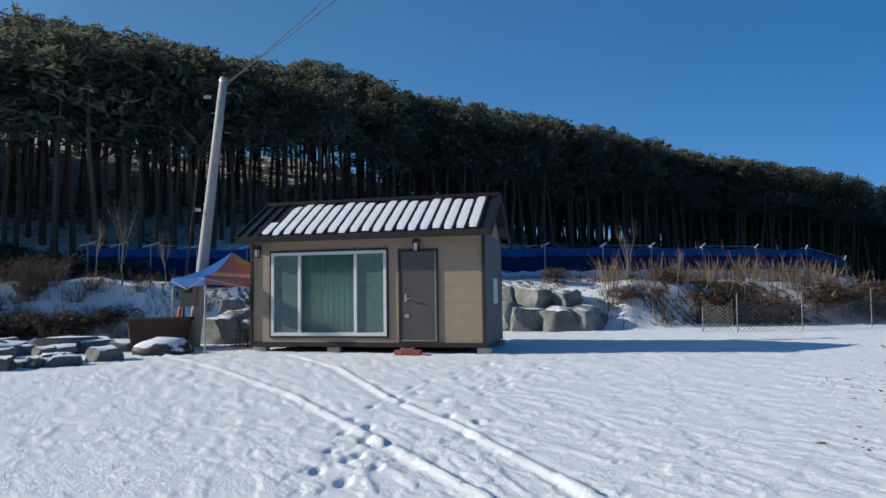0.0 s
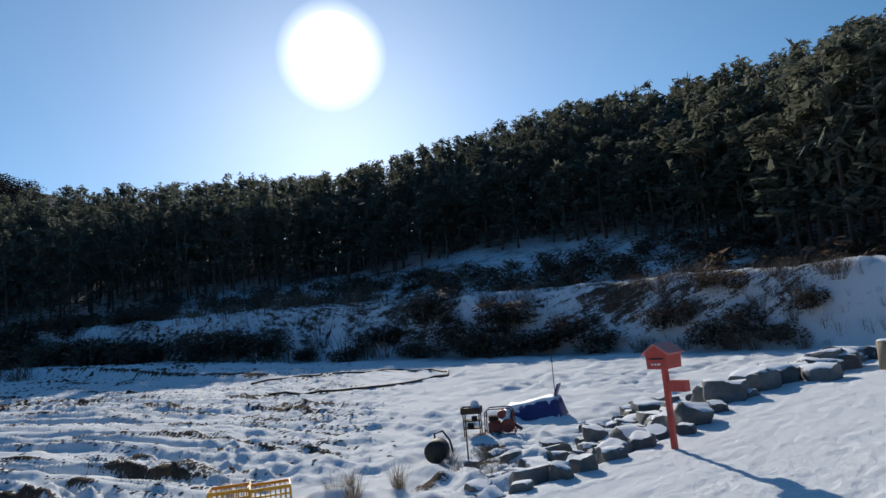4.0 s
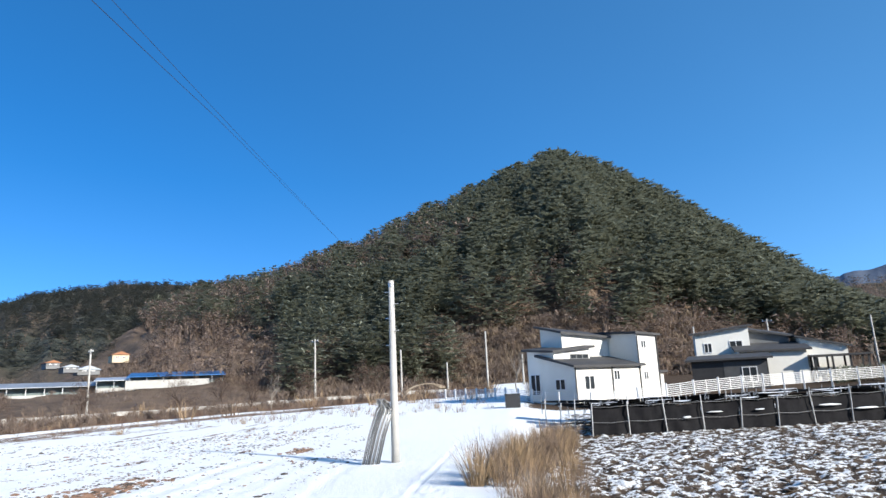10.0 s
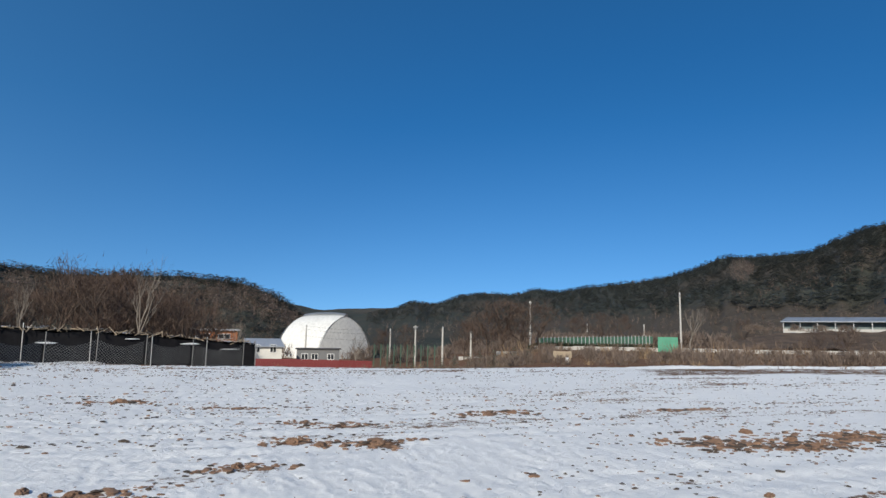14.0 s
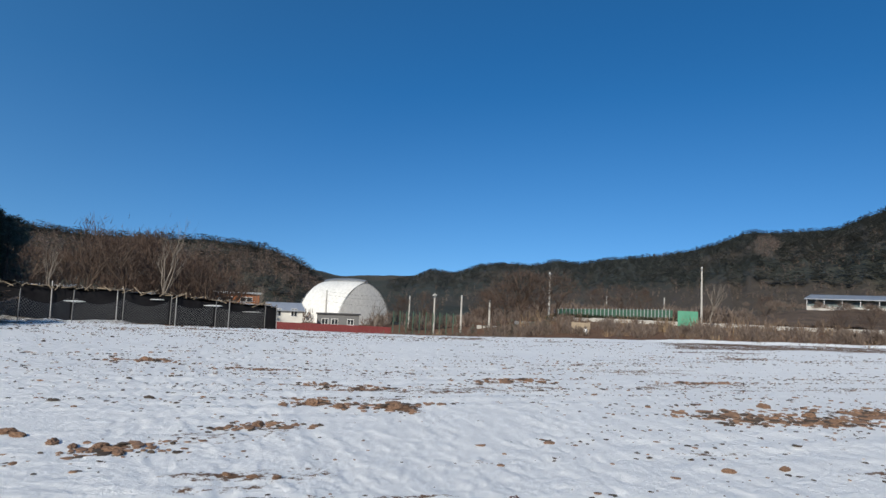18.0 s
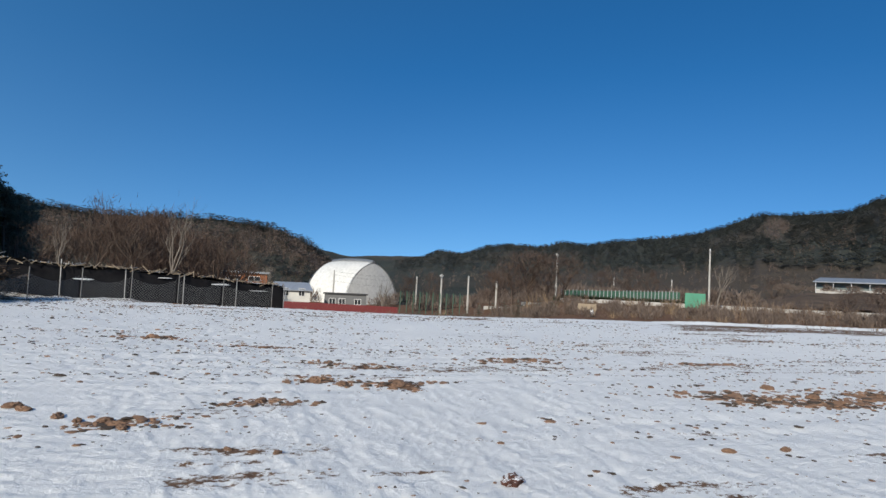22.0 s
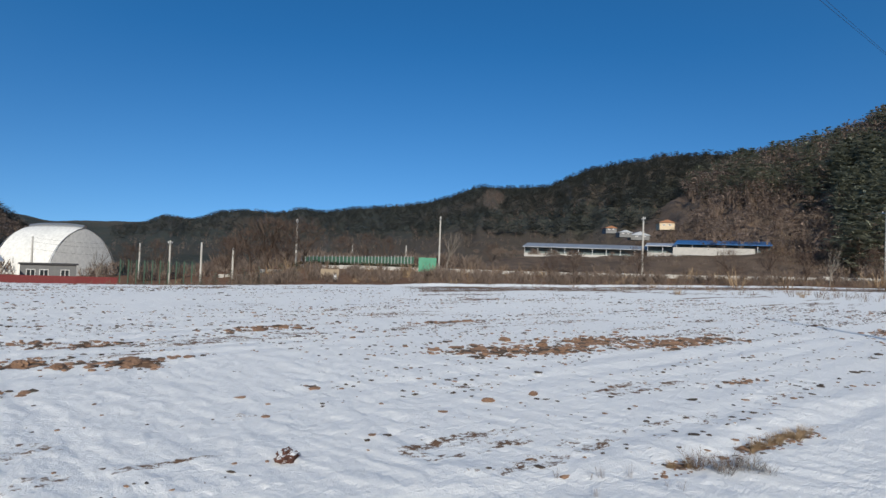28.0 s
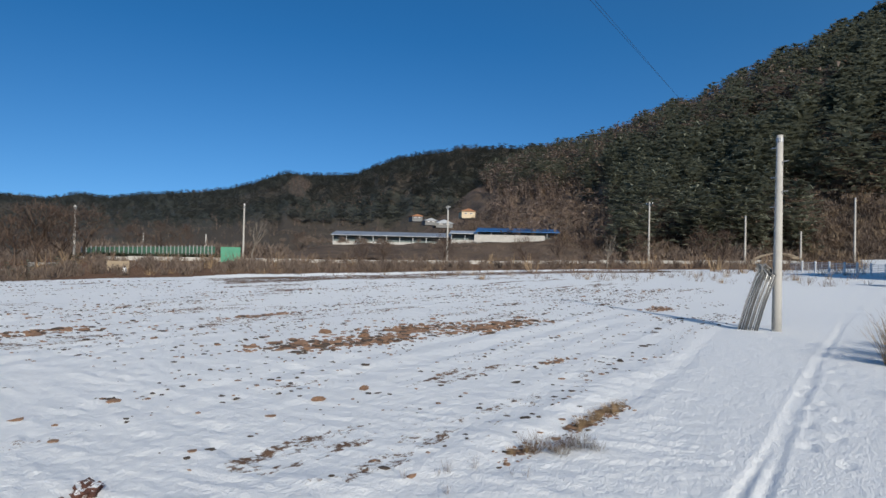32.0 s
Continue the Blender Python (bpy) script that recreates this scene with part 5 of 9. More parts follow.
    bm = boxes((dx0 + 0.004, 0.0, dz0 + 0.004, dx1 - 0.004, 0.045, dz1 - 0.004))
    soften(bm, 0.006)
    leaf = part("door_leaf", bm, M["door"], door, "closed grey-brown steel door")
    part("door_edge", boxes((dx0 + 0.01, -0.006, dz0 + 0.005, dx1 - 0.01, -0.001, dz0 + 0.03), (dx1 - 0.03, -0.006, dz0 + 0.031, dx1 - 0.01, -0.001, dz1 - 0.01)), M["galv"], door, "pale metal edge")
    bm = bmesh.new()
    tube(bm, [(dx0 + 0.12, -0.002, 1.06), (dx0 + 0.12, -0.06, 1.06), (dx0 + 0.26, -0.06, 1.06)], 0.016, 8)
    box(bm, dx0 + 0.09, -0.012, 0.98, dx0 + 0.15, -0.001, 1.16)
    part("door_handle", bm, M["chrome"], door)
    part("lock_plate", boxes((dx0 + 0.1, -0.01, 0.62, dx0 + 0.2, -0.001, 0.7)), M["galv"], door)
    # wall lamps
    for x, z in ((0.2, 2.16), (4.2, 2.2)):
        lampbox = part("wall_lamp", boxes((x - 0.05, -0.03, z + 0.08, x + 0.05, 0.0, z + 0.2)), M["trim"], cabin, "black lantern wall lamp")
        bm = bmesh.new()
        for sx in (-0.05, 0.05):
            for sy in (-0.17, -0.07):
                box(bm, x + sx - 0.008, sy - 0.008, z - 0.06, x + sx + 0.008, sy + 0.008, z + 0.13)
        box(bm, x - 0.06, -0.18, z - 0.08, x + 0.06, -0.06, z - 0.06)
        part("lantern_cage", bm, M["trim"], lampbox)
        bm = bmesh.new()
        prism(bm, [(-0.085, 0.13), (0.085, 0.13), (0.02, 0.22), (-0.02, 0.22)], 0.15, Matrix.Translation((x, -0.195, z)))
        part("lantern_hood", bm, M["trim"], lampbox)
        part("lantern_glass", boxes((x - 0.04, -0.16, z - 0.055, x + 0.04, -0.08, z + 0.12)), M["white"], lampbox)
    # supports
    for x in (0.18, 2.1, 3.9, 5.7):
        for y in (0.18, D - 0.2):
            bm = boxes((x - 0.16, y - 0.12, -0.34, x + 0.16, y + 0.12, -0.061))
            soften(bm, 0.012)
            part("support_block", bm, M["concrete"], cabin, "concrete block")
    step_m = m @ Matrix.Translation((4.15, -0.32, -0.27))
    step_thing = thing("brick_step", "low step of red bricks laid before the door", "step", step_m)
    bm = boxes((-0.097, -0.05, 0, 0.097, 0.05, 0.09))
    soften(bm, 0.006)
    me = mesh_from("brick", bm, M["brick"])
    for i in range(4):
        for j in range(2):
            for k in range(2 if i != 3 else 1):
                shared("brick", me, step_thing, pose(-0.3 + 0.2 * i, -0.05 + 0.105 * j, 0.094 * k, 0, 0, (i * 7 + j * 5) % 5 - 2))


M["frosted"] = paint("grey_green_film", (0.1, 0.17, 0.16), (0.13, 0.21, 0.195), 1.2, 0.22, 0, 0.0, 10)
make_cabin()


# ---- stones ----
def stone_mesh(seed, material, flat=0.7, cuts=3):
    rng = random.Random(seed)
    bm = bmesh.new()
    bmesh.ops.create_icosphere(bm, subdivisions=cuts, radius=0.62)
    tilt = rng.uniform(0, 6.28)
    sides = [Vector((math.cos(tilt + k * 1.5708 + rng.uniform(-0.3, 0.3)), math.sin(tilt + k * 1.5708), rng.uniform(-0.15, 0.3))).normalized() for k in range(4)] + [Vector((rng.uniform(-0.25, 0.25), rng.uniform(-0.25, 0.25), 1)).normalized()]
    planes = [(d, rng.uniform(0.36, 0.46)) for d in sides] + [(Vector((rng.gauss(0, 1), rng.gauss(0, 1), rng.gauss(0, 0.7))).normalized(), rng.uniform(0.4, 0.5)) for _ in range(4)]
    for v in bm.verts:
        v.co += v.co.normalized() * rng.uniform(-0.035, 0.035)
        for nrm, d in planes:
            k = v.co.dot(nrm) - d
            if k > 0:
                v.co -= nrm * k * 0.9
        q = v.co * 5 + Vector((seed, seed * 0.7, 0))
        v.co += v.co.normalized() * (0.05 * math.sin(q.x + 1.3 * q.y) * math.sin(q.z + q.y * 0.6) + rng.uniform(-0.012, 0.012))
        v.co.z *= flat
    bm.normal_update()
    for e in bm.edges:
        e.smooth = e.calc_face_angle(0.0) < 0.5
    return mesh_from("stone", bm, material, True)


STONES = [stone_mesh(100 + i, M["snowstone"], (0.55, 0.7, 0.85)[i % 3]) for i in range(9)]
PALE = [stone_mesh(130 + i, M["palestone"], 0.95, 3) for i in range(4)]


def set_stone(x, y, size, rz, kinds=STONES, i=0, sink=0.3, name="stone", label="grey field stone dusted with snow", group="loose stones by the yard", z=None, stretch=1.0):
    me = kinds[i % len(kinds)]
    zz = ground_at(x, y) if z is None else z
    ob = new(name, me)
    h = size * 0.7
    ob.matrix_world = Matrix.Translation((x, y, zz + h * (0.5 - sink))) @ Matrix.Rotation(rz, 4, "Z") @ Matrix.Diagonal((size * stretch, size, size, 1))
    return tagged(ob, label, "stone", group)


def make_wall():
    """The tumbled stone edge between the yard and the lower field."""
    rng = random.Random(31)
    wall = thing("stone_wall", "tumbled dry stone wall edging the yard, dusted with snow", "wall", kind="structure")
    i = 0
    line = [Vector((p[0], p[1])) for p in WALL[2:]]
    for a, b in zip(line, line[1:]):
        if a.y > 12:
            break
        n = max(2, int((b - a).length / 0.4))
        for k in range(n):
            for tier in range(9 if a.y < 6 else 7):
                if tier and rng.random() < 0.25:
                    continue
                p = a.lerp(b, (k + rng.random() * 0.7) / n)
                out = 0.2 + tier * (0.5 if a.y < 6 else 0.36) + rng.uniform(-0.2, 0.25)
                q = Vector((p.x - out, p.y + 0.12 * tier))
                s = rng.uniform(0.42, 0.95) * float(np.interp(p.y, [1, 4, 7], [0.5, 0.66, 1.0])) * (0.7, 1.0, 1.05, 1.0, 0.9, 0.85, 0.75, 0.7, 0.6)[tier]
                shared("stone", STONES[i % 9], wall, Matrix.Translation((q.x, q.y, ground_at(q.x, q.y) + s * rng.uniform(0.08, 0.26))) @ Matrix.Rotation(rng.uniform(0, 6.28), 4, "Z") @ Matrix.Rotation(rng.uniform(-0.3, 0.3), 4, "X") @ Matrix.Diagonal((s * rng.uniform(1, 1.5), s, s * rng.uniform(0.8, 1.2), 1)))
                i += 1


make_wall()


def make_yard_stones():
    rng = random.Random(33)
    rows = []
    # slabs in front of the bank
    for k in range(9):
        p = way(26.5 + k * 2.0) * (18.3 + 0.15 * k)
        rows.append((p.x, p.y, rng.uniform(0.55, 0.85), 0.3, 1.9))
    for k in range(26):
        p = way(rng.uniform(28, 52)) * rng.uniform(17.6, 20.5)
        rows.append((p.x, p.y, rng.uniform(0.35, 0.8), rng.uniform(0, 6), 1.2))
    # heap before them
    for k in range(13):
        p = way(30.4 + rng.random() * 6.0) * rng.uniform(15.4, 16.3)
        rows.append((p.x, p.y, rng.uniform(0.28, 0.5), rng.uniform(0, 6), 1.5))
    for k in range(34):
        c = Vector((-10.9, 6.9)).lerp(Vector((-12.6, 11.2)), rng.random())
        rows.append((c.x + rng.gauss(-0.35, 0.4), c.y + rng.gauss(0.1, 0.3), rng.uniform(0.4, 0.85), rng.uniform(0, 6), rng.uniform(0.9, 1.4)))
    p = way(27.6) * 16.0
    rows.append((p.x, p.y, 0.62, 0.4, 1.2))
    for i, (x, y, s, rz, st) in enumerate(rows):
        set_stone(x, y, s, rz, STONES, i, 0.28, stretch=st)
    # boulders set in the bank
    for i, (az, r, s, up) in enumerate([(-7.2, 22.6, 1.35, 0), (-9.9, 22.4, 1.3, 0), (-5.6, 22.9, 1.3, 0.1), (-12.2, 22.6, 1.25, 0), (-8.0, 23.4, 1.2, 0.75), (-10.6, 23.5, 1.15, 0.7), (-13.4, 23.2, 0.8, 0.1), (-5.2, 23.8, 1.0, 0.9),
                                        (19.0, 19.6, 1.3, 0), (17.6, 20.4, 1.2, 0.2), (16.4, 19.8, 1.0, 0), (18.2, 21.4, 1.0, 0.6)]):
        p = way(az) * r
        set_stone(p.x, p.y, s, i * 1.3, PALE, i, 0.2, "boulder", "pale squared boulder set in the bank", "boulders of the bank", z=0.12 + up)


make_yard_stones()


# ---- bare shrubs, grass and trees ----
def strips(bm, p, d, length, width, bend, rng, segs=2):
    """A thin bent blade."""
    side = Vector((-d.y, d.x, 0.0))
    side = side.normalized() if side.length > 1e-4 else Vector((1, 0, 0))
    q, v = Vector(p), Vector(d)
    prev = None
    for k in range(segs + 1):
        w = width * (1 - 0.75 * k / segs)
        cur = (bm.verts.new(q - side * w), bm.verts.new(q + side * w))
        if prev:
            bm.faces.new((prev[0], prev[1], cur[1], cur[0]))
        prev = cur
        q = q + v * (length / segs)
        v = (v + bend / segs).normalized()


def shrub_mesh(seed, name, material, n=70, height=1.0, spread=0.5, width=0.006, twigs=3, droop=0.0):
    rng = random.Random(seed)
    bm = bmesh.new()
    for _ in range(n):
        a, r = rng.uniform(0, 6.28), spread * 0.4 * rng.random() ** 0.5
        d = Vector((math.cos(a) * rng.uniform(0.05, 0.7), math.sin(a) * rng.uniform(0.05, 0.7), 1)).normalized()
        l = height * rng.uniform(0.5, 1.05)
        p = Vector((math.cos(a) * r, math.sin(a) * r, -0.04))
        bend = Vector((rng.uniform(-0.4, 0.4), rng.uniform(-0.4, 0.4), -droop))
        strips(bm, p, d, l, width, bend, rng)
        for _ in range(twigs):
            q = p + d * l * rng.uniform(0.35, 0.9)
            e = (d + Vector((rng.uniform(-1, 1), rng.uniform(-1, 1), rng.uniform(-0.2, 0.6)))).normalized()
            strips(bm, q, e, l * rng.uniform(0.15, 0.4), width * 0.6, Vector((0, 0, 0)), rng, 1)
    return mesh_from(name, bm, material)


SHRUBS = [shrub_mesh(200 + i, "shrub", M["twig"], 80, 1.0, 0.6, 0.007, 4) for i in range(4)]


def matted_mesh(seed, n=85, size=0.055):
    """A rounded mass of dead stems and leaves."""
    rng = random.Random(seed)
    verts, faces = [], []
    for _ in range(11):
        a, r = rng.uniform(0, 6.28), rng.uniform(0.1, 0.55)
        h = rng.uniform(0.2, 0.62) * (1.1 - r * 0.6)
        clump(rng, verts, faces, (math.cos(a) * r, math.sin(a) * r, h), 0.34, 0.34, 0.34, n, size)
    return raw_mesh("shrub", [tuple(v) for v in verts], faces, M["thicket"])


M["thicket"] = leafy("dead_brown_thicket", (0.085, 0.062, 0.048), (0.22, 0.155, 0.11), 1.2)
MATTED = [matted_mesh(260 + i, 120, 0.066) for i in range(4)]
M["hedge"] = leafy("dark_hedge", (0.03, 0.036, 0.02), (0.08, 0.085, 0.05), 0.8)
MATTED_FAR = [matted_mesh(270 + i, 15, 0.11) for i in range(4)]
THIN = [shrub_mesh(240 + i, "shrub", M["twig"], 12, 1.0, 0.6, 0.014, 1) for i in range(5)]
THIN_REEDS = [shrub_mesh(250 + i, "reed_tuft", M["reed"], 26, 1.0, 0.55, 0.012, 0, 0.5) for i in range(4)]
GREYS = [shrub_mesh(210 + i, "shrub", M["greytwig"], 60, 1.0, 0.6, 0.006, 4) for i in range(3)]
REEDS = [shrub_mesh(220 + i, "reed_tuft", M["reed"], 110, 1.0, 0.55, 0.008, 0, 0.5) for i in range(4)]


def shrub(x, y, size, kinds, i, label, group, name="shrub", wide=1.0):
    ob = new(name, kinds[i % len(kinds)])
    ob.matrix_world = Matrix.Translation((x, y, ground_at(x, y) - 0.02)) @ Matrix.Rotation(i * 2.4, 4, "Z") @ Matrix.Diagonal((size * wide, size * wide, size, 1))
    return tagged(ob, label, "shrub", group)


def scatter_shrubs(name, label, kinds, rows, material):
    scatter(name, label, "shrubs", material, [arrays(k) for k in kinds], rows)


REED_BEDS = [(5.0, -7.6, 5.6, -9.0, 16, 0.4, 0.65), (7.0, -9.2, 9.5, -14.5, 26, 0.55, 0.95), (9.5, -14.5, 11.8, -19.5, 22, 0.6, 1.0)]


def make_scrub():
    rng = random.Random(41)
    i = 0
    # brambles in clumps on the bank
    for az, off, size, wide in ((58, 0.6, 1.1, 1.5), (55.5, 1.0, 1.2, 1.3), (61, 1.2, 1.1, 1.6), (53, 0.4, 0.9, 1.5), (66, 0.4, 1.1, 1.8), (69, 1.0, 1.4, 1.7), (72, 0.3, 1.3, 1.8), (74.5, 1.6, 1.7, 1.5), (76.5, 0.4, 1.5, 1.8), (79, 1.0, 1.9, 1.5), (81, 2.2, 2.2, 1.1),
                               (83, 0.2, 1.0, 1.8), (88, 0.3, 1.0, 2.0), (92, 0.6, 0.9, 2.0), (97.5, 0.8, 2.2, 1.2), (99.5, 0.6, 2.4, 1.2), (101.5, 0.8, 2.0, 1.3), (105, 0.3, 2.0, 1.6), (107.5, 0.2, 2.3, 1.6), (110, 0.3, 2.2, 1.6), (112.5, 0.2, 2.0, 1.6), (33.5, 0.3, 0.9, 1.4), (36.5, 0.4, 1.0, 1.4), (39.5, 0.3, 0.9, 1.3), (51, 1.4, 0.9, 1.4), (56.5, 2.2, 1.0, 1.5), (30, 0.6, 0.7, 1.6), (27, 0.8, 0.6, 1.6), (94.5, 1.2, 1.5, 1.6), (86, 1.4, 1.4, 1.7), (-16, 1.4, 0.55, 1.4), (-22, 1.0, 0.8, 1.4), (-27, 0.6, 0.9, 1.6), (-31, 1.2, 1.1, 1.6), (-34, 1.5, 1.3, 1.6), (-10, 2.4, 0.5, 1.5), (-19, 2.4, 0.6, 1.3)):
        p = way(az) * (float(along(BANK, np.array([az]))[0][0]) + off)
        shrub(p.x, p.y, size * 1.2, MATTED, i, "matted dark brown bush on the snowy bank", "brambles on the bank", wide=wide)
        i += 1
    for az0, az1, n, size, up in ((31, 43, 30, 1.1, 2.5), (48, 70, 30, 1.0, 2.8), (72, 84, 14, 1.3, 3.0), (84, 100, 10, 0.9, 3.0), (20, 34, 22, 0.7, 2.0)):
        for _ in range(n):
            az = rng.uniform(az0, az1)
            r = float(along(BANK, np.array([az]))[0][0]) + rng.uniform(-0.3, up)
            p = way(az) * r
            shrub(p.x, p.y, size * rng.uniform(0.6, 1.1), SHRUBS, i, "tangle of bare brown bramble on the snowy bank", "brambles on the bank", wide=1.35)
            i += 1
    # tall weeds on the bank behind the cabin and beyond
    rows, reeds = [], []
    for _ in range(300):
        az = rng.uniform(-36, -9)
        f = float(along(BANK, np.array([az]))[0][0])
        p = way(az) * (f + rng.uniform(0.2, 5.5))
        h = rng.uniform(0.4, 1.4) * (1.0 if az < -14 else 0.5)
        (rows if rng.random() < 0.93 else reeds).append((p.x, p.y, ground_at(p.x, p.y) - 0.05, rng.uniform(0, 6), h * 0.9, h))
    for _ in range(620):
        az = rng.uniform(8, 104)
        f = float(along(BANK, np.array([az]))[0][0])
        p = way(az) * (f + rng.uniform(0.2, 5.0))
        h = rng.uniform(0.2, 0.75)
        rows.append((p.x, p.y, ground_at(p.x, p.y) - 0.05, rng.uniform(0, 6), h, h))
    for _ in range(420):
        az = rng.uniform(84, 166)
        f = float(along(BANK, np.array([az]))[0][0])
        if az > 112:
            f = 60 + (az - 112) * 0.9
        p = way(az) * (f + rng.uniform(-1, 9))
        h = rng.uniform(0.7, 2.3)
        rows.append((p.x, p.y, ground_at(p.x, p.y) - 0.1, rng.uniform(0, 6), h * 1.3, h))
    # scrub beyond the big field
    for _ in range(1500):
        az = rng.uniform(217, 318)
        r = rng.uniform(39, 92) if az < 285 else rng.uniform(36, 60)
        p = way(az) * r
        h = rng.uniform(0.25, 0.7) if r < 55 or rng.random() < 0.75 else rng.uniform(0.9, 1.9)
        (rows if rng.random() < 0.85 else reeds).append((p.x, p.y, ground_at(p.x, p.y) - 0.05, rng.uniform(0, 6), h * 1.5, h))
    dead = []
    for _ in range(420):
        az = rng.uniform(26, 104)
        f, top, crest, peak = (float(v[0]) for v in along(BANK, np.array([az])))
        r = f * 1.09 + rng.uniform(4.5, 18 if az > 50 else 9)
        p = way(az) * r
        h = rng.uniform(0.6, 1.7)
        dead.append((p.x, p.y, ground_at(p.x, p.y) - 0.15, rng.uniform(0, 6), h * 1.3, h))
    for _ in range(520):
        az = rng.uniform(103, 170)
        f = float(along(BANK, np.array([az]))[0][0]) if az < 112 else 66 + (az - 112) * 0.9
        p = way(az) * (f + rng.uniform(0, 16))
        h = rng.uniform(0.9, 2.2)
        dead.append((p.x, p.y, ground_at(p.x, p.y) - 0.15, rng.uniform(0, 6), h * 1.5, h))
    hedge = []
    for k in range(150):
        az = 279.8 - 11.0 * k / 150 + rng.uniform(-0.05, 0.05)
        p = put(az, 90.5 + rng.uniform(-0.4, 0.4))
        hedge.append((p.x, p.y, max(p.z, -0.6) - 0.1, rng.uniform(0, 6), 0.85, rng.uniform(1.0, 1.25)))
    scatter_shrubs("hedge", "dark clipped hedge before the green fence", MATTED_FAR, hedge, M["hedge"])
    scatter_shrubs("bank_thicket", "dark brown thicket along the edge of the ploughed field", MATTED_FAR, dead, M["thicket"])
    scatter_shrubs("bare_scrub", "bare brown scrub and weeds round the fields", THIN, rows, M["twig"])
    scatter_shrubs("dry_grass", "dry yellow grass and reeds round the fields", THIN_REEDS, reeds, M["reed"])
    # reeds in the ditch beside the track
    for k in range(84):
        t = rng.random()
        c = Vector((4.6, -7.2)).lerp(Vector((13.2, -21.5)), t)
        p = c + Vector((0.84, 0.5)) * (w := rng.uniform(-0.75, 0.6)) * (0.5 + 0.35 * t)
        shrub(p.x, p.y, rng.uniform(0.35, 0.75) * (1.0 if k % 3 else 0.7), ((GREYS, SHRUBS, REEDS, SHRUBS) if w > 0.05 else (REEDS, REEDS, THIN_REEDS, SHRUBS))[k % 4], k, "dry yellow reeds in the ditch beside the track", "reeds in the ditch", "reed_tuft")
    for k in range(30):
        p = Vector((6.5, -8.9)).lerp(Vector((9.0, -13.6)), rng.random()) + Vector((rng.uniform(-0.35, 0.35), rng.uniform(-0.4, 0.4)))
        shrub(p.x, p.y, rng.uniform(0.35, 0.65), (REEDS, SHRUBS, REEDS, THIN_REEDS)[k % 4], k, "dry yellow reeds in the ditch beside the track", "reeds in the ditch", "reed_tuft")
    for x0, y0, x1, y1, n, lo, hi in REED_BEDS:
        for k in range(n):
            p = Vector((x0, y0)).lerp(Vector((x1, y1)), rng.random()) + Vector((rng.gauss(0, 0.25), rng.gauss(0, 0.25)))
            shrub(p.x, p.y, rng.uniform(lo, hi), (REEDS, SHRUBS, REEDS, THIN_REEDS)[k % 4], k, "dry tan reeds in the ditch beside the track", "reeds in the ditch", "reed_tuft")
    # weeds at the edge of the ploughed field, straw by the track
    for k in range(16):
        p = Vector((-8.3, -14.2)) + Vector((rng.uniform(-1.2, 1.0), rng.uniform(-2.2, 2.2)))
        shrub(p.x, p.y, rng.uniform(0.3, 0.6), GREYS if k % 2 else REEDS, k, "dry weeds at the edge of the field", "field edge weeds", "weed")
    for k in range(16):
        t = rng.random()
        p = Vector((5.6, -2.5)).lerp(Vector((6.25, -3.5)), t) + Vector((rng.uniform(-0.07, 0.07), rng.uniform(-0.05, 0.05)))
        shrub(p.x, p.y, rng.uniform(0.07, 0.13), REEDS, k, "flattened yellow straw on the edge of the field", "straw by the track", "straw_tuft", 1.5)
    for k in range(3):
        p = Vector((5.2, -1.8)) + Vector((rng.uniform(-0.05, 0.05), rng.uniform(-0.1, 0.1)))
        shrub(p.x, p.y, rng.uniform(0.05, 0.09), REEDS, k, "flattened yellow straw on the edge of the field", "straw by the track", "straw_tuft", 1.5)
    for k in range(7):
        p = Vector((5.08, -2.12)) + Vector((rng.uniform(-0.12, 0.12), rng.uniform(-0.28, 0.26)))
        shrub(p.x, p.y, rng.uniform(0.1, 0.16), (GREYS, SHRUBS)[k % 2], k, "tangled dead grey weed lying in the snow", "dead weed by the track", "dead_weed", 1.7)
    for k in range(7):
        p = Vector((4.75, -1.2)) + Vector((rng.uniform(-0.2, 0.3), rng.uniform(-0.4, 0.5)))
        shrub(p.x, p.y, rng.uniform(0.06, 0.13), THIN, k, "thin dry weed stalk in the snow", "weed stalks by the track", "weed_stalk", 0.8)
    for k in range(18):
        p = way(rng.uniform(74.5, 80.5)) * rng.uniform(9.0, 11.6)
        shrub(p.x, p.y, rng.uniform(0.12, 0.26), GREYS if k % 3 else SHRUBS, k, "heap of dead brush in the snow by the pump", "brush by the pump", "brush_heap", 2.2)
    for k in range(8):
        p = way(rng.uniform(82, 104)) * rng.uniform(8.5, 12)
        shrub(p.x, p.y, rng.uniform(0.25, 0.5), REEDS, k, "dry weeds in the snow by the crates", "field edge weeds", "weed")


make_scrub()


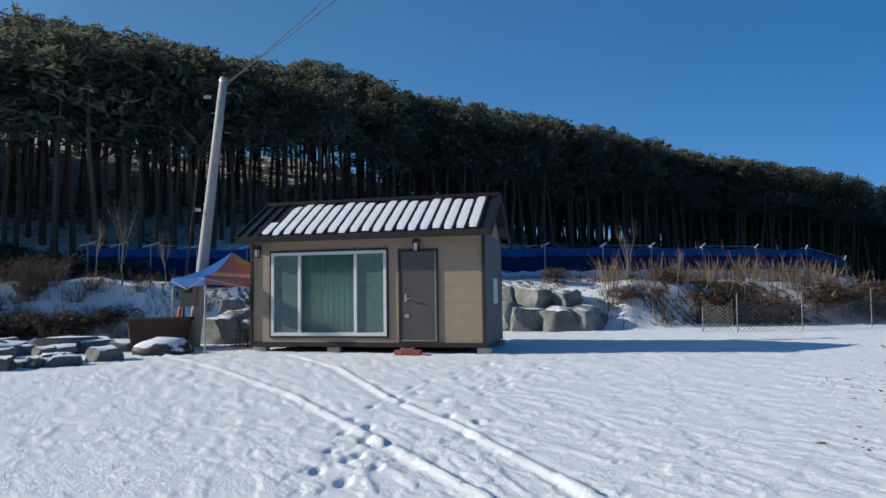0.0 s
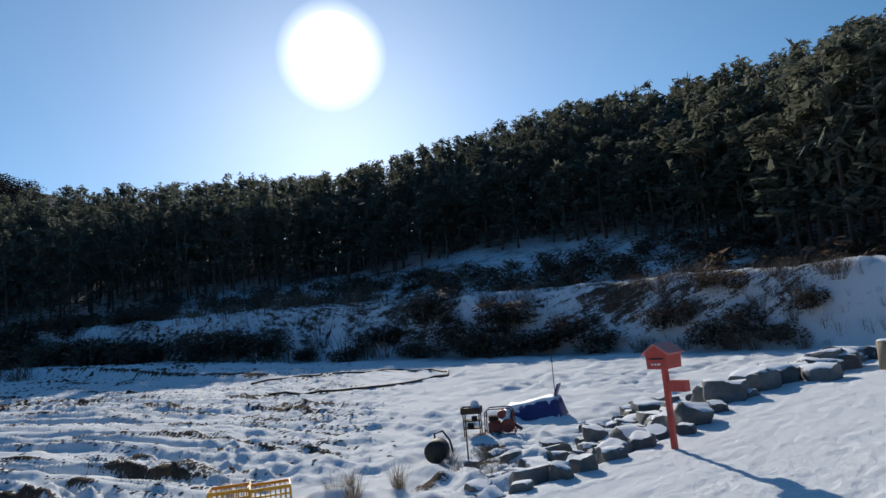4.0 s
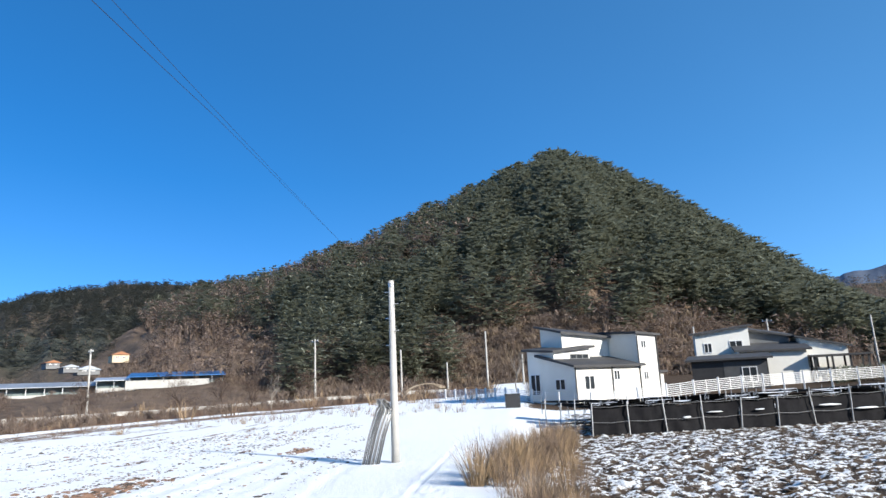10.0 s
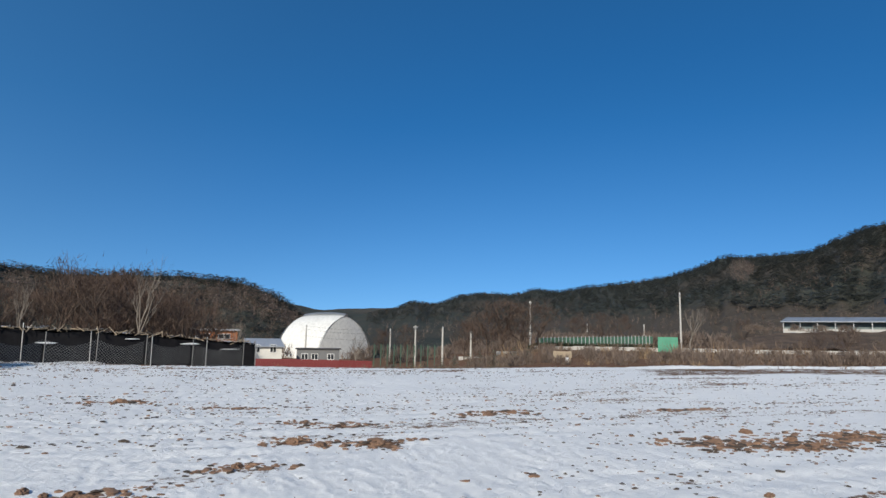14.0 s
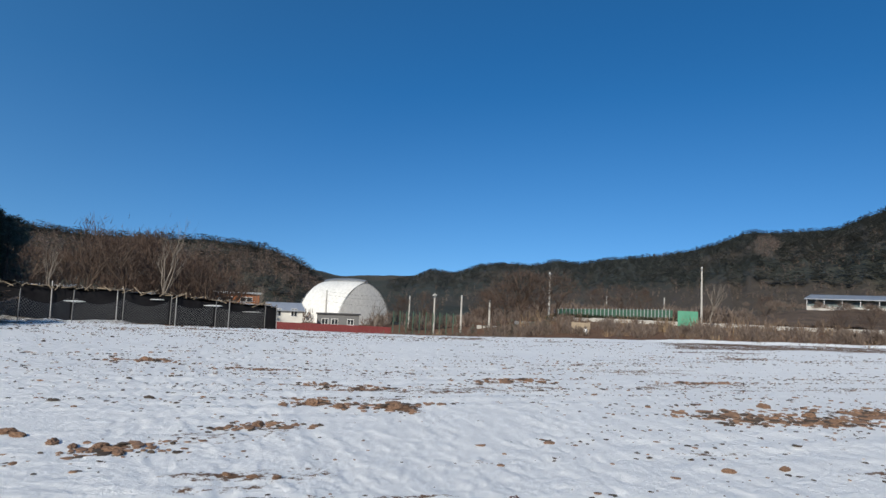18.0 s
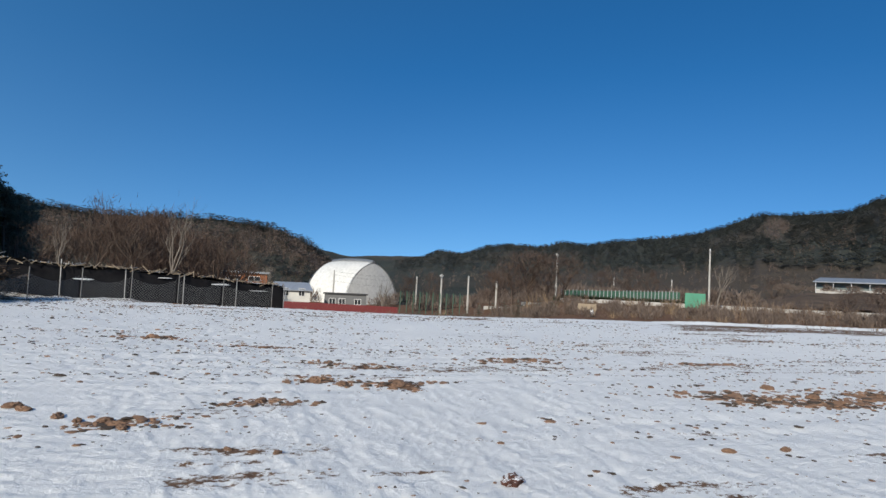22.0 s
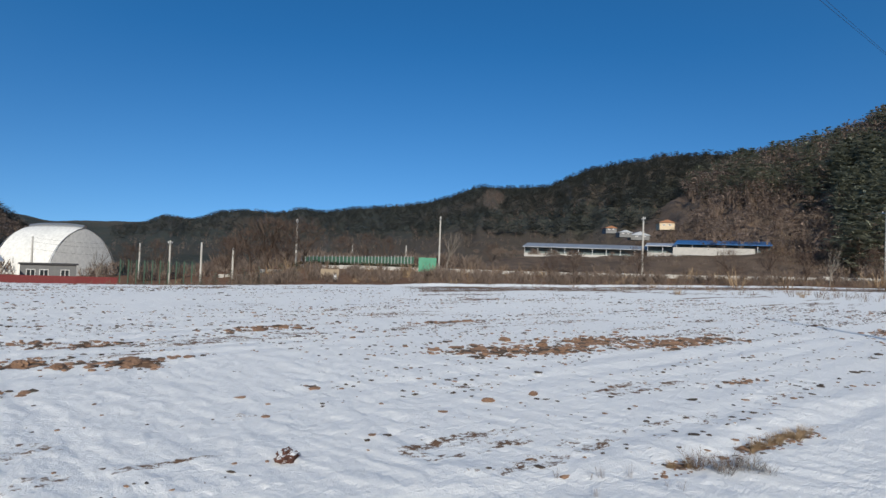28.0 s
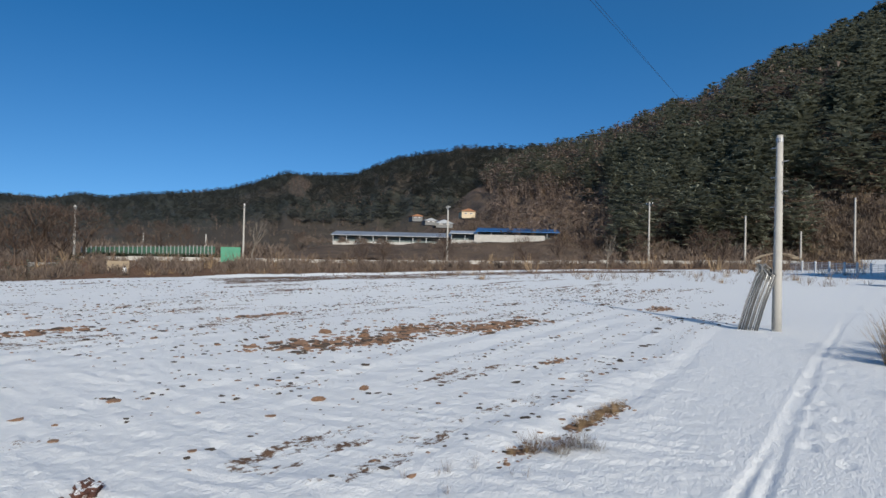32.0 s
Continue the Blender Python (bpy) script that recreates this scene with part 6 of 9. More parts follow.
def bare_tree(seed, height, material, levels=4, spread=0.55, trunk=0.12):
    """A leafless tree: trunk and boughs as one part, fine twigs as the other."""
    rng = random.Random(seed)
    bm, tw = bmesh.new(), bmesh.new()

    def grow(p, d, l, r, level):
        q = p + d * l * 0.5 + Vector((rng.uniform(-1, 1), rng.uniform(-1, 1), 0)) * l * 0.06
        e = p + d * l
        if level >= levels - 1:
            strips(tw, p, d, l, max(r, height * 0.0011), Vector((rng.uniform(-0.5, 0.5), rng.uniform(-0.5, 0.5), rng.uniform(-0.1, 0.4))), rng, 2)
            for _ in range(4 if levels < 5 else 6):
                strips(tw, p + d * l * rng.uniform(0.3, 1), (d + Vector((rng.uniform(-1, 1), rng.uniform(-1, 1), rng.uniform(-0.3, 0.8))) * 0.8).normalized(), l * rng.uniform(0.3, 0.7), height * (0.0008 if levels < 5 else 0.0019), Vector((0, 0, 0)), rng, 1)
            return
        tube(bm, [p, q, e], [r, r * 0.85, r * 0.68], 5 if level < 2 else 3, False)
        n = 3 if level else 5
        for k in range(n + (level == 0)):
            a = rng.uniform(0, 6.28)
            s = spread * rng.uniform(0.6, 1.3)
            dd = (d + Vector((math.cos(a) * s, math.sin(a) * s, rng.uniform(-0.1, 0.35)))).normalized()
            grow(p.lerp(e, rng.uniform(0.55, 1.0)), dd, l * rng.uniform(0.55, 0.8), r * rng.uniform(0.45, 0.62), level + 1)

    grow(Vector((0, 0, -0.2)), Vector((rng.uniform(-0.05, 0.05), rng.uniform(-0.05, 0.05), 1)).normalized(), height * 0.42, trunk, 0)
    if levels < 5:
        return mesh_from("trunk", bm, material, True), mesh_from("crown", tw, material)
    # a haze of fine upright twigs
    tw.free()
    verts, faces = [], []
    for _ in range(34):
        a, h, k = rng.uniform(0, 6.28), rng.uniform(0.3, 0.92), rng.uniform(0.05, 0.3)
        w = k * height * math.sin(min(1.0, (1.08 - h) * 1.9) * 1.57)
        c = Vector((math.cos(a) * w, math.sin(a) * w, h * height))
        for _ in range(28):
            p = c + Vector((rng.gauss(0, 1), rng.gauss(0, 1), rng.gauss(0, 0.9))) * height * 0.05
            d = (Vector((p.x, p.y, 0)) * 0.12 + Vector((rng.gauss(0, 0.45), rng.gauss(0, 0.45), 1))).normalized() * height * rng.uniform(0.05, 0.1)
            b = d.cross(Vector((rng.gauss(0, 1), rng.gauss(0, 1), 0.1))).normalized() * height * 0.0026
            q = len(verts)
            verts += [p - b, p + b, p + d]
            faces.append((q, q + 1, q + 2))
    return mesh_from("trunk", bm, material, True), raw_mesh("crown", [tuple(v) for v in verts], faces, M["willowtwigs"])


M["twigs"] = leafy("brown_twig_haze", (0.14, 0.108, 0.09), (0.27, 0.212, 0.172), 0.4)
M["willowbark"] = paint("dark_willow_bark", (0.07, 0.05, 0.04), (0.13, 0.095, 0.075), 0.7, 0.9, 0, 0.2, 12)
M["willowtwigs"] = leafy("red_brown_willow_twigs", (0.085, 0.058, 0.046), (0.165, 0.115, 0.09), 0.4)
WILLOWS = [bare_tree(300 + i, 7.0, M["willowbark"], 5, 0.6, 0.1) for i in range(4)]
GAUNT = [bare_tree(310 + i, 7.0, M["greytwig"], 4, 0.4, 0.1) for i in range(3)]


def set_tree(az, r, h, kinds, i, label, group, sink=0.0, wide=1.0):
    p = put(az, r, sink)
    ob = thing("bare_tree", label, "tree", Matrix.Translation(p) @ Matrix.Rotation(i * 1.9, 4, "Z") @ Matrix.Diagonal((h / 7 * wide, h / 7 * wide, h / 7, 1)), group)
    shared("trunk", kinds[i % len(kinds)][0], ob, Matrix())
    shared("crown", kinds[i % len(kinds)][1], ob, Matrix())


def make_bare_trees():
    rng = random.Random(44)
    brown, grey = "leafless brown willow beyond the field", "leafless grey tree beyond the field"
    # along the far edge of the big field
    for i, (az, r, h, w) in enumerate([(318, 62, 8, 1.1), (315.5, 60, 7, 1.3), (313.4, 66, 9, 1.2), (311, 62, 7.5, 1.4), (309.2, 60, 7.5, 1.3), (307.4, 70, 7, 1.2), (317, 70, 8, 1.2), (312, 72, 8, 1.3), (320, 66, 6, 1.2), (322, 64, 5.5, 1.2), (314.5, 75, 9, 1.2),
                                       (310, 74, 8, 1.2), (316.2, 64, 7, 1.5), (314.2, 68, 7.5, 1.6), (312.3, 64, 6.5, 1.6), (310.4, 68, 6.5, 1.6), (308.4, 64, 5.5, 1.6), (306.2, 74, 5.5, 1.5), (318.8, 70, 6, 1.6), (321, 72, 5.5, 1.6), (283.6, 76, 6.6, 1.7), (282.2, 74, 6.8, 1.7), (280.6, 76, 6.3, 1.7), (278.8, 82, 6.4, 1.5), (284.8, 80, 6, 1.5), (285.5, 86, 5.2, 1.2), (292.8, 92, 5.5, 1.2), (290.5, 96, 6, 1.1), (275.4, 110, 6, 1.4), (273.6, 112, 6.2, 1.4), (271.8, 115, 6, 1.3), (262.5, 120, 5.5, 1.2),
                                       (250, 78, 4, 1.4), (243, 62, 3.4, 1.5), (237.5, 70, 3.5, 1.5), (255.5, 66, 3.2, 1.5), (228.5, 84, 5, 1.3), (226.8, 70, 4.0, 1.3), (233, 80, 4, 1.4), (257.5, 64, 3.0, 1.4), (240, 82, 4.5, 1.5)]):
        set_tree(az, r, h, WILLOWS, i, brown, "bare trees beyond the field", 0.1, w)
    for i, (az, r, h, w) in enumerate([(312.6, 58, 9.5, 0.8), (320.6, 60, 6.5, 0.7), (266.4, 82, 5.8, 1.5), (295.0, 74, 5.0, 1.1), (305, 90, 7, 0.9), (215.0, 66, 4.5, 1.2), (236, 66, 4, 1.2)]):
        set_tree(az, r, h, GAUNT, i, grey, "bare trees beyond the field", 0.1, w)
    # saplings on the bank, poplars to the south
    for i, (az, r, h) in enumerate([(26.5, 25.2, 3.6), (28.4, 25.6, 2.8), (23.4, 25.0, 2.2), (-16, 24.5, 2.6), (-20, 25.0, 2.4)]):
        set_tree(az, r, h, GAUNT, i, "thin bare sapling on the snowy bank", "saplings on the bank", 0.1, 0.7)
    for i in range(34):
        az = 145.5 + i * 0.42 + rng.uniform(-0.15, 0.15)
        set_tree(az, rng.uniform(100, 118), rng.uniform(6, 8.5) * (1 - max(0, az - 154) * 0.06), WILLOWS, i, "slender leafless brown tree in a row beyond the ploughed field", "row of trees beyond the ploughed field", 0.2, 0.55)
    for i in range(26):
        az = rng.uniform(100, 145)
        set_tree(az, rng.uniform(84, 100) + (az - 100) * 0.6, rng.uniform(3.5, 6), WILLOWS, i, "leafless brown tree at the foot of the wood", "trees at the foot of the wood", 0.2, 1.2)


def make_valley_scrub():
    """Brown bushes in the haze between the field and the hills."""
    kinds = [haze_bush(330 + i) for i in range(5)]
    rng = random.Random(47)
    rows = []
    for _ in range(1150):
        az = rng.uniform(222, 312)
        edge = float(far_edge(np.array(az)))
        r = edge + 3 + (165 - edge) * rng.random() ** 1.4
        if 84 < r < 94 or (az > 286 and r < 60):
            continue
        p = put(az, r)
        h = rng.uniform(0.5, 1.3) if r < 84 else rng.uniform(1.2, 3.6)
        if 236 < az < 264 and r > 92:
            p.z = float(np.interp(r, [94, 118, 150], [0.5, 3.3, 3.8]))
            h *= 0.45
        rows.append((p.x, p.y, p.z - 0.1, rng.uniform(0, 6), h * rng.uniform(1.0, 1.5), h))
    scatter("valley_scrub", "hazy brown bushes and saplings between the field and the hills", "scrub", M["twigs"], kinds, rows)


def haze_bush(seed):
    rng = random.Random(seed)
    verts, faces = [], []
    for _ in range(110):
        a, r, h = rng.uniform(0, 6.28), rng.uniform(0, 0.5), rng.uniform(0, 0.62)
        p = Vector((math.cos(a) * r * (1 - h * 0.4), math.sin(a) * r * (1 - h * 0.4), h))
        d = Vector((p.x * 0.6 + rng.gauss(0, 0.3), p.y * 0.6 + rng.gauss(0, 0.3), 1)).normalized() * rng.uniform(0.2, 0.42)
        b = d.cross(Vector((rng.gauss(0, 1), rng.gauss(0, 1), 0.1))).normalized() * 0.022
        q = len(verts)
        verts += [tuple(p - b), tuple(p + b), tuple(p + d)]
        faces.append((q, q + 1, q + 2))
    return np.array(verts), np.array(faces)


def make_foot_scrub():
    """Bushes and saplings at the foot of the conical hill, brown and here and there straw-pale."""
    kinds = [haze_bush(340 + i) for i in range(5)]
    rng = random.Random(49)
    brown, pale = [], []
    for _ in range(2300):
        az = rng.uniform(188, 250)
        s = float(np.interp(az, [188, 198, 206, 226, 234, 250], [0.2, 0.24, 0.14, 0.14, 0.24, 0.18])) * rng.random() ** 1.2
        x, y, z = peak_hill.at(np.array([az]), np.array([s]))[0]
        h = rng.uniform(1.0, 2.8)
        (pale if rng.random() < 0.25 else brown).append((x, y, z - 0.2, rng.uniform(0, 6), h * rng.uniform(0.9, 1.4), h))
    scatter("foot_scrub", "bare brown bushes on the foot of the hill", "scrub", M["twigs"], kinds, brown)
    scatter("pale_scrub", "pale dry bushes on the foot of the hill", "scrub", M["palewood"], kinds, pale)


M["palewood"] = leafy("pale_dry_bushes", (0.2, 0.15, 0.11), (0.36, 0.28, 0.2), 0.4)
make_bare_trees()
make_valley_scrub()
make_foot_scrub()


# ---- utility poles and wires ----
def make_pole(az, r, h, label, group="", top_shift=(0, 0), arms=True, rad=0.16, extras=()):
    p = put(az, r, 0.05)
    ob = thing("utility_pole", label, "pole", Matrix.Translation(p), group)
    bm = bmesh.new()
    tube(bm, [(top_shift[0] * k, top_shift[1] * k, h * k) for k in (0, 0.25, 0.5, 0.75, 1)], [rad * (1 - 0.09 * i) for i in range(5)], 12)
    part("shaft", bm, M["concrete"], ob, "", True)
    tx, ty = top_shift
    if arms:
        bm = boxes((tx - 0.7, ty - 0.04, h - 0.35, tx + 0.7, ty + 0.04, h - 0.27))
        part("crossarm", bm, M["galv"], ob)
        for dx in (-0.6, 0.0, 0.6):
            bm = bmesh.new()
            tube(bm, [(tx + dx, ty, h - 0.268), (tx + dx, ty, h - 0.1)], [0.05, 0.03], 8)
            part("insulator", bm, M["white"], ob)
    else:
        for k in range(5):
            bm = bmesh.new()
            z = h * (0.94 - 0.075 * k)
            s = rad * 0.66
            tube(bm, [(tx * 0.9 - s * (1 if k % 2 else -1), ty * 0.9, z), (tx * 0.9 - (s + 0.16) * (1 if k % 2 else -1), ty * 0.9, z)], 0.012, 5)
            part("step_bolt", bm, M["galv"], ob)
        bm = bmesh.new()
        tube(bm, [(tx, ty, h - 0.16), (tx, ty, h - 0.06)], rad * 0.72, 12)
        part("band", bm, M["galv"], ob)
    return ob, p


pole_a, base_a = make_pole(21.2, 18.6, 7.5, "leaning grey concrete utility pole with a meter box beside the cabin", top_shift=(0.66, 0.3), arms=False, rad=0.17)
part("meter_box", boxes((-0.2, -0.34, 1.15, 0.2, -0.17, 1.75)), M["oldwood"], pole_a, "grey meter box")
part("meter_glass", boxes((-0.1, -0.35, 1.5, 0.1, -0.341, 1.68)), M["darkglass"], pole_a)
bm = bmesh.new()
tube(bm, [(-0.26, -0.1, 0.0), (-0.2, -0.12, 1.5), (-0.05, -0.1, 3.2), (0.12, 0.0, 5.2)], 0.025, 6)
part("conduit", bm, M["rubber"], pole_a)
bm = bmesh.new()
tube(bm, [(-0.42, -0.15, 0.0), (-0.38, -0.15, 0.7), (-0.3, -0.12, 1.15)], 0.05, 8)
part("cable_duct", bm, M["orange"], pole_a, "orange cable duct")
bm = bmesh.new()
for z in (3.75, 6.9):
    tube(bm, [(0.5 * z / 7.5 - 0.1, 0.3 * z / 7.5 - 0.15, z), (0.5 * z / 7.5 - 0.28, 0.3 * z / 7.5 - 0.15, z)], 0.05, 6)
part("clamp", bm, M["galv"], pole_a)

pole_b, base_b = make_pole(225.3, 15.95, 4.35, "free-standing grey concrete pole at the edge of the track", arms=False, rad=0.105)
FAR_POLES = [(232.4, 88, 8.2), (225.0, 86, 6.0), (217.5, 92, 7.9), (249.7, 88, 8.0), (267.2, 92, 7.9), (279.7, 88, 6.6), (289.8, 84, 5.4), (287.4, 80, 4.7), (284.9, 78, 3.6), (292.0, 100, 5.2), (299.3, 96, 5.6),
             (183.9, 88, 7.4), (187.7, 110, 7.0), (194.6, 105, 7.5), (200.1, 100, 7.0), (214.4, 96, 4.4), (221.0, 98, 4.2), (274.8, 130, 4.4), (270.1, 120, 4.2)]
tops = {}
for i, (az, r, h) in enumerate(FAR_POLES):
    ob, p = make_pole(az, r, h, "slim concrete utility pole beside the valley road", "poles along the road", arms=i in (0, 3, 4, 5, 6, 11, 13), rad=0.15)
    tops[az] = p + Vector((0, 0, h - 0.15))


def wire(name, points, sag, rad, label):
    bm, pts = bmesh.new(), []
    for a, b in zip(points, points[1:]):
        a, b = Vector(a), Vector(b)
        pts += [a.lerp(b, k / 24) - Vector((0, 0, sag * 4 * (k / 24) * (1 - k / 24))) for k in range(0 if not pts else 1, 25)]
    tube(bm, pts, rad, 4, False)
    return tagged(new(name, mesh_from(name, bm, M["rubber"])), label, "cable")


# the line that crosses over the yard from the pole behind to the leaning pole
top_a = base_a + Vector((0.66, 0.3, 7.3))
over = way(300, 60) * 14
far_end = way(228.5, 11.6) * 130 + Vector((0, 0, 1.55))
wire("power_line", [top_a, way(9.4, 24.7) * 17 + Vector((0, 0, 1.55)), over, way(252.1, 31.4) * 22 + Vector((0, 0, 1.55)), way(241.0, 23.5) * 34 + Vector((0, 0, 1.55)), far_end], 0.02, 0.011, "thin black overhead cable")
wire("power_line", [top_a + Vector((0, 0.3, 0.1)), way(11.0, 24.0) * 18 + Vector((0, 0, 1.6)), over + Vector((0.6, 0.2, 0.3)), way(250.6, 31.8) * 24 + Vector((0, 0, 1.55)), way(236.4, 19.7) * 46 + Vector((0, 0, 1.55)), far_end + Vector((0.8, 0, 0.5))], 0.02, 0.01, "thin black overhead cable")
line = sorted((k for k in tops if 216 < k < 300 and k not in (225.0, 221.0, 284.9, 274.8, 270.1, 292.0)), key=float)
for dz in (0.0, -0.5, -1.4):
    wire("power_line", [tops[k] + Vector((0, 0, dz)) for k in line], 0.5, 0.012, "sagging cable along the valley road")


# ---- canopy tent and clutter beside the cabin ----
def make_tent():
    m = Matrix.Translation(put(18.2, 17.7)) @ Matrix.Rotation(radians(41), 4, "Z")
    tent = thing("canopy_tent", "small canopy tent with faded blue, red and yellow roof panels", "tent", m)
    w, h, top = 1.16, 1.84, 2.5
    corners = [(-w, -w), (w, -w), (w, w), (-w, w)]
    mats = [("pink", "faded red panel with a yellow piece"), ("pink", "faded red panel"), ("blue", "blue panel"), ("blue", "blue panel")]
    for i in range(4):
        a, b = corners[i], corners[(i + 1) % 4]
        bm = bmesh.new()
        n = 6
        rows = []
        for k in range(n + 1):
            t = k / n
            z = h + (top - h) * t ** 1.7
            rows.append([bm.verts.new((a[0] * (1 - t) * (1 - q) + b[0] * (1 - t) * q, a[1] * (1 - t) * (1 - q) + b[1] * (1 - t) * q, z - 0.05 * math.sin(q * math.pi) * (1 - t))) for q in np.linspace(0, 1, 7)])
        skirt = [bm.verts.new(v.co + Vector((0, 0, -0.2 + 0.02 * math.sin(j * 2)))) for j, v in enumerate(rows[0])]
        for r0, r1 in zip([skirt] + rows, rows):
            for j in range(len(r0) - 1):
                bm.faces.new((r0[j], r0[j + 1], r1[j + 1], r1[j]))
        key, label = mats[i]
        panel = part("roof_panel", bm, M[key], tent, label, True)
        if i == 0:
            panel.data.materials.append(M["mustard"])
            for f in panel.data.polygons:
                if f.center.x > 0.0 and f.center.z > h + 0.3:
                    f.material_index = 1
    for x, y in corners:
        bm = bmesh.new()
        tube(bm, [(x * 0.97, y * 0.97, 0.0), (x * 0.97, y * 0.97, h)], 0.022, 8)
        box(bm, x * 0.97 - 0.06, y * 0.97 - 0.06, 0, x * 0.97 + 0.06, y * 0.97 + 0.06, 0.02)
        part("leg", bm, M["galv"], tent)
    bm = bmesh.new()
    for i in range(4):
        a, b = corners[i], corners[(i + 1) % 4]
        tube(bm, [(a[0], a[1], h - 0.05), ((a[0] + b[0]) / 2, (a[1] + b[1]) / 2, h - 0.3), (b[0], b[1], h - 0.05)], 0.014, 5)
    part("truss", bm, M["galv"], tent)


make_tent()


def make_bin():
    p = put(24.0, 17.7)
    ob = thing("storage_bin", "large dark bin standing at the foot of the bank", "bin", Matrix.Translation(p) @ Matrix.Rotation(radians(12), 4, "Z"))
    bm = bmesh.new()
    prism(bm, [(-0.58, 0), (0.58, 0), (0.7, 0.8), (-0.7, 0.8)], 0.9)
    soften(bm, 0.03)
    part("body", bm, M["rust"], ob)
    part("rim", boxes((-0.74, -0.04, 0.74, 0.74, 0.0, 0.82), (-0.74, 0.9, 0.74, 0.74, 0.94, 0.82)), M["rust"], ob)
    q = put(23.3, 16.9)
    cover = thing("covered_pile", "low heap under black sheeting with snow on it", "heap", Matrix.Translation(q))
    bm = bmesh.new()
    bmesh.ops.create_icosphere(bm, subdivisions=3, radius=0.5)
    for v in bm.verts:
        k = noise.noise(v.co * 3.1) * 0.22
        v.co *= 1 + k
        v.co.z = max(v.co.z, -0.05) * 0.8
        v.co.x *= 1.5
    part("sheeting", bm, M["snowrubber"], cover, "", True)
    # stool and gas bottle under the tent
    s = put(17.4, 18.0)
    st = thing("stool", "dark stool with thin legs under the tent", "stool", Matrix.Translation(s))
    bm = bmesh.new()
    tube(bm, [(0, 0, 0.42), (0, 0, 0.46)], 0.17, 12)
    part("seat", bm, M["trim"], st)
    for k in range(4):
        a = k * 1.571 + 0.6
        bm = bmesh.new()
        tube(bm, [(math.cos(a) * 0.17, math.sin(a) * 0.17, 0), (math.cos(a) * 0.1, math.sin(a) * 0.1, 0.42)], 0.012, 5)
        part("leg", bm, M["trim"], st)


M["snowrubber"] = paint("snow_dusted_sheeting", (0.012, 0.012, 0.013), (0.03, 0.03, 0.03), 2.5, 0.6, 0, 0.3, 12, snow=0.45)
make_bin()


def make_mailbox():
    p = put(61.5, 8.38, 0.0)
    ob = thing("mailbox", "red wooden mailbox with a gabled lid on a red post", "mailbox", Matrix.Translation(p) @ Matrix.Rotation(radians(30), 4, "Z") @ Matrix.Diagonal((0.86, 0.86, 1, 1)))
    bm = boxes((-0.035, -0.035, -0.1, 0.035, 0.035, 0.92))
    soften(bm, 0.005)
    part("post", bm, M["red"], ob)
    bm = bmesh.new()
    prism(bm, [(-0.15, 0.92), (0.15, 0.92), (0.16, 1.1), (0.0, 1.19), (-0.16, 1.1)], 0.36, Matrix.Translation((0, -0.18, 0)))
    soften(bm, 0.006)
    box_part = part("box", bm, M["red"], ob)
    for s in (-1, 1):
        bm = bmesh.new()
        prism(bm, [(0.0, 1.195), (0.0, 1.212), (s * 0.2, 1.098), (s * 0.2, 1.081)], 0.42, Matrix.Translation((0, -0.21, 0)))
        part("lid_board", bm, M["sunlitred"], box_part, "red lid board in a lighter, sunlit red")
    part("slot", boxes((-0.11, -0.184, 1.03, 0.11, -0.1805, 1.048)), M["rubber"], box_part)
    bm = boxes((-0.08, -0.184, 0.965, -0.05, -0.181, 0.985), (-0.035, -0.184, 0.965, 0.0, -0.181, 0.985), (0.015, -0.184, 0.965, 0.06, -0.181, 0.985))
    part("lettering_bars", bm, M["white"], box_part, "short pale marks")
    part("flag_box", boxes((0.05, -0.06, 0.66, 0.3, 0.06, 0.78)), M["red"], ob, "small red box on the post")


# lighter copy of the mailbox red: sunlight on the lid put into the colour
M["sunlitred"] = paint("sunlit_red_board", (0.62, 0.2, 0.17), (0.7, 0.28, 0.24), 4, 0.5, 0, 0.1)
make_mailbox()


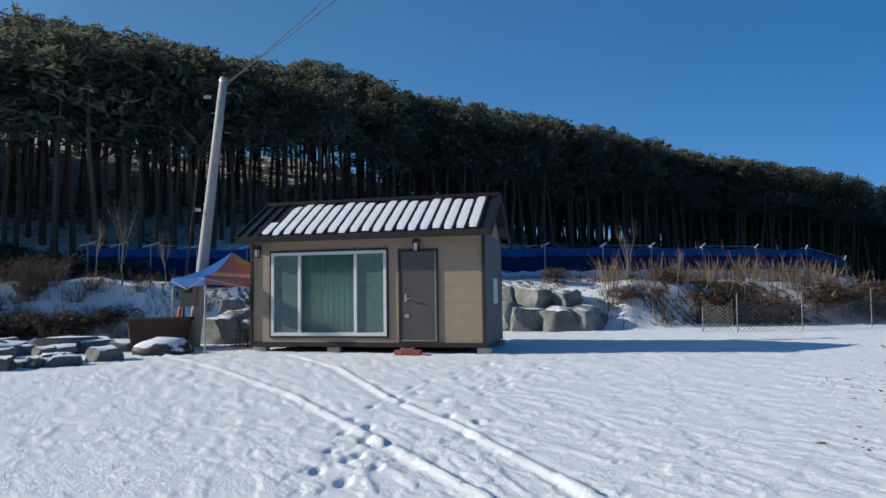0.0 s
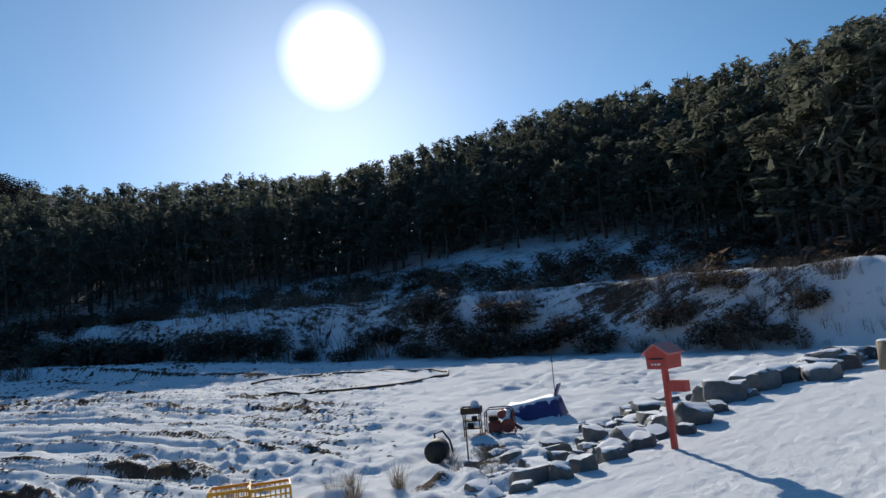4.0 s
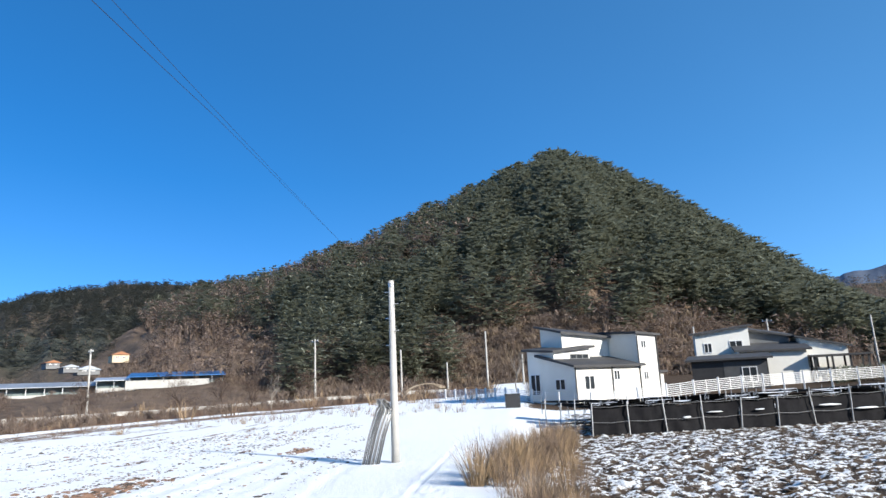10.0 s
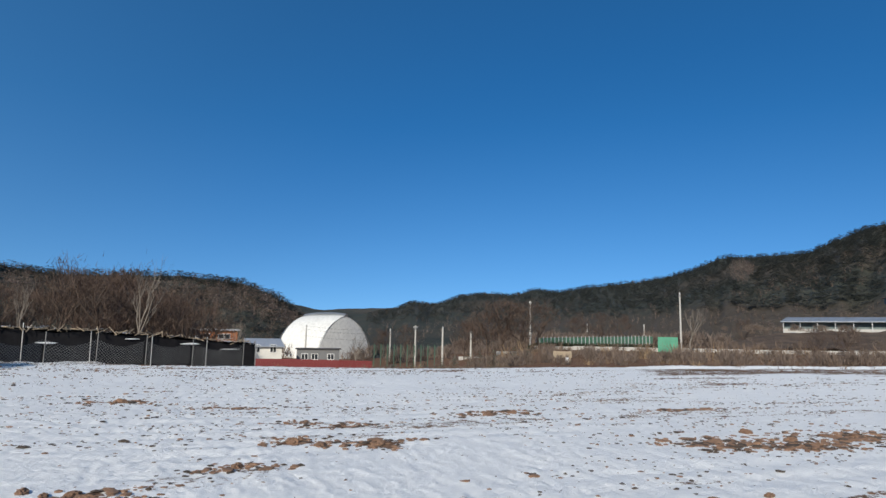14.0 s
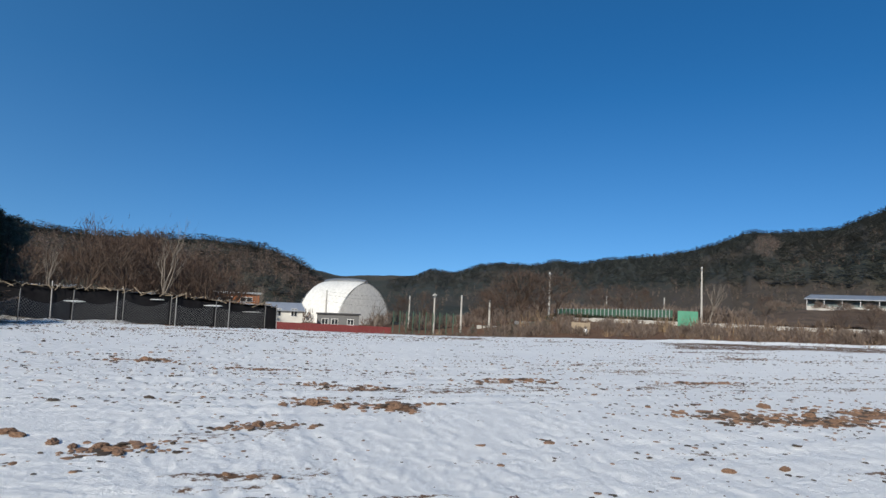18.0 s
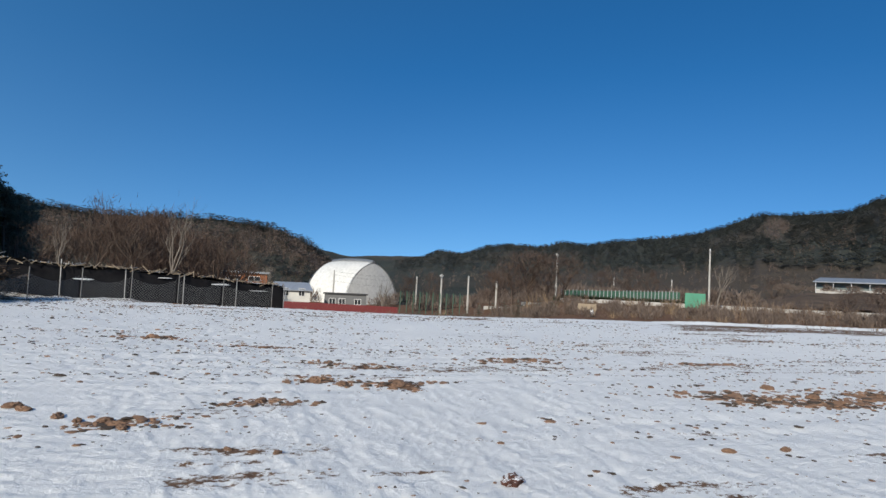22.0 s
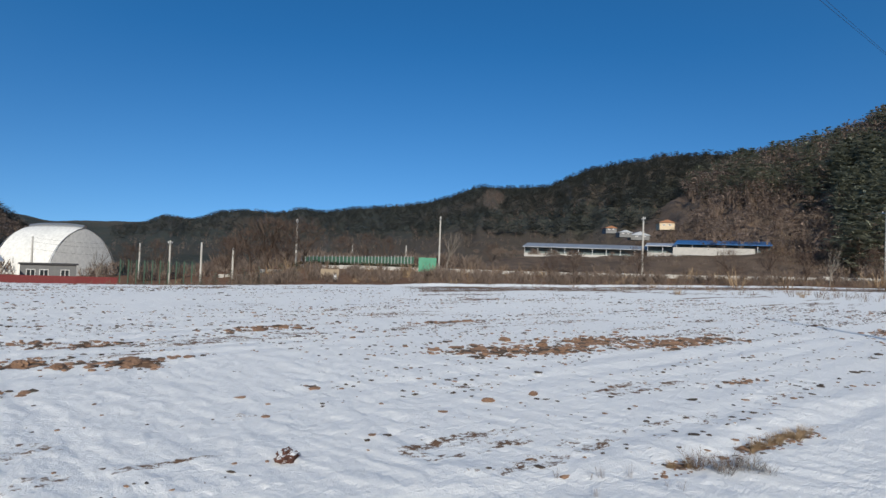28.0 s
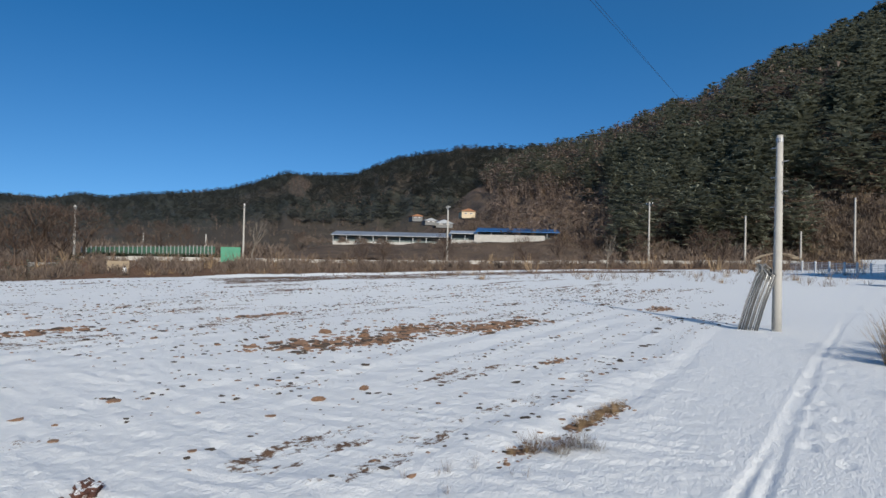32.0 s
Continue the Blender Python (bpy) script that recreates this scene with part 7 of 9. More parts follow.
# ---- tools and lumber by the lower field ----
def make_tools():
    # engine pump on a frame
    p = put(76.2, 13.4)
    ob = thing("engine_pump", "old red petrol engine pump on a steel frame, dusted with snow", "machine", Matrix.Translation(p) @ Matrix.Rotation(radians(70), 4, "Z") @ Matrix.Scale(0.66, 4))
    for x in (-0.78, -0.3):
        for y in (-0.2, 0.2):
            bm = bmesh.new()
            tube(bm, [(x, y, 0.0), (x, y, 0.66)], 0.018, 6)
            part("leg", bm, M["rust"], ob)
    for z in (0.22, 0.44):
        part("shelf", boxes((-0.8, -0.22, z, -0.28, 0.22, z + 0.025)), M["rust"], ob, "rusty shelf")
    bm = boxes((-0.84, -0.25, 0.66, -0.24, 0.25, 0.68), (-0.84, -0.25, 0.681, -0.24, -0.235, 0.84), (-0.84, 0.235, 0.681, -0.24, 0.25, 0.84), (-0.84, -0.234, 0.681, -0.825, 0.234, 0.84), (-0.255, -0.234, 0.681, -0.24, 0.234, 0.84))
    part("tray", bm, M["rust"], ob)
    for x, y, z, q in ((-0.6, 0.05, 0.3, 0.1), (-0.45, -0.08, 0.52, 0.09), (-0.68, 0.0, 0.75, 0.1), (-0.35, 0.08, 0.74, 0.09)):
        bm = boxes((x - q, y - q * 0.7, z - 0.055, x + q * 0.8, y + q * 0.7, z + q * 0.7))
        soften(bm, 0.015)
        part("tool_box", bm, M["rubber"], ob)
    bm = bmesh.new()
    bmesh.ops.create_icosphere(bm, subdivisions=2, radius=0.15)
    for v in bm.verts:
        v.co = Vector((v.co.x * 1.05 - 0.42, v.co.y, max(v.co.z, -0.02) * (1.7 + 0.4 * noise.noise(v.co * 6)) + 0.8))
    part("snow_cap", bm, M["snow"], ob, "", True)
    # the engine on skids
    for y in (-0.24, 0.24):
        bm = bmesh.new()
        tube(bm, [(-0.2, y, 0.1), (-0.14, y, 0.03), (0.72, y, 0.03), (0.78, y, 0.1)], 0.02, 6)
        part("skid", bm, M["redmachine"], ob)
    bm = boxes((-0.06, -0.2, 0.06, 0.34, 0.18, 0.4))
    soften(bm, 0.05, 2)
    part("crankcase", bm, M["redmachine"], ob, "red crankcase")
    bm = boxes((-0.02, -0.13, 0.4, 0.22, 0.12, 0.56))
    soften(bm, 0.03)
    part("cylinder", bm, M["rust"], ob)
    for k in range(5):
        part("cooling_fin", boxes((-0.04, -0.15, 0.415 + 0.03 * k, 0.24, 0.14, 0.425 + 0.03 * k)), M["rust"], ob)
    bm = bmesh.new()
    tube(bm, [(0.36, -0.16, 0.58), (0.36, 0.18, 0.58)], 0.12, 14)
    part("fuel_tank", bm, M["redmachine"], ob, "red fuel tank")
    bm = bmesh.new()
    tube(bm, [(0.52, -0.24, 0.26), (0.52, -0.19, 0.26)], 0.2, 18)
    part("flywheel", bm, M["redmachine"], ob)
    bm = bmesh.new()
    tube(bm, [(0.5, 0.02, 0.26), (0.7, 0.02, 0.26)], [0.17, 0.15], 14)
    part("pump_housing", bm, M["rust"], ob)
    for a0, a1 in (((0.62, 0.02, 0.42), (0.68, -0.12, 0.66)), ((0.7, 0.02, 0.26), (0.92, -0.05, 0.12))):
        bm = bmesh.new()
        tube(bm, [a0, a1], 0.045, 8)
        part("pipe_stub", bm, M["rust"], ob)
    for y in (-0.24, 0.24):
        bm = bmesh.new()
        tube(bm, [(-0.16, y, 0.04), (-0.12, y, 0.68), (-0.02, y, 0.76), (0.6, y, 0.76), (0.7, y, 0.66), (0.74, y, 0.04)], 0.017, 6)
        part("guard_hoop", bm, M["redmachine"], ob)
    # drum
    q = put(80.7, 11.3)
    dr = thing("black_drum", "small black plastic drum lying on its side", "drum", Matrix.Translation(q + Vector((0, 0, 0.17))) @ Matrix.Rotation(radians(68), 4, "Z"))
    bm = bmesh.new()
    tube(bm, [(0, -0.2, 0), (0, -0.17, 0), (0, 0.17, 0), (0, 0.2, 0)], [0.15, 0.18, 0.18, 0.15], 16)
    part("barrel", bm, M["rubber"], dr, "", True)
    bm = bmesh.new()
    tube(bm, [(-0.08, 0.3, 0.0), (-0.1, 0.3, 0.22), (0.05, 0.3, 0.26), (0.16, 0.3, 0.1), (0.2, 0.3, -0.1)], 0.018, 6)
    part("hose_end", bm, M["rubber"], dr)
    # tarpaulin over a heap, with a box on end
    c = put(72.5, 15.3)
    tp = thing("tarpaulin_heap", "navy tarpaulin over a long heap beside the wall", "tarpaulin", Matrix.Translation(c) @ Matrix.Rotation(radians(58), 4, "Z") @ Matrix.Scale(0.72, 4))
    bm = bmesh.new()
    nx, ny, rows = 22, 14, []
    for a in range(nx + 1):
        x = -0.95 + 1.9 * a / nx
        line_ = []
        for b in range(ny + 1):
            y = -0.62 + 1.24 * b / ny
            edge = max(abs(y) - 0.38, 0) / 0.24 + max(abs(x) - 0.78, 0) / 0.17
            z = (0.52 + 0.1 * math.sin(x * 2.3)) * max(0.0, 1 - edge ** 1.2) + 0.05 * noise.noise(Vector((x * 3, y * 3, 1)))
            line_.append(bm.verts.new((x, y, max(z, 0.0) + 0.01)))
        rows.append(line_)
    for r0, r1 in zip(rows, rows[1:]):
        for b in range(ny):
            bm.faces.new((r0[b], r1[b], r1[b + 1], r0[b + 1]))
    part("sheet", bm, M["navysnow"], tp, "", True)
    bm = boxes((0.62, -0.16, 0.5, 0.68, 0.2, 0.98))
    for v in bm.verts:
        v.co.x += (v.co.z - 0.5) * 0.4
    part("upright_box", bm, M["navy"], tp, "navy box lid standing on end")
    bm = bmesh.new()
    bmesh.ops.create_icosphere(bm, subdivisions=2, radius=0.24)
    for v in bm.verts:
        v.co = Vector((v.co.x * 1.2 - 0.75, v.co.y - 0.42, max(v.co.z, -0.05) * 1.1 + 0.08))
    part("pale_sack", bm, M["white"], tp, "white sack", True)
    # crates
    for i, (az, r, rz) in enumerate(((97.2, 9.7, 20), (94.1, 9.55, 24))):
        k = put(az, r)
        cr = thing("plastic_crate", "yellow plastic harvest crate standing in the snow", "crate", Matrix.Translation(k) @ Matrix.Rotation(radians(rz + 72), 4, "Z"), "yellow crates")
        bm = boxes((-0.26, -0.18, 0.0, 0.26, 0.18, 0.02))
        part("floor", bm, M["yellow"], cr)
        for sx, sy, wx, wy in ((0, -0.175, 0.26, 0.008), (0, 0.175, 0.26, 0.008), (-0.255, 0, 0.008, 0.166), (0.255, 0, 0.008, 0.166)):
            bm = bmesh.new()
            long_x = wx > wy
            half = wx if long_x else wy
            for z0, z1 in ((0.021, 0.05), (0.11, 0.13), (0.19, 0.21), (0.27, 0.31)):
                box(bm, sx - wx, sy - wy, z0, sx + wx, sy + wy, z1)
            for q in np.linspace(-half, half, 9):
                if long_x:
                    box(bm, q - 0.008, sy - wy * 0.9, 0.03, q + 0.008, sy + wy * 0.9, 0.29)
                else:
                    box(bm, sx - wx * 0.9, q - 0.008, 0.03, sx + wx * 0.9, q + 0.008, 0.29)
            part("side", bm, M["yellow"], cr)
    # hose in the snow
    bm = bmesh.new()
    pts = []
    for k in range(26):
        t = k / 25
        az = 96.5 - 15.5 * (t / 0.45) if t < 0.45 else (81.0 - 1.2 * math.sin((t - 0.45) * 18) if t < 0.6 else 81.0 + 14.0 * (t - 0.6) / 0.4)
        r = 33 - 6.0 * t + (3.0 * math.sin(t * 6.3))
        w = way(az) * r
        pts.append((w.x, w.y, ground_at(w.x, w.y, True) + 0.06))
    tube(bm, pts, 0.05, 6)
    tagged(new("water_hose", mesh_from("water_hose", bm, M["rubber"], True)), "black plastic water hose looped over the snow", "hose")
    # stakes, bucket, toys, timber
    for az, r, h in ((70.8, 19.4, 1.3), (78.1, 10.4, 0.8)):
        k = put(az, r)
        bm = bmesh.new()
        tube(bm, [(k.x, k.y, k.z - 0.05), (k.x + 0.04, k.y, k.z + h)], 0.012, 5)
        tagged(new("stake", mesh_from("stake", bm, M["rust"])), "thin dark stake standing in the snow", "stake", "stakes")
    k = put(46.2, 15.3)
    bk = thing("tree_stump", "pale sawn log standing on end at the yard's edge", "log", Matrix.Translation(k))
    bm = bmesh.new()
    tube(bm, [(0, 0, -0.05), (0, 0, 0.28), (0.01, 0, 0.52)], [0.25, 0.235, 0.24], 14)
    part("wood", bm, M["oldwood"], bk, "", True)
    bm = bmesh.new()
    tube(bm, [(0.01, 0, 0.521), (0.01, 0, 0.545)], [0.235, 0.2], 14)
    part("snow_cap", bm, M["snow"], bk, "", True)
    k = put(38.4, 19.0)
    k.z += 0.42
    toy = thing("plastic_sledge", "orange and yellow plastic things lying on the stones", "toy", Matrix.Translation(k) @ Matrix.Scale(0.6, 4))
    bm = boxes((-0.55, -0.18, 0, 0.2, 0.18, 0.18))
    soften(bm, 0.04)
    part("tub", bm, M["yellow"], toy, "yellow tub")
    bm = boxes((-0.2, -0.22, 0.181, 0.1, -0.05, 0.4), (-0.1, -0.2, 0.4, -0.02, -0.08, 0.55))
    soften(bm, 0.03)
    part("orange_piece", bm, M["orange"], toy, "orange piece")
    for i, (a0, r0, a1, r1) in enumerate(((50.5, 18.6, 40.5, 23.4), (50.0, 18.2, 41.0, 22.8), (47.0, 18.9, 40.8, 22.2))):
        p0, p1 = put(a0, r0), put(a1, r1)
        p0.z += 0.25
        p1.z += 0.25
        bm = bmesh.new()
        tube(bm, [p0, p0.lerp(p1, 0.5) + Vector((0, 0, -0.03)), p1], 0.07, 7)
        tagged(new("timber_pole", mesh_from("timber_pole", bm, M["snowwood"], True)), "long dark timber lying up the bank, snow on top", "timber", "timbers on the bank")


M["redmachine"] = paint("worn_red_enamel", (0.16, 0.035, 0.025), (0.26, 0.06, 0.04), 6, 0.6, 0.1, 0.3, 30)
M["navysnow"] = paint("snow_dusted_tarpaulin", (0.02, 0.025, 0.12), (0.035, 0.045, 0.2), 3, 0.5, 0, 0.3, 15, snow=0.42)
make_tools()


# ---- fences and shade nets ----
M["navynet"] = paint("dark_blue_net", (0.008, 0.022, 0.075), (0.014, 0.038, 0.12), 2, 0.85, 0, 0.3, 12, gloss=0.05)


def make_blue_nets():
    """Blue shade nets on thin poles above the bank."""
    for label, rows in (("blue shade netting on thin poles above the bank", [(-5, 30), (-9, 30.5), (-14, 31), (-18, 32.5), (-22, 34.5), (-26, 37.5), (-29.5, 41), (-32, 44)]),
                        ("blue shade netting on thin poles behind the tent", [(29.0, 30.4), (26.8, 30.2), (24.5, 30), (21, 30), (17, 30), (13.5, 30)])):
        net = thing("shade_net", label, "net", kind="structure")
        pts = [put(a, r, -0.3) for a, r in rows]
        for i, p in enumerate(pts):
            bm = bmesh.new()
            tube(bm, [(p.x, p.y, p.z - 0.4), (p.x, p.y, p.z + 1.35)], 0.03, 6)
            part("post", bm, M["galv"], net)
            bm = bmesh.new()
            tube(bm, [(p.x - 0.2, p.y - 0.3, p.z + 1.28), (p.x + 0.25, p.y + 0.25, p.z + 1.5)], 0.035, 6)
            part("rail_end", bm, M["white"], net)
        for i, (a, b) in enumerate(zip(pts, pts[1:])):
            for k, (z0, z1, back) in enumerate(((0.2, 0.92, 0.0), (0.92, 1.3, 0.05), (1.3, 1.36, 2.4))):
                bm = bmesh.new()
                prev = None
                for j in range(9):
                    t = j / 8
                    q = a.lerp(b, t)
                    n = Vector((q.x, q.y, 0)).normalized()
                    s = 0.08 * math.sin(t * math.pi)
                    lo = q + Vector((0, 0, z0 - s * 0.6 + 0.04 * math.sin(j * 1.9 + i)))
                    hi = q + n * back + Vector((0, 0, z1 - s))
                    if k:
                        lo = q + n * (0.05 if k == 2 else 0.0) + Vector((0, 0, z0 - s))
                    cur = (bm.verts.new(lo), bm.verts.new(hi))
                    if prev:
                        bm.faces.new((prev[0], cur[0], cur[1], prev[1]))
                    prev = cur
                part("net_panel", bm, M["navynet"] if k == 0 else M["blue"], net, "", True)
        for i, (a, b) in enumerate(zip(pts, pts[1:])):
            if i % 2 == 0:
                bm = bmesh.new()
                tube(bm, [a + Vector((0, 0, 1.36)), b + Vector((0, 0, 1.36))], 0.02, 5)
                part("rail", bm, M["galv"], net)


make_blue_nets()


def diamond_mesh(length, height, cell=0.16, rad=0.006, sag=0.12):
    """Chain link: two families of slanting wires as thin flat strips."""
    bm = bmesh.new()
    n = int(length / cell)
    steps = max(4, int(height / cell))
    for family in (1, -1):
        for i in range(-steps, n + steps + 1):
            prev = None
            for k in range(steps + 1):
                x = (i + family * k) * cell
                if x < 0 or x > length:
                    prev = None
                    continue
                top = height - sag * math.sin(math.pi * x / length)
                z = 0.03 + (top - 0.03) * k / steps
                w = Vector((rad, 0, rad * family * -1))
                cur = (bm.verts.new(Vector((x, 0, z)) - w), bm.verts.new(Vector((x, 0, z)) + w))
                if prev:
                    bm.faces.new((prev[0], prev[1], cur[1], cur[0]))
                prev = cur
    return bm


M["dullwire"] = paint("dull_old_wire", (0.16, 0.16, 0.16), (0.25, 0.25, 0.245), 4, 0.7, 0.2, 0.1)


def make_chain_fence():
    fence = thing("chain_link_fence", "old chain link fence on thin posts beside the field", "fence", kind="structure")
    rows = [(-21.8, 22.1, 0.7), (-24.4, 21.9, 1.1), (-29.0, 23.1, 1.15), (-33.5, 26.0, 1.2), (-37.5, 29.5, 1.25), (-41.0, 31.0, 1.3), (-44.5, 32.0, 1.3), (-48.0, 33.0, 1.3), (-51.5, 34.2, 1.3), (-55.5, 35.5, 1.3)]
    pts = [put(a, r) for a, r, h in rows]
    for p, (a, r, h) in zip(pts, rows):
        bm = bmesh.new()
        tube(bm, [(p.x, p.y, p.z - 0.1), (p.x + 0.02, p.y, p.z + h + 0.1)], 0.02, 6)
        part("post", bm, M["dullwire"], fence)
    for a, b in zip(pts, pts[1:]):
        d = b - a
        bm = diamond_mesh(math.hypot(d.x, d.y), 1.1, 0.15, 0.004, 0.3)
        me = mesh_from("mesh_panel", bm, M["dullwire"])
        ob = shared("mesh_panel", me, fence, Matrix.Translation(a) @ Matrix.Rotation(math.atan2(d.y, d.x), 4, "Z"))


make_chain_fence()


def net_row(net, a, b, height, roof_back, spacing=2.0, front=True, snow_every=4, seed=0):
    """One bay row of black shade net: posts, hanging front sheet, tilted roof sheets."""
    rng = random.Random(seed)
    n = max(1, int((b - a).length / spacing))
    d = (b - a).normalized()
    back = Vector((-d.y, d.x, 0))
    if back.dot(Vector((a.x, a.y, 0))) < 0:
        back = -back
    for i in range(n + 1):
        p = a.lerp(b, i / n)
        p.z = ground_at(p.x, p.y)
        bm = bmesh.new()
        lean = rng.gauss(0, 0.05)
        tube(bm, [(p.x, p.y, p.z - 0.1), (p.x + d.x * lean, p.y + d.y * lean, p.z + height + rng.uniform(0.0, 0.25))], 0.024, 6)
        part("post", bm, M["galv"], net)
        if i == n:
            break
        q = a.lerp(b, (i + 1) / n)
        q.z = ground_at(q.x, q.y)
        if front:
            bm = bmesh.new()
            grid = []
            for k in range(9):
                t = k / 8
                c = p.lerp(q, t) + back * 0.04
                sag = 0.1 * math.sin(t * math.pi) * rng.uniform(0.6, 1.2)
                grid.append([bm.verts.new(c + back * (0.03 * math.sin(k * 1.7 + i * 2.3 + j) + 0.09 * rng.random()) + Vector((0, 0, 0.02 + (height - 0.06 - sag) * j / 4))) for j in range(5)])
            for g0, g1 in zip(grid, grid[1:]):
                for j in range(4):
                    bm.faces.new((g0[j], g1[j], g1[j + 1], g0[j + 1]))
            part("hanging_sheet", bm, M["black"], net, "", True)
            if rng.random() < 0.5:
                # snow caught in a fold of the sheet
                bm = bmesh.new()
                bmesh.ops.create_icosphere(bm, subdivisions=2, radius=1.0)
                for v in bm.verts:
                    v.co *= rng.uniform(0.75, 1.1)
                o = part("caught_snow", bm, M["snow"], net, "snow caught in a fold", True)
                c = p.lerp(q, rng.uniform(0.3, 0.7)) - back * 0.03 + Vector((0, 0, height * rng.uniform(0.45, 0.85)))
                o.matrix_local = Matrix.Translation(c) @ Matrix.Rotation(math.atan2(d.y, d.x), 4, "Z") @ Matrix.Diagonal((rng.uniform(0.15, 0.6), 0.07, rng.uniform(0.02, 0.05), 1))
            for z in (0.46, 0.97) if spacing < 2.0 else ():
                # wires that hold the sheet
                bm = bmesh.new()
                tube(bm, [p - back * 0.02 + Vector((0, 0, height * z)), p.lerp(q, 0.5) - back * 0.02 + Vector((0, 0, height * z - 0.04)), q - back * 0.02 + Vector((0, 0, height * z))], 0.008, 4)
                part("wire", bm, M["galv"], net)
        bm = bmesh.new()
        for k in range(3):
            # ends of inner posts above the roof
            c = p.lerp(q, rng.random()) + back * (roof_back * rng.uniform(0.1, 0.95))
            tube(bm, [c + Vector((0, 0, height * 0.4)), c + d * rng.gauss(0, 0.06) + Vector((0, 0, height + rng.uniform(0.04, 0.16)))], 0.018, 5)
        part("inner_posts", bm, M["galv"], net)
        if rng.random() < 0.55:
            # a strip of snow along a sagging edge
            bm = bmesh.new()
            s0, n0 = rng.uniform(0.0, 0.5), rng.uniform(0.0, 0.9)
            side = []
            for k in range(7):
                c = p.lerp(q, s0 + (0.5 * k / 6)) + back * (roof_back * n0) + Vector((0, 0, height + 0.015 - 0.04 * math.sin(k / 6 * math.pi)))
                w0 = 0.02 + 0.1 * math.sin(k / 6 * math.pi) * rng.uniform(0.5, 1)
                side.append([bm.verts.new(c - back * w0), bm.verts.new(c + Vector((0, 0, 0.035 * math.sin(k / 6 * math.pi) + 0.006))), bm.verts.new(c + back * w0)])
            for g0, g1 in zip(side, side[1:]):
                for j in range(2):
                    bm.faces.new((g0[j], g1[j], g1[j + 1], g0[j + 1]))
            part("snow_strip", bm, M["snow"], net, "strip of snow", True)
        bm = bmesh.new()
        rows = []
        dip = rng.uniform(0.05, 0.25)
        for k in range(6):
            t = k / 5
            c = p.lerp(q, t)
            rows.append([bm.verts.new(c + back * (roof_back * s) + Vector((0, 0, height - dip * math.sin(s * 3.1) * math.sin(t * 3.1) - 0.12 * s + rng.uniform(-0.03, 0.03)))) for s in (0, 0.33, 0.66, 1)])
        for g0, g1 in zip(rows, rows[1:]):
            for j in range(3):
                bm.faces.new((g0[j], g1[j], g1[j + 1], g0[j + 1]))
        part("roof_sheet", bm, M["blacksnow"] if rng.randrange(snow_every) == 0 else M["black"], net, "", True)
        if rng.random() < 0.7:
            bm = bmesh.new()
            c = p + back * rng.uniform(0.1, 0.5)
            tube(bm, [c + Vector((0, 0, height - 0.1)), c + d * rng.uniform(0.6, 1.7) + Vector((0, 0, height + rng.uniform(-0.1, 0.2)))], 0.011, 5)
            part("purlin", bm, M["galv"], net)


M["blacksnow"] = paint("snow_lying_on_net", (0.012, 0.012, 0.014), (0.025, 0.025, 0.028), 1.2, 0.9, 0, 0.3, 12, snow=0.1, gloss=0.05)


def make_black_nets():
    net = thing("black_shade_net", "black shade nets on posts over rows of crop", "net", kind="structure")
    a, b = Vector((12.3, -22.3, 0)), Vector((-4.3, -37.0, 0))
    d = (b - a).normalized()
    back = Vector((-d.y, d.x, 0))
    if back.dot(a) < 0:
        back = -back
    for k in range(4):
        grow = 1.0 * k
        net_row(net, a + back * (1.7 * k) - d * grow * 0.3, b + back * (1.7 * k) + d * grow * 1.1, 1.1 - 0.03 * k, 1.6, 1.35 if k == 0 else 2.1 if k < 2 else 3.2, k == 0, 6 if k < 2 else 4, k)
    far = thing("black_shade_net", "farther field of black shade nets with snow patches", "net", kind="structure")
    for k in range(9):
        a2 = way(179.5 - k * 0.3) * (46 + 4.2 * k)
        b2 = way(160.0 + k * 0.2) * (66 + 3.0 * k)
        net_row(far, a2, b2, 0.75, 4.3, 4.0, k == 0, 5, 50 + k)
    # nets beyond the chain link fence
    north = thing("black_shade_net", "black shade nets behind the chain link fence", "net", kind="structure")
    for k in range(5):
        a3 = way(-35 - 0.4 * k) * (33.5 + 2.2 * k)
        b3 = way(-56.5 + 0.2 * k) * (36.8 + 2.2 * k)
        net_row(north, a3, b3, 1.5 + 0.04 * k, 2.2, 2.4, k == 0, 9, 80 + k)
    rng = random.Random(83)
    a3, b3 = way(-35) * 33.4, way(-56.5) * 36.7
    for k in range(70):
        p = a3.lerp(b3, (k + rng.random() * 0.6) / 70)
        z = ground_at(p.x, p.y) + 1.5 + rng.uniform(-0.03, 0.08)
        bm = bmesh.new()
        e = Vector((rng.uniform(-0.35, 0.35), rng.uniform(-0.25, 0.25), rng.uniform(-0.05, 0.16)))
        tube(bm, [Vector((p.x, p.y, z)) - e, Vector((p.x, p.y, z)) + e], 0.022, 5)
        part("stick", bm, M["oldwood"], north)


make_black_nets()


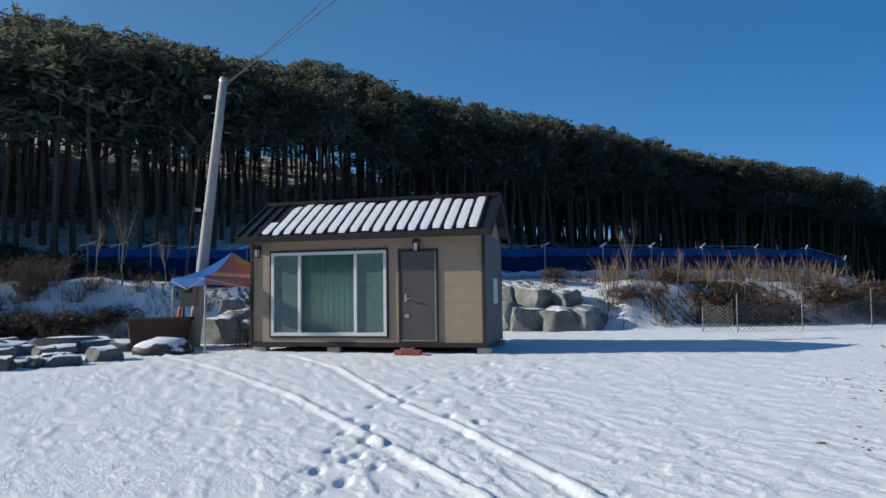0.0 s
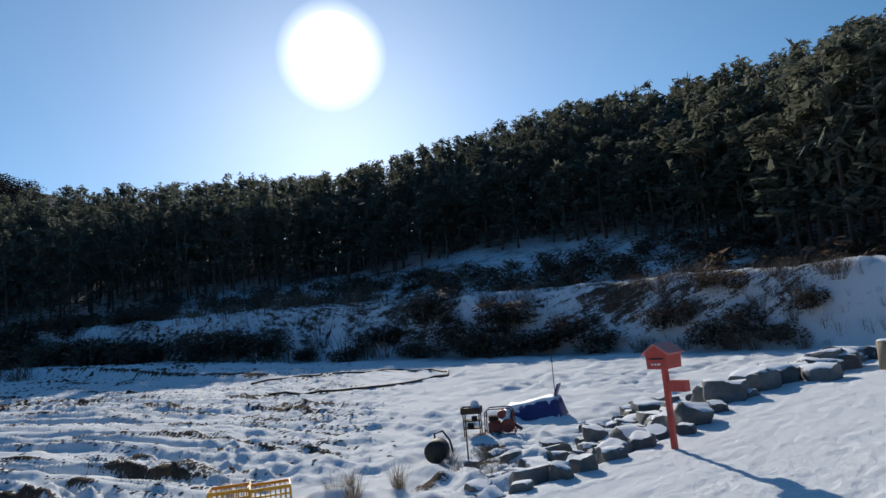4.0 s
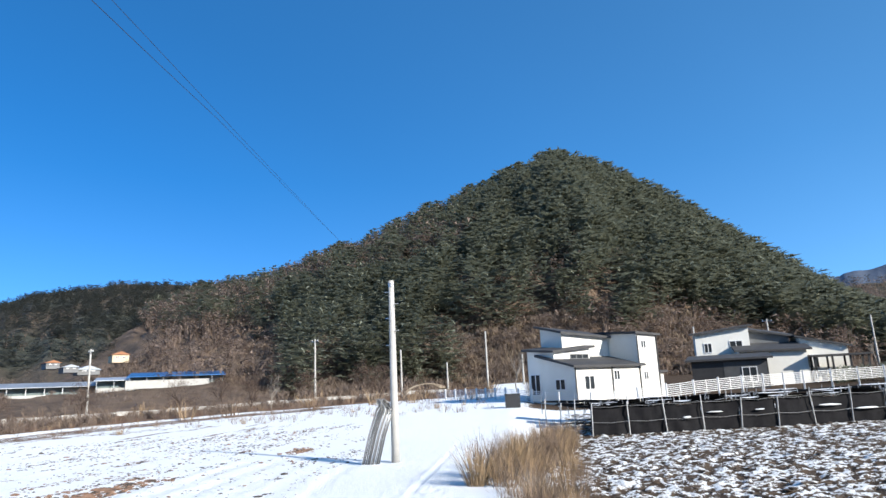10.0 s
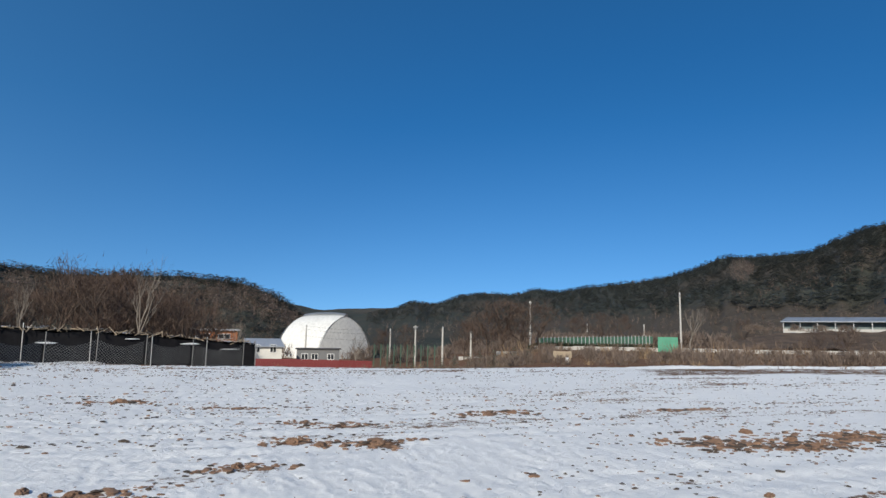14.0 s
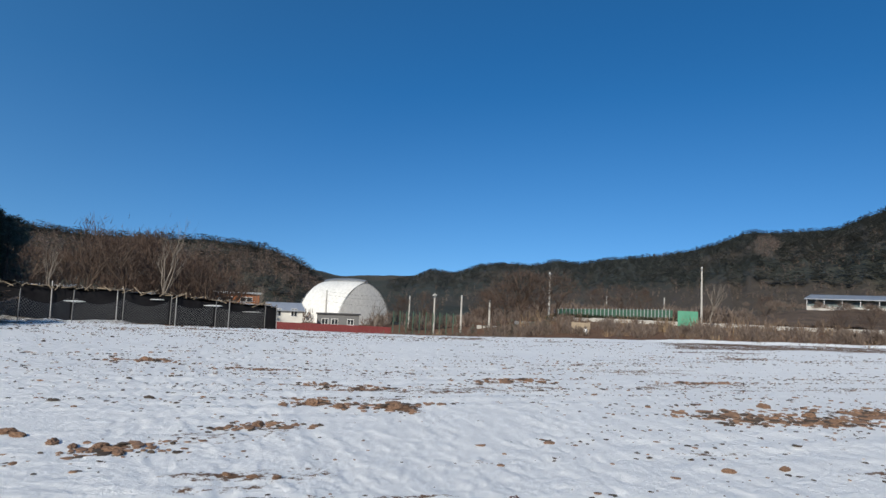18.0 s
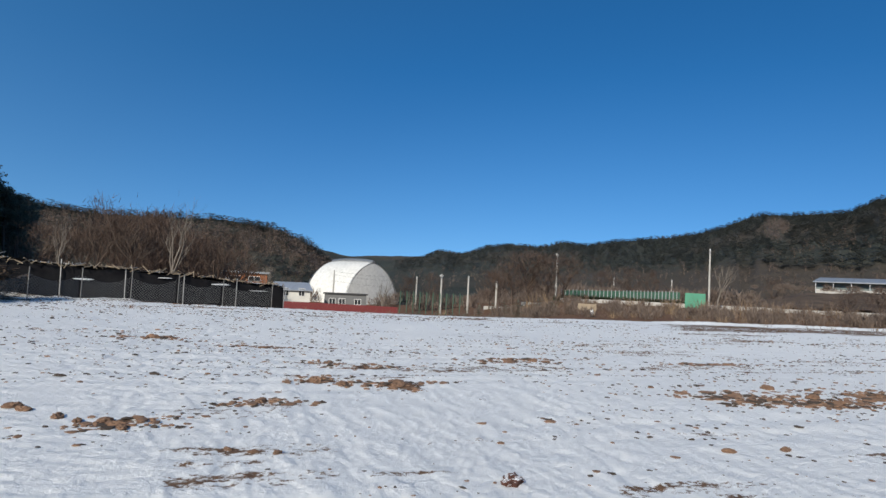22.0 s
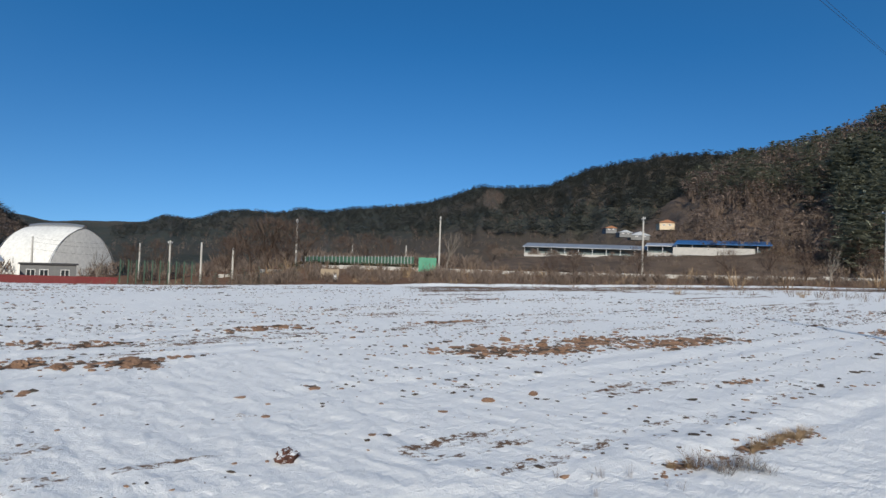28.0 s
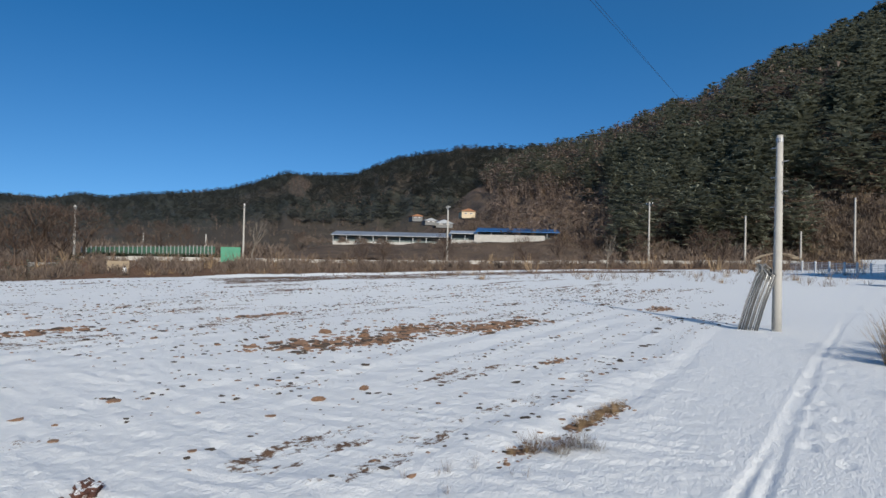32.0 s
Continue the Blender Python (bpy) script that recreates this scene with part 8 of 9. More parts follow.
def make_picket_fence(rows, label, height=0.95, spacing=2.0, up=0.0):
    fence = thing("white_fence", label, "fence", kind="structure")
    pts = [put(a, r, -(lift[0] if lift else up)) for a, r, *lift in rows]
    for a, b in zip(pts, pts[1:]):
        d = b - a
        l = math.hypot(d.x, d.y)
        n = max(1, round(l / spacing))
        for i in range(n):
            p, q = a.lerp(b, i / n), a.lerp(b, (i + 1) / n)
            bm = boxes((-0.05, -0.05, -0.1 - up, 0.05, 0.05, height + 0.08))
            ob = part("post", bm, M["white"], fence)
            ob.matrix_local = Matrix.Translation(p)
            e = q - p
            m = Matrix.Translation(p) @ Matrix.Rotation(math.atan2(e.y, e.x), 4, "Z")
            w = math.hypot(e.x, e.y)
            bm = bmesh.new()
            for j in range(7):
                z = 0.1 + (height - 0.16) * j / 6
                box(bm, 0.051, -0.012, z, w - 0.051, 0.012, z + 0.035)
            box(bm, w / 2 - 0.02, 0.013, 0.06, w / 2 + 0.02, 0.03, height)
            for v in bm.verts:
                v.co.z += e.z * v.co.x / w
            ob = part("rail_panel", bm, M["white"], fence)
            ob.matrix_local = m


make_picket_fence([(182.7, 61), (187.5, 56), (192.7, 51.5), (197, 48), (200.6, 45, 0.35), (205, 42, 0.15), (208.8, 41.5, 0.0), (211.5, 43.5, 0.0), (213.6, 45.8, 0.0)], "low white fence along the shade nets before the houses", 0.85, 2.0, 0.42)
make_picket_fence([(213.7, 46), (216, 50), (218.5, 55), (222.0, 62)], "low white fence round a snowy garden by the track", 0.85)


# ---- houses ----
def frame_of(corner, toward):
    """A plan frame with its origin at corner and x running toward a second place."""
    d = Vector((toward[0] - corner[0], toward[1] - corner[1], 0)).normalized()
    m = Matrix(((d.x, -d.y, 0, corner[0]), (d.y, d.x, 0, corner[1]), (0, 0, 1, ground_at(corner[0], corner[1]) - 0.05), (0, 0, 0, 1)))
    return m


def block(house, x0, y0, x1, y1, z0, z1, wall, roof, tilt=(0.0, 0.0), eave=0.3, thick=0.16):
    """A box of walls with one tilted roof slab; tilt: rise of the roof across x and across y."""
    def top(x, y):
        return z1 + tilt[0] * (x - x0) / (x1 - x0) + tilt[1] * (y - y0) / (y1 - y0)
    bm = bmesh.new()
    lo = [bm.verts.new((x, y, z0)) for x, y in ((x0, y0), (x1, y0), (x1, y1), (x0, y1))]
    hi = [bm.verts.new((x, y, top(x, y))) for x, y in ((x0, y0), (x1, y0), (x1, y1), (x0, y1))]
    bm.faces.new(hi)
    bm.faces.new(lo[::-1])
    for i in range(4):
        j = (i + 1) % 4
        bm.faces.new((lo[i], lo[j], hi[j], hi[i]))
    w = part("wall", bm, wall, house)
    e = eave
    bm = bmesh.new()
    ring = [(x0 - e, y0 - e), (x1 + e, y0 - e), (x1 + e, y1 + e), (x0 - e, y1 + e)]
    lo = [bm.verts.new((x, y, top(x, y) + 0.004)) for x, y in ring]
    hi = [bm.verts.new((x, y, top(x, y) + thick)) for x, y in ring]
    bm.faces.new(hi)
    bm.faces.new(lo[::-1])
    for i in range(4):
        j = (i + 1) % 4
        bm.faces.new((lo[i], lo[j], hi[j], hi[i]))
    part("roof", bm, roof, house)
    return w


def opening(house, face, u, z, w, h, kind="window", casing="white", off=0.0, panes=2):
    """A window or door on a face: 'f' looks to -y at y = off, 's' to -x at x = off."""
    def put_box(bm, a0, d0, b0, a1, d1, b1):
        if face == "f":
            box(bm, a0, off - d1, b0, a1, off - d0, b1)
        else:
            box(bm, off - d1, a0, b0, off - d0, a1, b1)
    bm = bmesh.new()
    t = 0.06
    put_box(bm, u, 0.0, z + h - t, u + w, 0.05, z + h)
    put_box(bm, u, 0.0, z, u + w, 0.05, z + t)
    put_box(bm, u, 0.0, z + t, u + t, 0.05, z + h - t)
    put_box(bm, u + w - t, 0.0, z + t, u + w, 0.05, z + h - t)
    for k in range(1, panes):
        put_box(bm, u + w * k / panes - 0.03, 0.0, z + t, u + w * k / panes + 0.03, 0.05, z + h - t)
    ob = part(kind, bm, M[casing], house)
    bm = bmesh.new()
    put_box(bm, u + t, 0.004, z + t, u + w - t, 0.02, z + h - t)
    part("pane" if kind == "window" else "leaf", bm, M["darkglass"] if kind == "window" else M["white"], ob)


def make_house_one():
    m = frame_of((22.0, -38.1), (19.7, -45.96))
    h = thing("house", "white two-storey house with flat dark sloping roofs", "house", m)
    W, R = M["wall_white"], M["roof_dark"]
    block(h, 0, 0, 6.2, 3.2, 0, 2.55, W, R, (0.0, 0.75), 0.35)
    block(h, 0.003, 1.9, 3.4, 4.7, 0, 3.6, W, R, (0.3, 0.25), 0.3)
    block(h, 1.6, 2.7, 6.196, 4.95, 2.6, 5.0, W, R, (-0.3, 0.5), 0.35)
    block(h, 6.2, 0, 8.3, 5.0, 0, 4.75, W, R, (-0.1, 0.35), 0.25)
    block(h, 8.3, 0.8, 9.7, 3.6, 0, 2.0, W, R, (0, 0.2), 0.25)
    opening(h, "f", 0.8, 1.0, 0.95, 0.95, off=0.0)
    opening(h, "f", 3.6, 1.55, 0.6, 0.7, off=0.0)
    opening(h, "f", 4.6, 0.1, 1.0, 2.0, "door", panes=1)
    opening(h, "f", 6.6, 3.7, 0.55, 0.6, off=0.0)
    opening(h, "f", 6.6, 1.5, 0.5, 0.6, off=0.0)
    opening(h, "f", 8.7, 1.15, 0.5, 0.4, off=0.8)
    opening(h, "s", 0.9, 1.05, 1.0, 0.75, off=0.0)
    opening(h, "s", 3.4, 0.75, 1.05, 1.45, off=0.0)
    opening(h, "f", 1.5, 3.12, 1.75, 0.36, off=1.9, casing="wall_grey", panes=3)
    for x in (0.04, 3.45, 6.24, 8.26):
        bm = bmesh.new()
        tube(bm, [(x, -0.06, 0.1), (x, -0.06, 2.5 if x < 6 else 4.6)], 0.04, 6)
        part("downpipe", bm, M["roof_dark"], h)


make_house_one()


M["slate"] = paint("dark_grey_cladding", (0.05, 0.052, 0.056), (0.08, 0.083, 0.088), 1.2, 0.7, 0, 0.1, 10)


def make_house_two():
    m = frame_of((20.1, -53.5), (10.6, -56.6))
    g = thing("garage", "low black-clad building with a flat dark roof", "building", m)
    block(g, 0, 0, 5.6, 4.5, 0, 2.35, M["wall_dark"], M["roof_dark"], (0, 0.4), 0.4)
    part("grey_front", boxes((2.4, -0.03, 0.0, 5.5, -0.004, 2.2)), M["slate"], g, "dark grey cladding")
    opening(g, "f", 3.7, 0.55, 1.1, 1.2, off=-0.03)
    m = frame_of((22.3, -61.0), (11.0, -65.5))
    h = thing("house", "white house with several dark sloping roofs", "house", m)
    W, R = M["wall_white"], M["roof_dark"]
    block(h, 0, 0, 4.6, 6, 0, 4.7, W, R, (0.5, 0.4), 0.4)
    block(h, 4.6, 1.5, 8.0, 6, 0, 4.9, M["wall_grey"], R, (-0.7, 0.5), 0.4)
    block(h, 3.4, -2.6, 8.6, 1.5, 0, 2.9, W, R, (-0.1, 0.7), 0.4)
    block(h, 8.6, 0.0, 12.2, 5, 0, 3.9, W, R, (-0.9, 0.3), 0.35)
    opening(h, "f", 0.7, 3.0, 0.7, 0.9, off=0.0)
    opening(h, "f", 2.9, 3.4, 1.1, 0.6, off=0.0)
    opening(h, "f", 8.9, 1.2, 1.0, 1.2, off=0.0)
    p = thing("pergola", "dark timber pergola before the house", "pergola", m @ Matrix.Translation((9.0, -3.2, 0)))
    for x in (0, 1.3, 2.6, 3.9):
        for y in (0, 2.0):
            part("post", boxes((x - 0.07, y - 0.07, 0, x + 0.07, y + 0.07, 2.1)), M["wall_dark"], p)
    part("roof", boxes((-0.3, -0.3, 2.101, 4.2, 2.3, 2.25)), M["roof_dark"], p)
    rng = random.Random(3)
    for k in range(16):
        a = rng.uniform(182.5, 191)
        q = put(a, rng.uniform(58.5, 63))
        ob = thing("evergreen_shrub", "clipped dark green garden shrub", "shrub", Matrix.Translation(q) @ Matrix.Diagonal((1.4, 1.4, rng.uniform(0.9, 1.5), 1)), "garden shrubs")
        verts, faces = [], []
        clump(rng, verts, faces, (0, 0, 0.5), 0.55, 0.55, 0.5, 150, 0.11)
        ob2 = new("foliage", raw_mesh("foliage", [tuple(v) for v in verts], faces, M["hillneedles"]))
        ob2.parent = ob


make_house_two()


def simple_house(az, r, w, d, h, turn, wall, roof, label, name="house", flat=0.9, kind_roof="gable", windows=3, up=0.0):
    p = put(az, r)
    p.z += up
    ob = thing(name, label, name.replace("_", " "), Matrix.Translation(p) @ Matrix.Rotation(radians(az + turn), 4, "Z"))
    part("wall", boxes((-w / 2, 0, -0.3 - up, w / 2, d, h)), M[wall], ob)
    for s in (0, 1):
        bm = bmesh.new()
        y0, y1 = (-0.3, d / 2) if s == 0 else (d + 0.3, d / 2)
        z0, z1 = h - 0.05, h + flat
        vs = [bm.verts.new(v) for v in ((-w / 2 - 0.3, y0, z0), (w / 2 + 0.3, y0, z0), (w / 2 + 0.3, y1, z1), (-w / 2 - 0.3, y1, z1))]
        us = [bm.verts.new(v.co + Vector((0, 0, 0.12))) for v in vs]
        bm.faces.new(vs[::-1])
        bm.faces.new(us)
        for i in range(4):
            bm.faces.new((vs[i], vs[(i + 1) % 4], us[(i + 1) % 4], us[i]))
        part("roof_slope", bm, M[roof], ob)
    for x in (-w / 2, w / 2 - 0.02):
        bm = bmesh.new()
        prism(bm, [(0, h), (d, h), (d / 2, h + flat - 0.04)], 0.02, Matrix.Translation((x + 0.02, 0, 0)) @ Matrix.Rotation(radians(90), 4, "Z"))
        part("gable", bm, M[wall], ob)
    for k in range(windows):
        opening(ob, "f", -w / 2 + w * (k + 0.25) / windows, 0.9, w * 0.4 / windows, 1.0, off=0.0)
    return ob


# ---- the far side of the big field ----
M["hoard"] = paint("dark_red_steel", (0.12, 0.008, 0.011), (0.18, 0.014, 0.018), 1.5, 0.6, 0.1, 0.1, 8)


def make_dome():
    """A barrel-vaulted membrane hall, seen at an angle, its arched end towards the field."""
    near, axis, side = way(295.9) * 114, way(341.0), way(251.0)
    ob = thing("sports_dome", "large white membrane hall with an arched end and a grey ridge", "dome", Matrix.Translation((near.x, near.y, -3.2)))
    W, H, L, n = 6.6, 8.0, 10.6, 24
    arch = [(W * math.cos(math.pi * k / n), H * max(0.0, 1 - abs(math.cos(math.pi * k / n)) ** 1.6) ** 0.5) for k in range(n + 1)]
    bm = bmesh.new()
    rings = [[bm.verts.new(axis * s + side * x * (1 - 0.05 * (abs(s - L / 2) / L * 2) ** 3) + Vector((0, 0, z * (1 - 0.02 * (abs(s - L / 2) / L * 2) ** 3)))) for x, z in arch] for s in np.linspace(0, L, 9)]
    for r0, r1 in zip(rings, rings[1:]):
        for k in range(n):
            bm.faces.new((r0[k], r0[k + 1], r1[k + 1], r1[k]))
    part("membrane", bm, M["dome"], ob, "", True)
    for s, bulge in ((0.0, -1.3), (L, 1.3)):
        bm = bmesh.new()
        rows = []
        for q in (1.0, 0.8, 0.55, 0.3, 0.02):
            rows.append([bm.verts.new(axis * (s + bulge * 0.25 * (1 - q * q)) + side * x * q * 0.95 + Vector((0, 0, z * 0.96 * q))) for x, z in arch])
        for r0, r1 in zip(rows, rows[1:]):
            for k in range(n):
                bm.faces.new((r0[k], r0[k + 1], r1[k + 1], r1[k]))
        part("end_panel", bm, M["dome"], ob, "", True)
    bm = bmesh.new()
    tube(bm, [axis * s + Vector((0, 0, H + 0.1 - 0.3 * (abs(s - L / 2) / L * 2) ** 3)) for s in np.linspace(0.0, L, 7)], 0.42, 6)
    part("ridge_vent", bm, M["galv"], ob, "grey ridge strip")
    for s in (0.0, 10.6):
        bm = bmesh.new()
        tube(bm, [axis * s + side * x * 1.004 + Vector((0, 0, z * 1.004 - 0.3 * (z / H))) for x, z in arch], 0.045, 4)
        part("seam", bm, M["galv"], ob)
    q = way(298.2) * 88
    kiosk = thing("site_office", "long low grey site office with white windows", "hut", Matrix.Translation((q.x, q.y, -2.6)) @ Matrix.Rotation(radians(298), 4, "Z"))
    part("wall", boxes((-2.8, 0, 0, 2.8, 2.4, 2.05)), M["wall_grey"], kiosk)
    part("roof", boxes((-3.0, -0.2, 2.051, 3.0, 2.6, 2.2)), M["roof_dark"], kiosk)
    for x in (-2.2, -0.9, 1.2):
        opening(kiosk, "f", x, 0.7, 0.9, 0.8, off=0.0)
    # red steel hoarding
    red = thing("red_hoarding", "long low hoarding of dark red ribbed steel", "fence", kind="structure")
    rows = [(303.6, 56), (300, 55), (296.5, 54), (293.6, 53)]
    for (a0, r0), (a1, r1) in zip(rows, rows[1:]):
        p0, p1 = way(a0) * r0, way(a1) * r1
        d = p1 - p0
        for i in range(9):
            mm = Matrix.Translation((p0.x + d.x * i / 9, p0.y + d.y * i / 9, -2.9)) @ Matrix.Rotation(math.atan2(d.y, d.x), 4, "Z")
            w = d.length / 9
            bm = bmesh.new()
            for k in range(4):
                box(bm, w * k / 4, 0, 0, w * (k + 0.55) / 4, 0.06, 2.35)
                box(bm, w * (k + 0.55) / 4, 0.025, 0, w * (k + 1) / 4, 0.05, 2.35)
            o = part("panel", bm, M["hoard"], red)
            o.matrix_local = mm


make_dome()
simple_house(302.6, 84, 4.0, 5, 1.6, 10, "wall_white", "silver", "small white house with a pale roof near the dome", "house", 0.9, windows=2, up=-2.4 + 3.3)


def make_orange_house():
    q = way(306.7) * 92
    ob = thing("timber_house", "orange timber house with a flat snowy roof", "house", Matrix.Translation((q.x, q.y, -0.9)) @ Matrix.Rotation(radians(306.7), 4, "Z"))
    part("wall", boxes((-2.8, 0, 0, 2.8, 4, 2.6)), M["orangewood"], ob)
    part("roof", boxes((-3.2, -0.4, 2.601, 3.2, 4.4, 2.85)), M["silver"], ob, "pale flat roof")
    for x in (-2.3, 0.3):
        opening(ob, "f", x, 1.5, 1.6, 0.7, off=0.0)


M["orangewood"] = paint("orange_timber", (0.3, 0.1, 0.04), (0.4, 0.15, 0.06), 1, 0.7, 0, 0.3, 10)
make_orange_house()


def make_green_fence():
    for label, rows, z, h in (("green netting fence with pale posts beside the road", [(279.2, 92), (274, 94), (269.4, 96)], 0.45, 1.0), ("faint green netting fence near the dome", [(293.4, 74), (290.5, 74), (287.5, 74)], -0.8, 1.15)):
        f = thing("green_net_fence", label, "fence", kind="structure")
        for (a0, r0), (a1, r1) in zip(rows, rows[1:]):
            n = 16 if z > 0 else 5
            for i in range(n):
                t0, t1 = i / n, (i + 1) / n
                p, q = way(a0 + (a1 - a0) * t0) * (r0 + (r1 - r0) * t0), way(a0 + (a1 - a0) * t1) * (r0 + (r1 - r0) * t1)
                p.z = q.z = z + max(0, (279.2 - a0) + (a0 - a1) * t0) * (0.05 if z > 0 else 0)
                d = q - p
                mm = Matrix.Translation(p) @ Matrix.Rotation(math.atan2(d.y, d.x), 4, "Z")
                o = part("post", boxes((-0.05, -0.05, -1.2, 0.05, 0.05, h + 0.15)), M["galv"] if z > 0 else M["dullgreen"], f)
                o.matrix_local = mm
                rails = [(0.051, -0.01, 0.0, d.length - 0.051, 0.01, h)] if z > 0 else [(0.06 + 0.2 * k, -0.015, 0.0, 0.11 + 0.2 * k, 0.015, h) for k in range(int(d.length / 0.2) - 1)]
                o = part("net_panel", boxes(*rails), M["netgreen"] if z > 0 else M["dullgreen"], f)
                o.matrix_local = mm
    q = way(268.25) * 83
    b = thing("green_container", "bright green ribbed container by the road", "container", Matrix.Translation((q.x, q.y, -0.2)) @ Matrix.Rotation(radians(268.3), 4, "Z"))
    part("body", boxes((-1.15, 0, -0.6, 1.15, 2.4, 2.05)), M["brightgreen"], b)
    bm = bmesh.new()
    for k in range(8):
        box(bm, -1.1 + 0.28 * k, -0.05, -0.5, -0.96 + 0.28 * k, -0.002, 1.95)
    part("ribs", bm, M["brightgreen"], b)
    w = thing("white_wall", "low white wall beside the road", "wall", Matrix.Translation(way(263.8) * 90 + Vector((0, 0, -0.5))) @ Matrix.Rotation(radians(264), 4, "Z"), kind="structure")
    part("panel", boxes((-3.2, 0, -0.6, 3.2, 0.2, 0.55)), M["white"], w)
    part("coping", boxes((-3.25, -0.04, 0.551, 3.25, 0.24, 0.62)), M["concrete"], w)


M["dullgreen"] = paint("dull_green_mesh", (0.03, 0.07, 0.05), (0.05, 0.1, 0.07), 0.5, 0.8, 0, 0.1, 8)
M["netgreen"] = paint("dark_green_net", (0.02, 0.075, 0.05), (0.035, 0.12, 0.08), 0.5, 0.7, 0, 0.1, 8)
M["brightgreen"] = paint("bright_green_steel", (0.04, 0.22, 0.14), (0.07, 0.3, 0.2), 1, 0.6, 0.1, 0.1)
make_green_fence()


def make_greenhouses():
    """Long sheds with silver and blue roofs on a terrace under the hill."""
    # the terrace: an earth bank rising from the scrub
    az = np.linspace(264, 236, 57)
    r = np.array([94, 100, 106, 112, 118, 124, 150])
    A, R = np.meshgrid(az, r)
    high = np.interp(-A, [-264, -260, -247, -240, -236], [1.0, 2.9, 3.7, 4.6, 3.0])
    Z = np.interp(R, [94, 118, 150], [0.0, 1.0, 1.15]) * high + (1 - np.interp(R, [94, 118], [0, 1])) * 0.6 + (rough(A * 4, R * 2, 6, 92) - 0.5) * 0.8
    n, k = A.shape
    i, j = np.meshgrid(np.arange(n - 1), np.arange(k - 1), indexing="ij")
    f = np.stack([i * k + j, (i + 1) * k + j, (i + 1) * k + j + 1, i * k + j + 1], -1).reshape(-1, 4)
    v = np.stack([-np.sin(np.radians(A)) * R, np.cos(np.radians(A)) * R, Z], -1).reshape(-1, 3)
    tagged(new("terrace", raw_mesh("terrace", v, f, M["hillA"], True)), "brown earth terrace under the long sheds", "bank", kind="structure")
    for label, a0, a1, r, z0, eave, top, roof in (("long shed with a pale silver roof and dark open sides", 259.6, 247.0, 128, 3.3, 4.9, 5.9, "dullsilver"),
                                                  ("shed with a silver roof beside the blue one", 249.2, 245.0, 124, 4.0, 5.6, 6.4, "silver"),
                                                  ("long shed with a bright blue roof", 246.9, 239.9, 122, 4.2, 6.0, 7.0, "blueroof")):
        p0, p1 = way(a0) * r, way(a1) * r
        d = p1 - p0
        ob = thing("greenhouse", label, "greenhouse", Matrix.Translation((p0.x, p0.y, z0)) @ Matrix.Rotation(math.atan2(d.y, d.x), 4, "Z"))
        L, e, t = d.length, eave - z0, top - z0
        inward = 1 if Vector((-d.y, d.x, 0)).dot(p0) > 0 else -1
        part("wall", boxes((0, 1.2, -0.4, L, 1.35, e + 0.2)) if inward > 0 else boxes((0, -1.35, -0.4, L, -1.2, e + 0.2)), M["greyglass"], ob)
        part("plinth", boxes((0, -0.05, -0.4, L, 0.1, 0.45)), M["concrete"], ob)
        bm = bmesh.new()
        vs = [(-0.4, -0.5 * inward, e), (L + 0.4, -0.5 * inward, e), (L + 0.4, 9 * inward, t), (-0.4, 9 * inward, t)]
        lo = [bm.verts.new(q) for q in vs]
        hi = [bm.verts.new((q[0], q[1], q[2] + 0.12)) for q in vs]
        bm.faces.new(lo[::-1])
        bm.faces.new(hi)
        for i in range(4):
            bm.faces.new((lo[i], lo[(i + 1) % 4], hi[(i + 1) % 4], hi[i]))
        part("roof", bm, M[roof], ob)
        for k in range(int(L / 2.6) + 1):
            part("post", boxes((2.6 * k - 0.05, -0.12, -0.4, 2.6 * k + 0.05, -0.052, e)), M["galv"], ob)
        for k in range(int(L / 1.3)):
            bm = bmesh.new()
            x = 1.3 * k
            tube(bm, [(x, -0.5 * inward, e + 0.16), (x, 9 * inward, t + 0.16)], 0.04, 4)
            part("roof_rib", bm, M[roof], ob)
    w = thing("terrace_wall", "grey-green sheeted wall below the blue shed", "wall", kind="structure")
    p0, p1 = way(247.2) * 117, way(241.0) * 117
    d = p1 - p0
    o = part("panel", boxes((0, 0, -0.5, d.length, 0.3, 0.8)), M["concrete"], w)
    o.matrix_local = Matrix.Translation((p0.x, p0.y, 4.5)) @ Matrix.Rotation(math.atan2(d.y, d.x), 4, "Z")


M["greyglass"] = paint("grey_green_sheeting", (0.1, 0.14, 0.14), (0.16, 0.2, 0.2), 0.4, 0.4, 0, 0.1, 4)
M["dullsilver"] = paint("weathered_silver_sheet", (0.26, 0.29, 0.33), (0.38, 0.41, 0.45), 0.3, 0.55, 0.3, 0.2, 4)
make_greenhouses()


def hill_house(az, z, r, w, h, wall, roof, label):
    q = way(az) * r
    ob = thing("hill_house", label, "house", Matrix.Translation((q.x, q.y, z)) @ Matrix.Rotation(radians(az + 12), 4, "Z"))
    part("wall", boxes((-w / 2, 0, -0.6, w / 2, 4, h)), M[wall], ob)
    bm = bmesh.new()
    prism(bm, [(-w / 2 - 0.3, h), (w / 2 + 0.3, h), (0, h + w * 0.22)], 5.6, Matrix.Translation((0, -0.3, 0)))
    part("roof", bm, M[roof], ob)
    for x in (-w * 0.3, w * 0.1):
        opening(ob, "f", x, h * 0.35, w * 0.2, h * 0.35, off=0.0)


